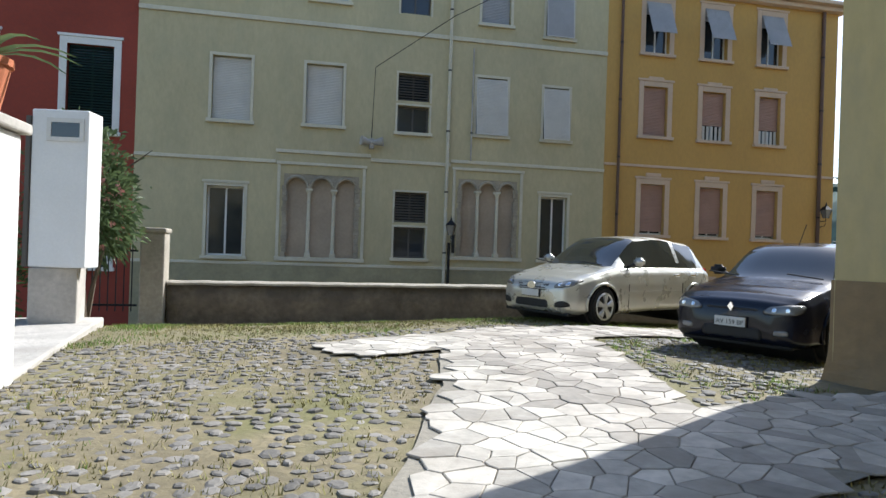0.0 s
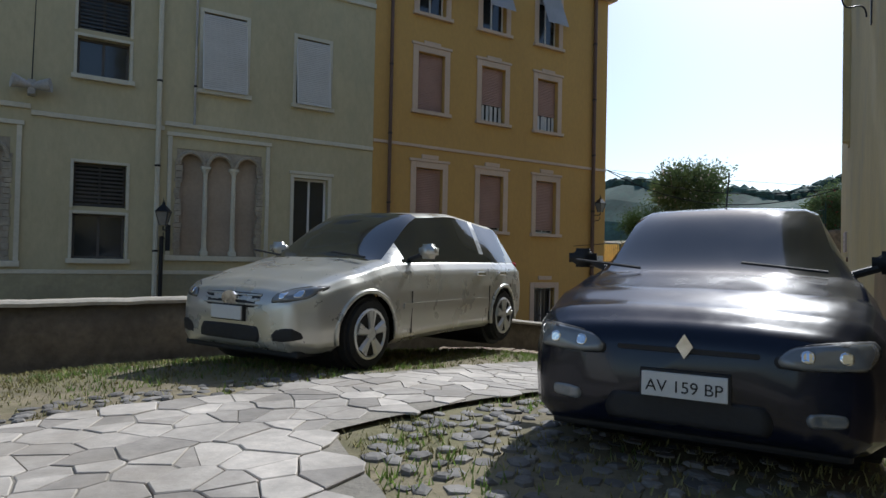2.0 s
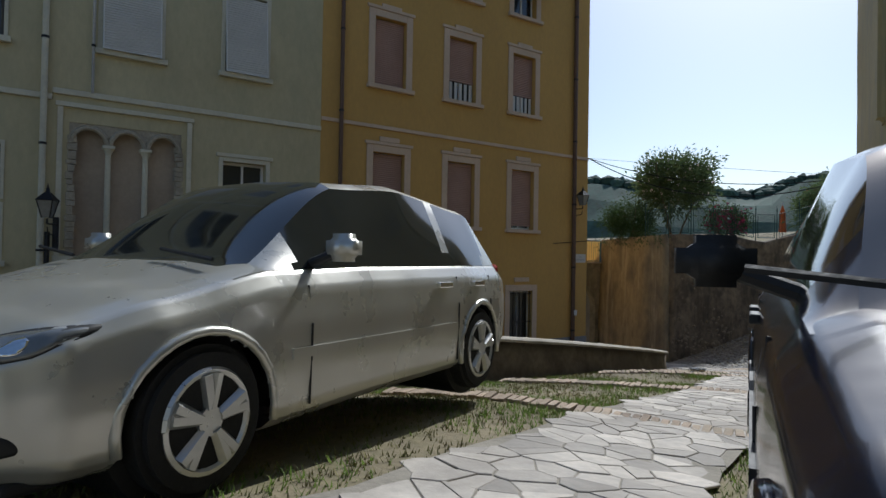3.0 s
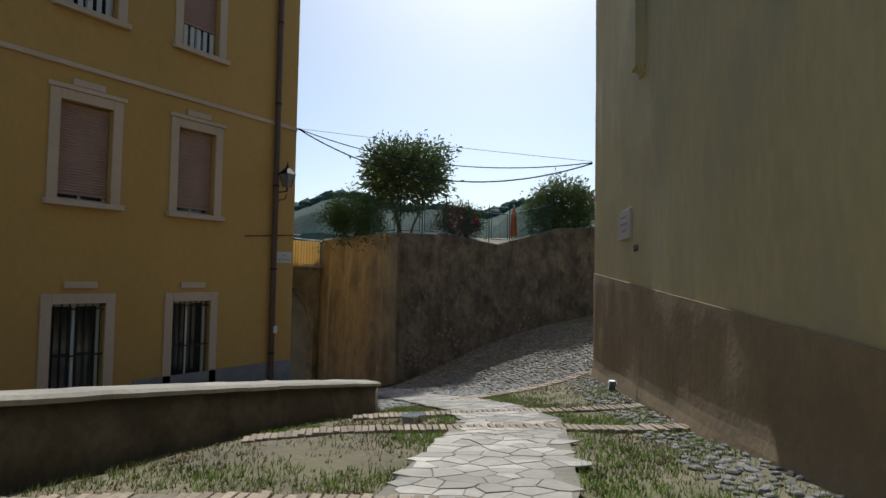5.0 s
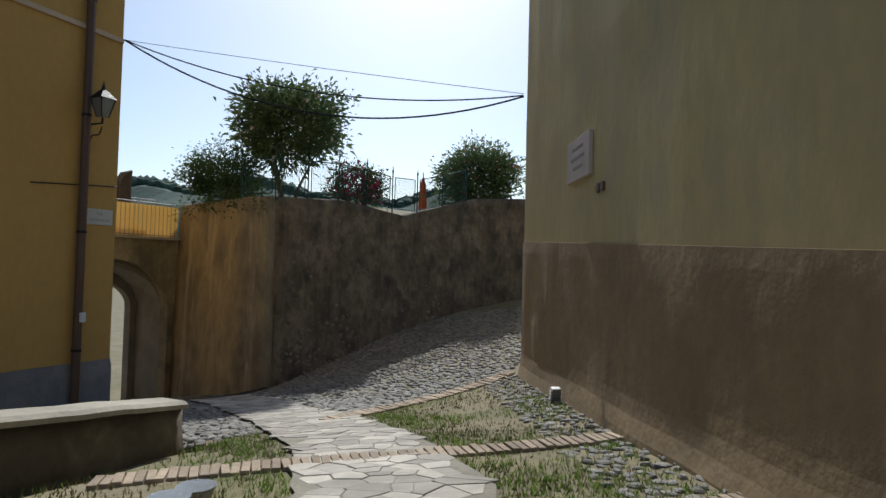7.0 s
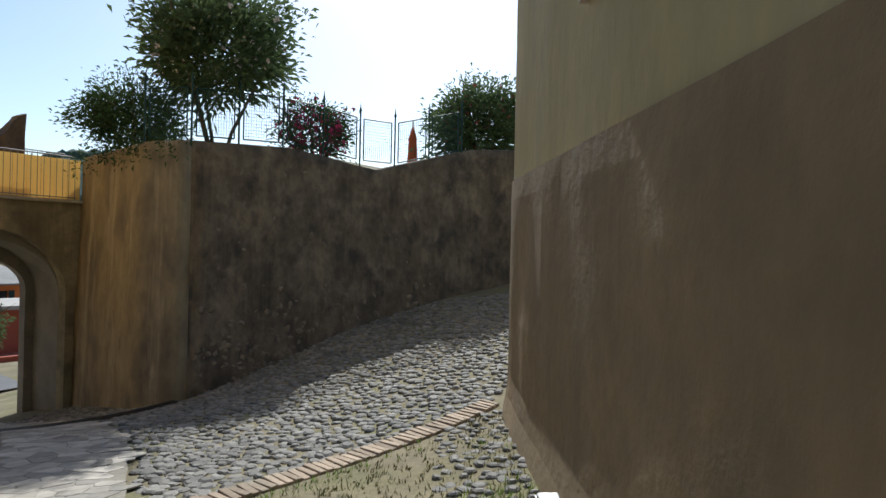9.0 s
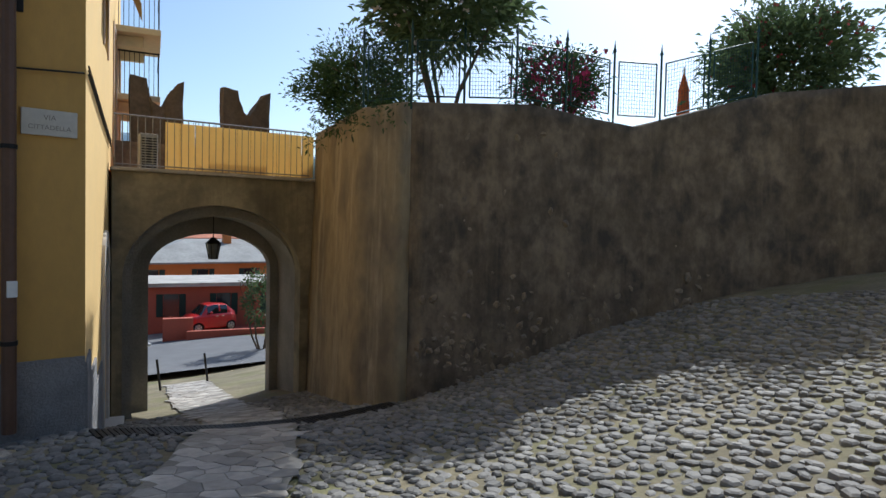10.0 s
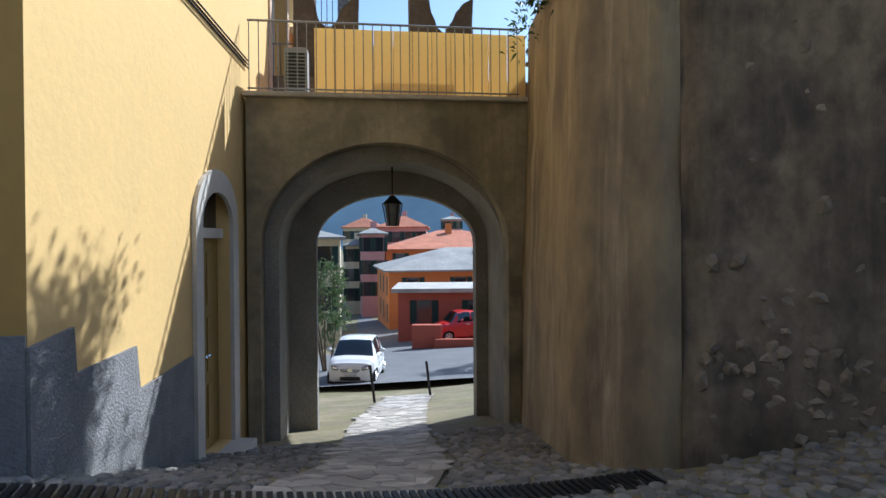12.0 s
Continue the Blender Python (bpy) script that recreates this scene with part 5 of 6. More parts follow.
def nose_patch(body_tab, quad, proud, rounded=0.6, nu=14, nv=8):
    """A piece lying on the nose, between four corners (y, z): inner low, outer low, outer high, inner high; its rim runs back into the body."""
    bm = bmesh.new()
    grid, rim = [], []
    for i in range(nu + 1):
        row = []
        for j in range(nv + 1):
            u, v = 2 * i / nu - 1, 2 * j / nv - 1
            ue, ve = u * math.sqrt(1 - v * v / 2), v * math.sqrt(1 - u * u / 2)
            u, v = (u + (ue - u) * rounded + 1) / 2, (v + (ve - v) * rounded + 1) / 2
            (a, b), (c, d), (e, f), (g, h) = quad
            y = (a * (1 - u) + c * u) * (1 - v) + (g * (1 - u) + e * u) * v
            z = (b * (1 - u) + d * u) * (1 - v) + (h * (1 - u) + f * u) * v
            bulge = proud * (1 if 0 < i < nu and 0 < j < nv else 0.5)
            row.append(bm.verts.new((nose_x(body_tab, y, z) - bulge, y + (0.4 * bulge if y > 0 else -0.4 * bulge), z)))
        grid.append(row)
    for a, b in zip(grid, grid[1:]):
        for j in range(nv):
            bm.faces.new((a[j], b[j], b[j + 1], a[j + 1]))
    edge = [r[0] for r in grid] + grid[-1][1:] + [r[-1] for r in grid[-2::-1]] + grid[0][-2:0:-1]
    back = [bm.verts.new((v.co.x + 0.05, v.co.y * 0.97, v.co.z)) for v in edge]
    for k in range(len(edge)):
        q = (k + 1) % len(edge)
        bm.faces.new((edge[k], edge[q], back[q], back[k]))
    bmesh.ops.recalc_face_normals(bm, faces=bm.faces)
    return bm


def car(name, label, m, paint, L, W, body_tab, roof_tab, wheels, wheel_r, plate_text, spokes, lamp, dark_bumper, plate_w=0.36, group="parked cars"):
    """A hatchback. Local x runs from the nose (0) to the tail (L), y is across, z is up from the road.
    body_tab rows: x, sill height, shoulder height, half width. roof_tab rows: x, height, half width at the top; the glass stands on the shoulder line."""
    c = thing(name, label, "car", group, "", m)
    N = 120
    secs = []
    for i in range(N + 1):
        x = L * i / N
        b, h, w = lerp_tab(body_tab, x)
        prof = [(0.0, b), (w * 0.9, b), (w * 0.985, b + 0.06), (w, b + (h - b) * 0.38), (w * 0.995, b + (h - b) * 0.62), (w * 0.97, b + (h - b) * 0.84), (w * 0.9, b + (h - b) * 0.955), (w * 0.78, h), (w * 0.4, h + 0.02), (0.0, h + 0.025)]
        fine = [(p[0] + (q[0] - p[0]) * k / 4, p[1] + (q[1] - p[1]) * k / 4) for p, q in zip(prof, prof[1:]) for k in range(4)] + [prof[-1]]
        secs.append([(x, y, z) for y, z in fine])
    bm = bmesh.new()
    full = []
    for s in secs:
        row = [bm.verts.new(p) for p in s]
        row += [bm.verts.new((p[0], -p[1], p[2])) for p in s[-2:0:-1]]
        full.append(row)
    K = len(full[0])
    for a, b in zip(full, full[1:]):
        for k in range(K):
            q = (a[k], a[(k + 1) % K], b[(k + 1) % K], b[k])
            ctr = sum((v.co for v in q), Vector()) / 4
            # wheel openings are cut out of the flanks
            if any((ctr.x - wx) ** 2 + (ctr.z - wheel_r) ** 2 < (wheel_r + 0.045) ** 2 for wx in wheels) and abs(ctr.y) > W * 0.28 and ctr.z < wheel_r * 2 + 0.06:
                continue
            bm.faces.new(q)
    bm.faces.new(full[0][::-1])
    bm.faces.new(full[-1])
    bmesh.ops.recalc_face_normals(bm, faces=bm.faces)
    body = part("body", bm, paint, c, smooth=True)
    # wheel housings
    for wx in wheels:
        bm = bmesh.new()
        rod(bm, (wx, -W / 2 + 0.14, wheel_r + 0.01), (wx, W / 2 - 0.14, wheel_r + 0.01), wheel_r + 0.06, seg=28)
        part("wheel_housing", bm, M["plastic"], c)
        for s in (-1, 1):
            lip = []
            for k in range(17):
                a = math.pi * (-0.06 + 1.12 * k / 16)
                xx = wx + (wheel_r + 0.055) * math.cos(a)
                b, h, w = lerp_tab(body_tab, min(max(xx, 0), L))
                lip.append((xx, s * (w * 0.997), wheel_r + (wheel_r + 0.055) * math.sin(a)))
            part("arch_lip", polyrod(lip, 0.022), paint, c, smooth=True)
    # cabin
    xs0, xs1 = roof_tab[0][0], roof_tab[-1][0]
    pill = [x for x, *_ in roof_tab]
    rows = []
    NS = 60
    for i in range(NS + 1):
        x = xs0 + (xs1 - xs0) * i / NS
        rh, rwid = lerp_tab(roof_tab, x)
        b, h, w = lerp_tab(body_tab, x)
        base_w, base_z = w * 0.9, h - 0.03
        row = []
        for k in range(6):
            f = k / 5
            row.append((x, base_w + (rwid - base_w) * f ** 1.15, base_z + (max(rh - 0.05, base_z + 0.004) - base_z) * f))
        row += [(x, rwid * 0.86, max(rh - 0.012, base_z + 0.006)), (x, rwid * 0.45, max(rh, base_z + 0.008)), (x, 0.0, max(rh + 0.008, base_z + 0.009))]
        rows.append(row)
    xa, xb, xc, xd = pill[1], pill[2], (pill[2] + pill[-2]) / 2 - 0.08, pill[-2]
    for nm, mt, keep in (("windscreen", M["carglass"], "f"), ("rear_window", M["carglass"], "r"), ("side_window", M["carglass"], "s"), ("roof", paint, "p")):
        bm = bmesh.new()
        for side in (1, -1):
            vs = [[bm.verts.new((x, side * y, z)) for x, y, z in row] for row in rows]
            for i, (a, b) in enumerate(zip(vs, vs[1:])):
                x = (rows[i][0][0] + rows[i + 1][0][0]) / 2
                for k in range(8):
                    zone = "p"
                    if k >= 5 and x < xa - 0.02:
                        zone = "f"
                    elif k >= 5 and x > xd + 0.06:
                        zone = "r"
                    elif 0 < k < 5 and xs0 + 0.4 < x < xd + 0.02 and abs(x - xc) > 0.045 and rows[i][4][2] - rows[i][0][2] > 0.1:
                        zone = "s"
                    elif k == 0 and xs0 + 0.35 < x < xd:
                        zone = "s"
                    if zone == keep:
                        bm.faces.new((a[k], a[k + 1], b[k + 1], b[k]))
        loose = [v for v in bm.verts if not v.link_faces]
        bmesh.ops.delete(bm, geom=loose, context="VERTS")
        bmesh.ops.remove_doubles(bm, verts=bm.verts, dist=0.0005)
        bmesh.ops.recalc_face_normals(bm, faces=bm.faces)
        part(nm, bm, mt, c, smooth=True)
    # wheels
    for wx in wheels:
        for s in (-1, 1):
            bm = bmesh.new()
            y = s * (W / 2 - 0.12)
            rod(bm, (wx, y - 0.1, wheel_r), (wx, y + 0.1, wheel_r), wheel_r, seg=32)
            bmesh.ops.bevel(bm, geom=[e for e in bm.edges if e.is_boundary is False and abs((e.verts[0].co - e.verts[1].co).y) < 0.01 and all(len(f.verts) > 4 for f in e.link_faces[:1])], offset=0.03, segments=2, affect="EDGES")
            whl = part("tyre", bm, M["tyre"], c, smooth=False)
            bm = bmesh.new()
            yo = y + s * 0.102
            rod(bm, (wx, yo - s * 0.05, wheel_r), (wx, yo - s * 0.03, wheel_r), wheel_r * 0.66, seg=28)
            part("rim_dish", bm, M["plastic"], whl)
            bm = bmesh.new()
            for k in range(spokes):
                a = 2 * math.pi * k / spokes + 0.3
                for da in (-0.13, 0.13):
                    rod(bm, (wx + 0.05 * math.cos(a), yo + s * 0.004, wheel_r + 0.05 * math.sin(a)), (wx + wheel_r * 0.62 * math.cos(a + da), yo - s * 0.002, wheel_r + wheel_r * 0.62 * math.sin(a + da)), 0.026, 0.034, 6)
            rod(bm, (wx, yo - s * 0.02, wheel_r), (wx, yo + s * 0.015, wheel_r), 0.06, seg=14)
            prev = None
            for k in range(29):
                a = 2 * math.pi * k / 28
                cur = Vector((wx + wheel_r * 0.66 * math.cos(a), yo - s * 0.004, wheel_r + wheel_r * 0.66 * math.sin(a)))
                if prev is not None:
                    rod(bm, prev, cur, 0.017, seg=5)
                prev = cur
            part("alloy_rim", bm, M["alloy"], whl)
    # nose: lamps, grille, bumper, plate
    for s in (-1, 1):
        flip = lambda q: [(s * y, z) for y, z in q]
        q = flip(lamp)
        mid = (sum(p[0] for p in q) / 4, sum(p[1] for p in q) / 4)
        part("lamp_surround", nose_patch(body_tab, [(mid[0] + (y - mid[0]) * 1.07, mid[1] + (z - mid[1]) * 1.13) for y, z in q], 0.005), M["plastic"], c, smooth=True)
        hl = part("headlight", nose_patch(body_tab, q, 0.012), M["lamp_glass"], c, "clear plastic headlight lens", smooth=True)
        for f in (-0.42, 0.3):
            cy, cz, rad = mid[0] + (q[1][0] - q[0][0]) * f * 0.5, mid[1] + (q[1][1] - q[0][1]) * f * 0.5, abs(q[3][1] - q[0][1]) * 0.3
            part("reflector", nose_patch(body_tab, [(cy - rad, cz - rad), (cy + rad, cz - rad), (cy + rad, cz + rad), (cy - rad, cz + rad)], 0.017, 1.0, 10, 10), M["chrome"], hl, "bright round reflector", smooth=True)
        if dark_bumper:
            part("fog_lamp", nose_patch(body_tab, flip([(0.47, 0.3), (0.62, 0.31), (0.62, 0.37), (0.47, 0.365)]), 0.01), M["lamp_glass"], c, smooth=True)
        elif L > 3:
            part("side_intake", nose_patch(body_tab, flip([(0.46, 0.27), (0.72, 0.3), (0.66, 0.4), (0.47, 0.37)]), 0.006), M["plastic"], c, "black side air intake", smooth=True)
        # mirrors
        mx = xs0 + 0.52
        hb = lerp_tab(body_tab, mx)[1]
        wm = lerp_tab(body_tab, mx)[2]
        bm = bmesh.new()
        bmesh.ops.create_cube(bm, size=1)
        bmesh.ops.bevel(bm, geom=list(bm.edges), offset=0.25, segments=3, affect="EDGES")
        bmesh.ops.transform(bm, matrix=pose(mx, s * (wm + 0.1), hb + 0.08, 0, 0, s * 12) @ Matrix.Diagonal((0.13, 0.2, 0.14, 1)), verts=bm.verts)
        mir = part("mirror", bm, M["plastic"] if dark_bumper else paint, c, smooth=True)
        bm = bmesh.new()
        rod(bm, (mx, s * (wm * 0.88), hb), (mx, s * (wm + 0.04), hb + 0.05), 0.025)
        part("mirror_arm", bm, M["plastic"], mir)
        # handles and side strip
        for hx2 in (xc - 0.22, xd - 0.3):
            ww = lerp_tab(body_tab, hx2)[2]
            part("door_handle", boxm(hx2 - 0.09, hx2 + 0.09, s * (ww - 0.005) - 0.02, s * (ww - 0.005) + 0.02, hb - 0.16, hb - 0.12, bevel=0.008), M["chrome"] if not dark_bumper else M["plastic"], c)
        bm = bmesh.new()
        for a in range(10):
            x0 = wheels[0] + wheel_r + 0.16 + a * (wheels[1] - wheels[0] - 2 * wheel_r - 0.3) / 10
            ww = lerp_tab(body_tab, x0)[2]
            box(bm, x0, x0 + (wheels[1] - wheels[0] - 2 * wheel_r - 0.3) / 10, s * ww - 0.012, s * ww + 0.012, 0.5, 0.55)
        part("side_strip", bm, paint if not dark_bumper else M["plastic"], c)
        # door gaps
        bm = bmesh.new()
        for x0 in (xs0 + 0.42, xc, xd - 0.02):
            bb, hh, ww = lerp_tab(body_tab, x0)
            for z0, z1, f in ((bb + 0.08, bb + (hh - bb) * 0.38, 0.993), (bb + (hh - bb) * 0.38, bb + (hh - bb) * 0.62, 0.9985), (bb + (hh - bb) * 0.62, bb + (hh - bb) * 0.86, 0.984)):
                rod(bm, (x0, s * ww * f, z0), (x0, s * ww * (f - (0.02 if z1 > hh * 0.8 else -0.002)), z1), 0.006, seg=5)
        part("door_gap", bm, M["plastic"], c)
        bm = boxm(L - 0.3, L - 0.07, s * W * 0.365 - 0.05, s * W * 0.365 + 0.05, 0.74, 0.96, bevel=0.03)
        part("tail_light", bm, M["tail"], c)
    low = [(-0.36, 0.25), (0.36, 0.25), (0.34, 0.39), (-0.34, 0.39)]
    part("lower_intake", nose_patch(body_tab, low if not dark_bumper else [(y * 1.0, z * 0.95) for y, z in low], 0.006, 0.25), M["plastic"], c, smooth=True)
    part("bumper_lip", boxm(0.09, 0.4, -W * 0.38, W * 0.38, 0.15, 0.205, bevel=0.02), M["plastic"], c)
    if dark_bumper:
        part("grille", nose_patch(body_tab, [(-0.3, 0.565), (0.3, 0.565), (0.3, 0.59), (-0.3, 0.59)], 0.004, 0.1), M["plastic"], c)
    else:
        part("grille_backing", nose_patch(body_tab, [(-0.3, 0.53), (0.3, 0.53), (0.36, 0.65), (-0.36, 0.65)], 0.004, 0.3), M["plastic"], c)
        for k in range(3):
            z = 0.55 + k * 0.038
            part("grille_bar", nose_patch(body_tab, [(-0.32, z), (0.32, z), (0.33, z + 0.016), (-0.33, z + 0.016)], 0.014, 0.1), paint, c, smooth=True)
    bm = bmesh.new()
    prism(bm, [(0, -0.055), (0.036, 0), (0, 0.055), (-0.036, 0)] if dark_bumper else [(0.09 * math.cos(k * 0.524), 0.06 * math.sin(k * 0.524)) for k in range(12)], 0.02, pose(nose_x(body_tab, 0, 0.6) - 0.03, 0, 0.6, 0, 0, -90))
    part("badge", bm, M["chrome"], c)
    pz = 0.37 if dark_bumper else 0.43
    plate = part("number_plate", boxm(-0.045, -0.03, -plate_w / 2, plate_w / 2, pz, pz + 0.11, bevel=0.004), M["plate"], c)
    part("plate_holder", boxm(-0.03, 0.1, -plate_w / 2 - 0.01, plate_w / 2 + 0.01, pz - 0.01, pz + 0.12), M["plastic"], c)
    if plate_text:
        letters(plate_text, 0.074, plate, pose(-0.047, 0, pz + 0.025, 90, 0, -90), M["ink"])
    # wipers and aerial
    for s in (-0.35, 0.25):
        bm = bmesh.new()
        h = lerp_tab(body_tab, xs0 + 0.1)[1]
        rod(bm, (xs0 + 0.02, s * W, h + 0.03), (xs0 + 0.1, (s + 0.26) * W, h + 0.075), 0.01, seg=5)
        part("wiper", bm, M["plastic"], c)
    if dark_bumper:
        bm = bmesh.new()
        rh = lerp_tab(roof_tab, xa + 0.1)[0]
        rod(bm, (xa + 0.1, 0, rh), (xa + 0.35, 0, rh + 0.3), 0.006, seg=5)
        part("aerial", bm, M["plastic"], c)
    return c


hatch = [(0.0, 0.26, 0.56, 0.42), (0.06, 0.2, 0.66, 0.66), (0.25, 0.18, 0.74, 0.79), (0.6, 0.18, 0.83, 0.85), (1.15, 0.18, 0.95, 0.885), (2.0, 0.2, 0.97, 0.888), (3.2, 0.2, 0.98, 0.885), (3.8, 0.22, 0.98, 0.85), (4.08, 0.26, 0.93, 0.77), (4.18, 0.34, 0.7, 0.68)]
hatch_roof = [(0.95, 0.92, 0.7), (1.85, 1.44, 0.58), (2.5, 1.49, 0.6), (3.6, 1.41, 0.58), (4.12, 0.99, 0.64)]
AC = 26.5
car("silver_hatchback", "silver five-door hatchback with five-spoke alloy wheels, parked on grass", pose(2.3, 8.6, 0.66, 0.4, 0.3, AC) @ Matrix.Scale(1.05, 4), M["silver"], 4.18, 1.78, hatch, hatch_roof, (0.76, 3.38), 0.31, "", 5, [(0.42, 0.575), (0.72, 0.62), (0.76, 0.73), (0.5, 0.685)], False)
saloon = [(0.0, 0.24, 0.58, 0.5), (0.05, 0.19, 0.66, 0.7), (0.25, 0.17, 0.74, 0.79), (0.6, 0.17, 0.82, 0.83), (1.2, 0.18, 0.91, 0.845), (2.0, 0.2, 0.93, 0.845), (3.2, 0.2, 0.95, 0.845), (3.8, 0.22, 0.95, 0.81), (4.05, 0.28, 0.92, 0.74), (4.12, 0.34, 0.8, 0.66)]
saloon_roof = [(1.08, 0.9, 0.68), (1.85, 1.36, 0.57), (2.4, 1.41, 0.59), (3.3, 1.36, 0.57), (4.0, 0.97, 0.62)]
AR = 28.5
car("navy_hatchback", "dark navy blue older hatchback with black bumpers, parked by the wall", pose(3.3, 4.78, 0.73, 0, 0, AR) @ Matrix.Scale(0.96, 4), M["navy"], 4.12, 1.7, saloon, saloon_roof, (0.82, 3.4), 0.29, "AV 159 BP", 7, [(0.34, 0.535), (0.72, 0.545), (0.74, 0.665), (0.4, 0.63)], True)

# ---- the town below, seen through the gate ----
TO = pose(21.27, 16.06, 0, 0, 0, -15.1)


def house(name, label, r0, r1, a0, a1, z0, z1, wall, roof, rise, wins, hip=True, storeys=(), turn=0.0, group="town houses"):
    h = thing(name, label, "house", group, "", TO @ pose(r0, a0, z0, 0, 0, turn))
    W, D, H = r1 - r0, a1 - a0, z1 - z0
    opn = []
    for zz in storeys:
        for k in range(wins):
            x = (k + 0.5) * W / wins
            opn.append((x - 0.4, x + 0.4, zz - z0, zz - z0 + 1.3))
    part("wall", wall_mesh(W, 0, H, opn, 0.3), wall, h)
    bm = bmesh.new()
    box(bm, 0, 0.3, 0.303, D, 0, H)
    box(bm, W - 0.3, W, 0.303, D, 0, H)
    box(bm, 0.303, W - 0.303, D - 0.3, D, 0, H)
    part("side_wall", bm, wall, h)
    for o in opn:
        w = part("window", boxm(o[0], o[1], 0.15, 0.19, o[2], o[3]), M["glass"], h)
        part("shutter", boxm(o[0] - 0.38, o[0] - 0.02, -0.05, -0.005, o[2], o[3], bevel=0.01), M["shutter_green"], w)
        part("shutter", boxm(o[1] + 0.02, o[1] + 0.38, -0.05, -0.005, o[2], o[3], bevel=0.01), M["shutter_green"], w)
    # one window on the street side
    for zz in storeys:
        for k in range(max(1, int(D / 3))):
            y = 1.5 + k * 3
            w = part("window", boxm(-0.02, -0.004, y - 0.4, y + 0.4, zz - z0, zz - z0 + 1.3), M["shutter_green"], h)
    bm = bmesh.new()
    e = 0.35
    inx = W * 0.5 - 0.2 if not hip else min(W, D) * 0.45
    iny = min(W, D) * 0.45
    base = [(-e, -e, H), (W + e, -e, H), (W + e, D + e, H), (-e, D + e, H)]
    low = [bm.verts.new((x, y, z - 0.12)) for x, y, z in base]
    vs = [bm.verts.new(p) for p in base]
    if rise < 0.15:
        top = [bm.verts.new((x, y, z + rise)) for x, y, z in base]
    else:
        top = [bm.verts.new(p) for p in ((inx, iny, H + rise), (W - inx, iny, H + rise), (W - inx, D - iny, H + rise), (inx, D - iny, H + rise))]
    for k in range(4):
        bm.faces.new((low[k], low[(k + 1) % 4], vs[(k + 1) % 4], vs[k]))
        bm.faces.new((vs[k], vs[(k + 1) % 4], top[(k + 1) % 4], top[k]))
    bm.faces.new(top)
    bm.faces.new(low[::-1])
    rf = part("roof", bm, roof, h)
    if rise > 0.3:
        part("chimney", boxm(W * 0.45, W * 0.45 + 0.6, D * 0.35, D * 0.35 + 0.5, H + rise * 0.4, H + rise + 0.7), wall, rf)
    return h


house("red_garage_house", "low brick-red building with a flat pale roof", -2.45, 9, 34, 39, -6.2, -2.95, M["town_red"], M["concrete"], 0.1, 4, storeys=(-4.8,))
house("orange_house", "orange rendered house under a grey slate hip roof", -3.63, 13, 42, 53, -7, -2.2, M["town_orange"], M["slate"], 1.5, 5, storeys=(-4.0, -5.9), turn=10.0)
house("terracotta_roof_house", "house under a red clay-tiled hip roof", -5.4, 9, 59, 72, -8, -0.9, M["town_orange"], M["rooftile"], 1.9, 5, storeys=(-2.6,), turn=8.0)
house("pink_house", "tall faded pink house with shuttered windows", -7.8, -2.0, 76, 88, -9, 1.7, M["town_pink"], M["rooftile"], 1.4, 4, storeys=(-0.2, -2.8))
house("pink_street_house", "pink street house beside the narrow road", -7.4, -5.3, 57, 66, -9, 0.6, M["town_pink"], M["slate"], 0.5, 2, storeys=(-1.1, -3.2, -5.2), turn=9.0)
house("cream_street_house", "cream street house with green shutters", -9.8, -7.7, 63, 74, -9, -0.5, M["town_cream"], M["slate"], 0.6, 2, storeys=(-2.2, -4.2, -6.2), turn=9.0)
house("yellow_far_house", "pale yellow house further down the slope", -16, -10, 100, 112, -9, 2.3, M["town_cream"], M["rooftile"], 1.6, 4, storeys=(0.4, -2))
house("far_villa", "distant violet-grey villa among trees", 0.0, 3.4, 110, 116, -9, 3.9, M["town_pink"], M["slate"], 0.6, 3, storeys=(2.2, 0))
house("roadside_house", "pale roadside building half hidden by ivy", -9.0, -5.5, 33, 44, -8, 0.0, M["town_cream"], M["slate"], 0.5, 2, storeys=(-1.8, -4.0), turn=9.0)
gw = thing("terrace_wall", "brick-red low garden wall beside the road", "wall", "", "", TO @ pose(-1.5, 30.0, -5.95))
part("wall_front", boxm(1.1, 7, -0.3, 0.0, 0, 0.95, bevel=0.02), M["town_red"], gw)
part("wall_upper", boxm(0, 1.45, 0.003, 0.5, 0, 1.6, bevel=0.02), M["town_red"], gw)
road = bmesh.new()
prev = None
for k in range(30):
    a = 20 + k * 2.2
    cx = -1.5 - 0.13 * max(0, a - 26)
    wdt = 5.0 if a < 30 else 2.2
    cur = []
    for s in (-1, 1):
        p = TO @ Vector((cx + s * wdt, a, 0))
        cur.append(road.verts.new((p.x, p.y, G(p.x, p.y) + 0.03)))
    if prev:
        road.faces.new((prev[0], prev[1], cur[1], cur[0]))
    prev = cur
tagged(link("road", road, M["asphalt"]), "grey asphalt road below the gate", "road", kind="structure")
small = [(0.0, 0.28, 0.7, 0.5), (0.08, 0.2, 0.82, 0.7), (0.3, 0.2, 0.93, 0.8), (0.8, 0.2, 1.02, 0.83), (1.6, 0.2, 1.05, 0.83), (2.3, 0.22, 1.05, 0.8), (2.6, 0.3, 0.95, 0.7), (2.7, 0.35, 0.8, 0.6)]
small_roof = [(0.55, 0.98, 0.7), (1.0, 1.48, 0.58), (1.4, 1.55, 0.6), (2.1, 1.5, 0.58), (2.6, 1.1, 0.62)]
cw = TO @ Vector((-3.1, 20.6, 0))
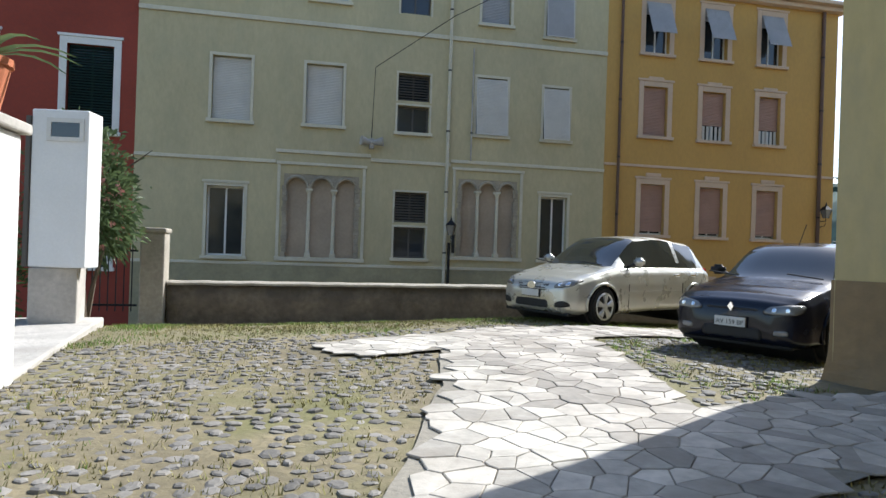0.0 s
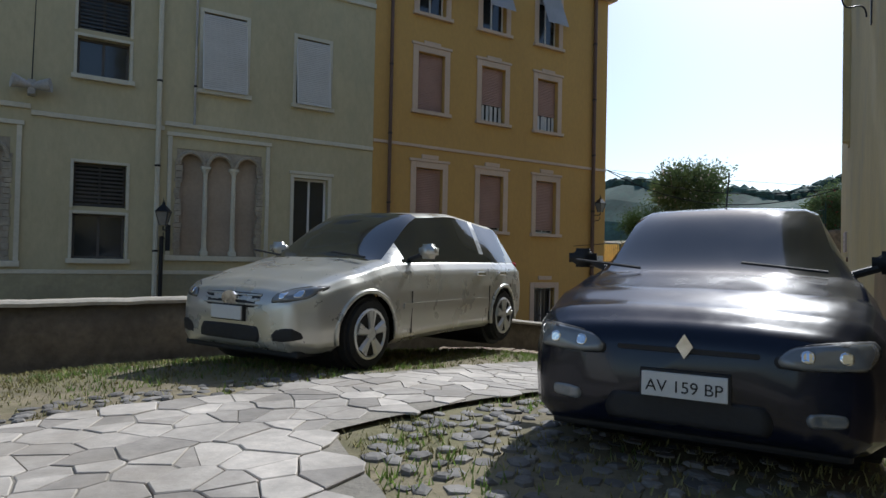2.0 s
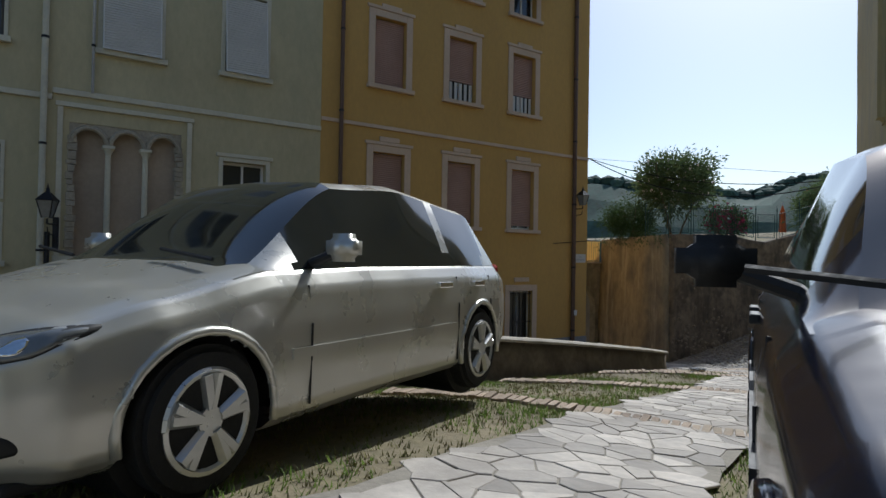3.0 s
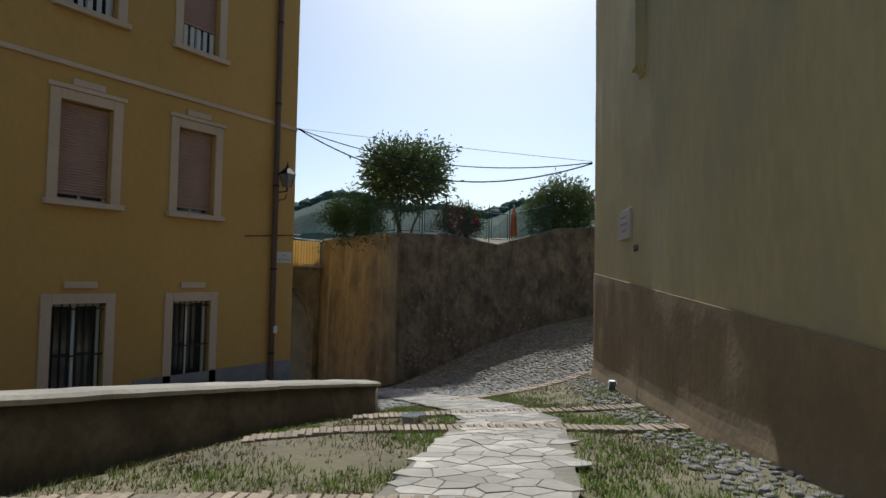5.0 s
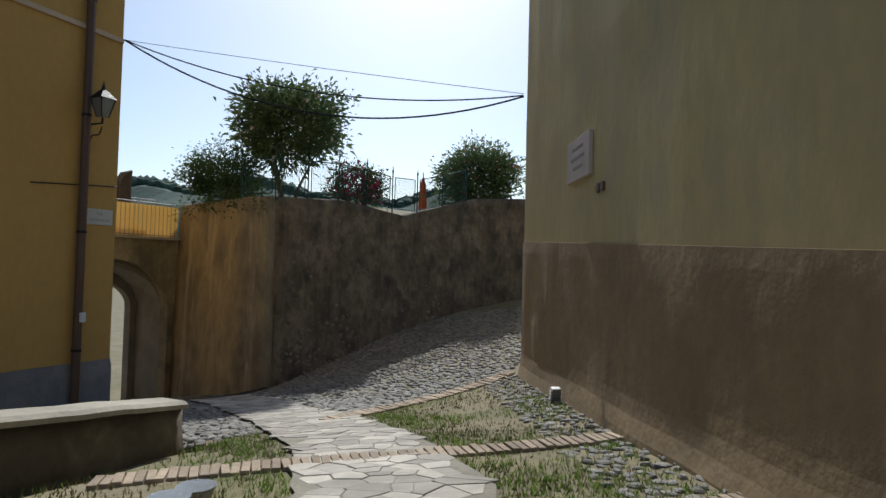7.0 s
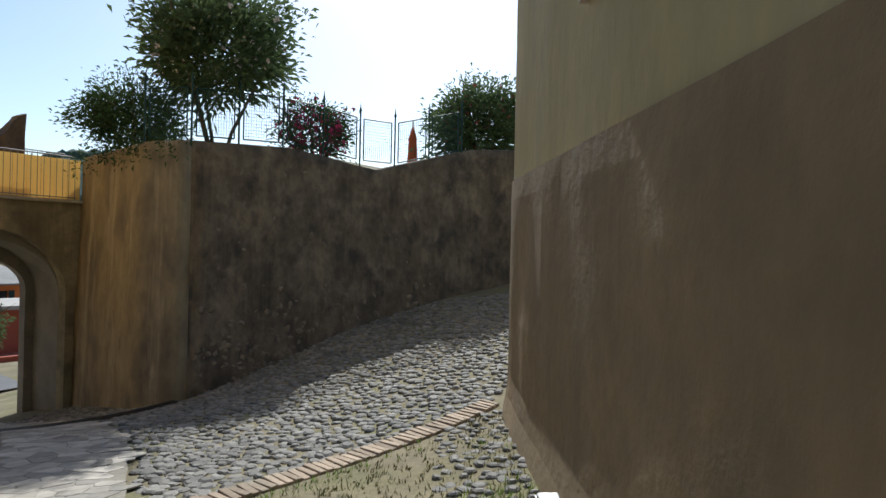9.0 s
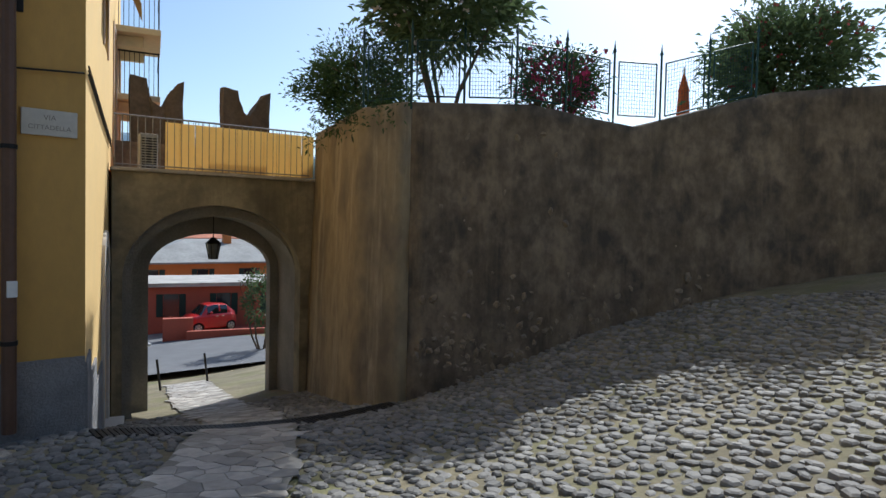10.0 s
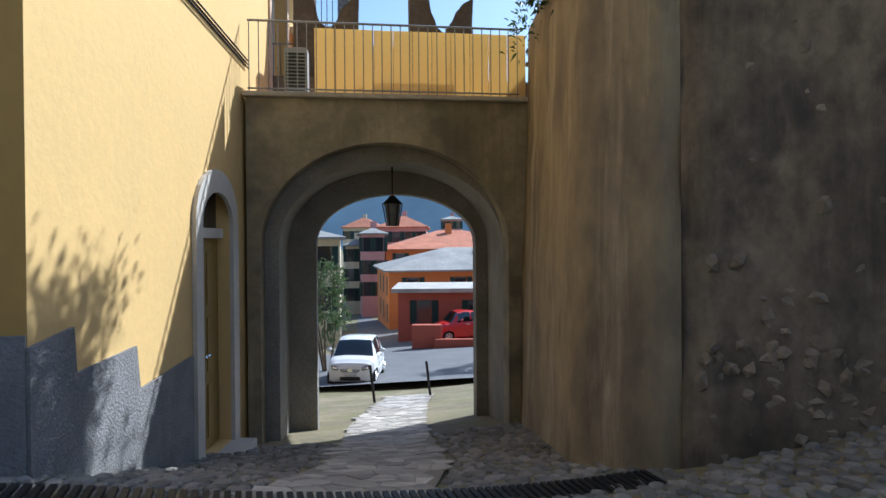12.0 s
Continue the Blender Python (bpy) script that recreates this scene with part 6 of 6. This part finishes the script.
car("white_city_car", "small white city car parked below the gate", pose(cw.x, cw.y, G(cw.x, cw.y), 0, 0, 72), M["whitepaint"], 2.7, 1.66, small, small_roof, (0.42, 2.3), 0.29, "", 6, [(0.38, 0.6), (0.62, 0.62), (0.66, 0.76), (0.42, 0.74)], False)
cr = TO @ Vector((-0.35, 32.2, -5.45))
car("red_parked_car", "red car parked on the raised garden", pose(cr.x, cr.y, cr.z, 0, 0, 5), M["redpaint"], 2.7, 1.6, small, small_roof, (0.42, 2.3), 0.28, "", 6, [(0.38, 0.6), (0.62, 0.62), (0.66, 0.76), (0.42, 0.74)], False)
tagged(link("road_terrace_fill", boxm(-1.0, 8, 30.6, 33.9, -7, -5.45, TO), M["town_red"]), "raised garden bed behind the red wall", "terrace", kind="structure")
p2 = TO @ Vector((2.5, 24, 0))
shrub("roadside_oleander", "oleander bush beside the passage", "bush", p2.x, p2.y, G(p2.x, p2.y), 3.6, 0.9, 1800, M["leaf"], M["flower_red"], 60, 31, 0.2, 1.4)
p2 = TO @ Vector((-4.5, 24, 0))
shrub("ivy_bush", "tall ivy-clad shrub by the roadside wall", "bush", p2.x, p2.y, G(p2.x, p2.y), 4.6, 0.8, 1800, M["leaf"], None, 0, 33, 0.2, 2.0)
for a, r in ((15.6, -1.72), (16.5, -0.33)):
    p = TO @ Vector((r, a, 0))
    bm = bmesh.new()
    g = G(p.x, p.y)
    rod(bm, (p.x, p.y, g - 0.1), (p.x + (-0.12 if r < 0 else 0), p.y, g + 0.95), 0.035, seg=8)
    tagged(link("bollard", bm, M["iron"]), "thin dark iron bollard beside the paved path", "bollard", "bollards")


# wooded hills in the distance
def hill(name, label, cx, cy, length, height, depth, ang, material, seed, crown, n):
    rnd = random.Random(seed)
    verts, faces = [], []
    m = pose(cx, cy, -10, 0, 0, ang)
    NX, NY = 60, 10
    hgt = lambda u, v: height * math.sin(math.pi * min(max(v, 0), 1)) * (0.8 + 0.25 * noise.noise((u * 5, seed, 0)) + 0.1 * noise.noise((u * 17, v * 5, seed)))
    for j in range(NY + 1):
        for i in range(NX + 1):
            u, v = i / NX, j / NY
            verts.append(tuple(m @ Vector(((u - 0.5) * length, (v - 0.5) * depth, hgt(u, v)))))
    for j in range(NY):
        for i in range(NX):
            k = j * (NX + 1) + i
            faces.append((k, k + 1, k + NX + 2, k + NX + 1))
    me = bpy.data.meshes.new(name)
    me.from_pydata(verts, [], faces)
    me.materials.append(material)
    ob = tagged(new(name, me), label, "hill", kind="structure")
    if crown:
        ico = bmesh.new()
        bmesh.ops.create_icosphere(ico, subdivisions=1, radius=1)
        iv = [v.co.copy() for v in ico.verts]
        jf = [[v.index for v in f.verts] for f in ico.faces]
        ico.free()
        verts, faces = [], []
        for k in range(n):
            u, v = rnd.random(), rnd.uniform(0.02, 0.56)
            p = m @ Vector(((u - 0.5) * length, (v - 0.5) * depth, hgt(u, v)))
            s = crown * rnd.uniform(0.5, 1.3)
            b = len(verts)
            for q in iv:
                w = q * s * rnd.uniform(0.65, 1.25)
                verts.append((p.x + w.x, p.y + w.y, p.z + w.z * 0.85))
            faces += [tuple(b + i for i in f) for f in jf]
        me = bpy.data.meshes.new("hill_woods")
        me.from_pydata(verts, [], faces)
        me.materials.append(material)
        tagged(new("hill_woods", me), "dense far-off green woodland crowns on the hill", "woods", kind="stuff")
    return ob


hill("hill_wooded", "green wooded hill across the valley", 300, 165, 420, 60, 160, 118, M["hill"], 3, 3.6, 5200)
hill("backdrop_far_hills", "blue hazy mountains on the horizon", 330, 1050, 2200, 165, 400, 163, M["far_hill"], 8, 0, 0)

# ---- paving ----
PATHS = [([(-0.9, -2.5), (-0.25, 0.5), (0.75, 3.6), (1.3, 6.4)], 1.0), ([(0.9, 1.9), (3.0, 2.3)], 0.7), ([(-0.75, 5.9), (1.2, 6.45), (4.2, 7.35), (6.4, 8.2), (9.0, 9.3), (11.4, 10.15), (13.0, 10.8), (14.6, 11.5), (16.4, 12.9), (18.5, 15.2), (20.3, 17.6), (21.6, 20.1), (22.3, 22.1), (23.0, 26.0), (23.9, 29.5), (24.9, 33.0)], 0.62)]


def path_at(x, y):
    """How far inside a paved strip the place lies (negative: outside)."""
    best = -9.0
    for pts, hw in PATHS:
        for (x0, y0), (x1, y1) in zip(pts, pts[1:]):
            dx, dy = x1 - x0, y1 - y0
            f = min(max(((x - x0) * dx + (y - y0) * dy) / (dx * dx + dy * dy), 0), 1)
            best = max(best, hw - math.hypot(x - x0 - f * dx, y - y0 - f * dy))
    return best


STRIPS = [((9.2, 12.95), (11.6, 7.9)), ((11.9, 13.3), (15.2, 9.4)), ((14.2, 13.75), (17.0, 10.55)), ((17.9, 14.3), (22.3, 13.25)), ((5.9, 10.9), (8.3, 6.6))]


def strip_near(x, y):
    d = 9.0
    for (x0, y0), (x1, y1) in STRIPS:
        dx, dy = x1 - x0, y1 - y0
        f = min(max(((x - x0) * dx + (y - y0) * dy) / (dx * dx + dy * dy), 0), 1)
        d = min(d, math.hypot(x - x0 - f * dx, y - y0 - f * dy))
    return d


# mortar bed under the paved strips
def ribbon(pts, hw, lift):
    bm = bmesh.new()
    prev = None
    P = [Vector(p) for p in pts]
    fine = along(P, [0] * len(P), 0.3)
    for i, (p, _) in enumerate(fine):
        t = (fine[min(i + 1, len(fine) - 1)][0] - fine[max(i - 1, 0)][0]).normalized()
        n = Vector((-t.y, t.x))
        cur = []
        for s in (-1, -0.5, 0, 0.5, 1):
            q = p + n * s * (hw + 0.05 * noise.noise((p.x * 2, p.y * 2, s)))
            cur.append(bm.verts.new((q.x, q.y, G(q.x, q.y) + lift)))
        if prev:
            for k in range(4):
                bm.faces.new((prev[k], cur[k], cur[k + 1], prev[k + 1]))
        prev = cur
    return bm


beds = []
for i, (pts, hw) in enumerate(PATHS):
    beds.append(tagged(link("pavement_bed", ribbon(pts, hw, 0.024 + 0.005 * i), M["mortar"]), "sandy mortar bed of the paved path", "path", kind="structure"))

rnd = random.Random(77)


def cells(x0, x1, y0, y1, d, keep):
    """Irregular broken-slab outlines: cells round jittered seeds, cut by their neighbours' midlines."""
    nx, ny = int((x1 - x0) / d), int((y1 - y0) / d)
    seeds = {(i, j): (x0 + (i + 0.5 + rnd.uniform(-0.62, 0.62)) * d, y0 + (j + 0.5 + rnd.uniform(-0.62, 0.62)) * d) for i in range(nx) for j in range(ny)}
    for (i, j), (sx, sy) in seeds.items():
        if not keep(sx, sy):
            continue
        poly = [(sx - d * 1.5, sy - d * 1.5), (sx + d * 1.5, sy - d * 1.5), (sx + d * 1.5, sy + d * 1.5), (sx - d * 1.5, sy + d * 1.5)]
        for di in (-2, -1, 0, 1, 2):
            for dj in (-2, -1, 0, 1, 2):
                o = seeds.get((i + di, j + dj))
                if not o or (di == 0 and dj == 0):
                    continue
                mx, my, nx2, ny2 = (sx + o[0]) / 2, (sy + o[1]) / 2, o[0] - sx, o[1] - sy
                out = []
                for a, b in zip(poly, poly[1:] + poly[:1]):
                    da, db = (a[0] - mx) * nx2 + (a[1] - my) * ny2, (b[0] - mx) * nx2 + (b[1] - my) * ny2
                    if da <= 0:
                        out.append(a)
                    if (da < 0) != (db < 0) and abs(da - db) > 1e-9:
                        f = da / (da - db)
                        out.append((a[0] + (b[0] - a[0]) * f, a[1] + (b[1] - a[1]) * f))
                poly = out
                if len(poly) < 3:
                    break
            if len(poly) < 3:
                break
        if len(poly) >= 3:
            yield sx, sy, poly


def slab_geo(poly, sx, sy, joint, thick):
    """Top and bevelled rim of a flat stone, lying on the ground."""
    k = len(poly)
    vs, fc = [], []
    for ring, (ins, up) in enumerate(((joint, 0.0), (joint, thick * 0.7), (joint + 0.006, thick))):
        for x, y in poly:
            d = math.hypot(x - sx, y - sy) or 1
            f = max(1 - ins / d, 0.2)
            px, py = sx + (x - sx) * f, sy + (y - sy) * f
            vs.append((px, py, G(px, py) + 0.028 + up))
    for r in (0, 1):
        for i in range(k):
            fc.append((r * k + i, r * k + (i + 1) % k, (r + 1) * k + (i + 1) % k, (r + 1) * k + i))
    fc.append(tuple(2 * k + i for i in range(k)))
    return vs, fc


rest_v, rest_f, made = [], [], 0
for sx, sy, poly in cells(-3, 26, -3, 33, 0.215, lambda x, y: path_at(x, y) > 0.04):
    vs, fc = slab_geo(poly, sx, sy, 0.006, 0.009 + rnd.random() * 0.007)
    near = (sx < 3.5 and sy < 8.0) or (12 < sx < 18)
    if near and made < 290:
        me = bpy.data.meshes.new("paving_slab")
        cx, cy, cz = sx, sy, 0
        me.from_pydata([(x - sx, y - sy, z) for x, y, z in vs], [], fc)
        me.materials.append(M["marble"])
        ob = new("paving_slab", me)
        ob.location = (sx, sy, 0)
        ob.parent = beds[2]
        made += 1
    else:
        b = len(rest_v)
        rest_v += vs
        rest_f += [tuple(b + i for i in f) for f in fc]
me = bpy.data.meshes.new("paving_slabs")
me.from_pydata(rest_v, [], rest_f)
me.materials.append(M["marble_far"])
tagged(new("paving_slabs", me), kind="stuff").parent = beds[2]

# brick steps across the terraces
bmb = bmesh.new()
box(bmb, -0.032, 0.032, -0.12, 0.12, -0.05, 0.035, bevel=0.006)
bme = bpy.data.meshes.new("brick")
bmb.to_mesh(bme)
bmb.free()
bme.materials.append(M["brick"])
for (x0, y0), (x1, y1) in STRIPS:
    step = thing("brick_step", "row of worn bricks set on edge across the slope", "brick edging", "brick edgings", "structure", pose(x0, y0, G(x0, y0)))
    a, b = Vector((x0, y0)), Vector((x1, y1))
    n = int((b - a).length / 0.075)
    ang = math.degrees(math.atan2(b.y - a.y, b.x - a.x))
    for k in range(n):
        p = a.lerp(b, (k + 0.5) / n) + Vector((0, 0.06 * math.sin(k * 0.09)))
        ob = new("brick", bme)
        ob.parent = step
        ob.matrix_local = pose(p.x - x0, p.y - y0, G(p.x, p.y) - G(x0, y0) + 0.012 + rnd.uniform(-0.006, 0.008), rnd.uniform(-3, 3), rnd.uniform(-3, 3), ang + rnd.uniform(-4, 4))

# cobbles, joined, on the lane and in the yard
cv, cf = [], []


def cobble(x, y, s, h):
    k = rnd.choice((5, 6, 7))
    b = len(cv)
    a0, ex = rnd.uniform(0, 6.28), rnd.uniform(0.6, 1.0)
    ax = rnd.uniform(0, 3.14)
    g = G(x, y)
    tx, ty = rnd.uniform(-0.12, 0.12), rnd.uniform(-0.12, 0.12)
    for r, z in ((1.0, -0.02), (0.93, h * 0.55), (0.6, h)):
        for i in range(k):
            a = a0 + 6.283 * i / k
            u, v = math.cos(a) * s * r, math.sin(a) * s * r * ex
            px, py = u * math.cos(ax) - v * math.sin(ax), u * math.sin(ax) + v * math.cos(ax)
            cv.append((x + px, y + py, g + z + px * tx + py * ty))
    for r in (0, 1):
        for i in range(k):
            cf.append((b + r * k + i, b + r * k + (i + 1) % k, b + (r + 1) * k + (i + 1) % k, b + (r + 1) * k + i))
    cf.append(tuple(b + 2 * k + i for i in range(k)))


def lane_zone(x, y):
    return y < 24.5 and x > 15.3 and y > 12.9 + 0.0 * x and y > 14.3 - 0.24 * (x - 17.9) + 0.12


INV = mT.inverted()
for gx in np.arange(-6.0, 29.0, 0.135):
    for gy in np.arange(-2.5, 26.0, 0.135):
        x, y = gx + rnd.uniform(-0.045, 0.045), gy + rnd.uniform(-0.045, 0.045)
        if path_at(x, y) > -0.06 or strip_near(x, y) < 0.2:
            continue
        loc = INV @ Vector((x, y, 0))
        if loc.y < 0.05 and -0.5 < loc.x < LW + 0.3:
            continue
        if lane_zone(x, y) and x < 30:
            cobble(x, y, rnd.uniform(0.06, 0.09), rnd.uniform(0.015, 0.035))
        elif x < 4 and -2.5 < y < 8.0 and x > -4.2 and y < 7.6 + 0.3 * x:
            if rnd.random() < 0.93:
                cobble(x, y, rnd.uniform(0.04, 0.075), rnd.uniform(0.004, 0.02))
        elif 0.05 < loc.y < 0.75 and 2 < loc.x < LW:
            cobble(x, y, rnd.uniform(0.04, 0.075), rnd.uniform(0.01, 0.03))
me = bpy.data.meshes.new("cobbles")
me.from_pydata(cv, [], cf)
me.materials.append(M["cobble"])
tagged(new("cobbles", me), "grey river cobbles bedded in dry earth", "cobbles", kind="stuff")

# grass: dry tufts with greener weeds
for name, lab, material, count, seed, hgt in (("dry_grass", "short sun-dried grass growing between stones", M["grass"], 70000, 5, 0.03), ("green_weeds", "patches of greener grass and weeds", M["weed"], 30000, 6, 0.042)):
    rnd2 = random.Random(seed)
    gv, gf = [], []
    tries = 0
    while len(gf) < count and tries < count * 9:
        tries += 1
        x, y = rnd2.uniform(-5, 22), rnd2.uniform(-1.5, 15)
        pa = path_at(x, y)
        if pa > -0.03 or strip_near(x, y) < 0.15 or y > wall_y(x) - 0.02 or lane_zone(x, y):
            continue
        loc = INV @ Vector((x, y, 0))
        if loc.y < 0.12 and -0.5 < loc.x:
            continue
        dens = 0.5 + 0.9 * noise.noise((x * 0.9, y * 0.9, seed))
        yard = x < 4 and y < 7.6 + 0.3 * x
        if yard:
            dens *= 0.55
        if name == "green_weeds":
            dens = (dens - 0.45) * 1.3 + (0.45 if -0.5 < pa < 0 and x > 2 else 0) + (0.3 if 6 < x < 17 and loc.y < 3 else 0)
        if rnd2.random() > dens:
            continue
        g = G(x, y)
        for k in range(3):
            a = rnd2.uniform(0, 6.28)
            h = hgt * rnd2.uniform(0.5, 1.7)
            w = 0.004 + 0.003 * rnd2.random()
            bx, by = x + rnd2.uniform(-0.03, 0.03), y + rnd2.uniform(-0.03, 0.03)
            b = len(gv)
            gv += [(bx - w * math.sin(a), by + w * math.cos(a), g - 0.005), (bx + w * math.sin(a), by - w * math.cos(a), g - 0.005), (bx + math.cos(a) * h * 0.7, by + math.sin(a) * h * 0.7, g + h)]
            gf.append((b, b + 1, b + 2))
    me = bpy.data.meshes.new(name)
    me.from_pydata(gv, [], gf)
    me.materials.append(material)
    tagged(new(name, me), lab, "grass", kind="stuff")

# drain grate across the lane
dg = thing("drain_grate", "long rusty slotted drain grate across the lane", "drain", "", "structure", pose(0, 0, 0))
for k in range(70):
    f = k / 69
    x, y = 19.7 + 4.4 * f, 19.95 + 0.3 * f
    part("grate_bar", boxm(-0.02, 0.02, -0.17, 0.17, 0.01, 0.035, pose(x, y, G(x, y) + 0.012, 0, 0, 3)), M["iron"], dg)
# small floor lamp at the wall foot and a litter of plastic tubs by the parapet
fl = mT @ Vector((17.6, 0.16, 0))
sp2 = thing("ground_spotlight", "small grey ribbed spotlight at the wall foot", "spotlight", "", "", pose(fl.x, fl.y, G(fl.x, fl.y), 0, -12, 30))
part("housing", boxm(-0.05, 0.05, -0.06, 0.06, 0, 0.2, bevel=0.012), M["galv"], sp2)
for k in range(5):
    part("cooling_fin", boxm(-0.056, 0.056, -0.066, 0.066, 0.03 + k * 0.034, 0.038 + k * 0.034), M["galv"], sp2)
for dx in (0.0, 0.28):
    x, y = 13.65 + dx, 12.4 + dx * 0.3
    tub = thing("plastic_tub", "discarded clear plastic food tub on the ground", "plastic tub", "plastic tubs", "", pose(x, y, G(x, y) + 0.02))
    bm = bmesh.new()
    rod(bm, (0, 0, 0), (0, 0, 0.09), 0.085, 0.11, 16)
    part("tub", bm, M["clearplastic"], tub)
    bm = bmesh.new()
    rod(bm, (0, 0, 0.09), (0, 0, 0.1), 0.118, 0.118, 16)
    part("rim", bm, M["clearplastic"], tub)
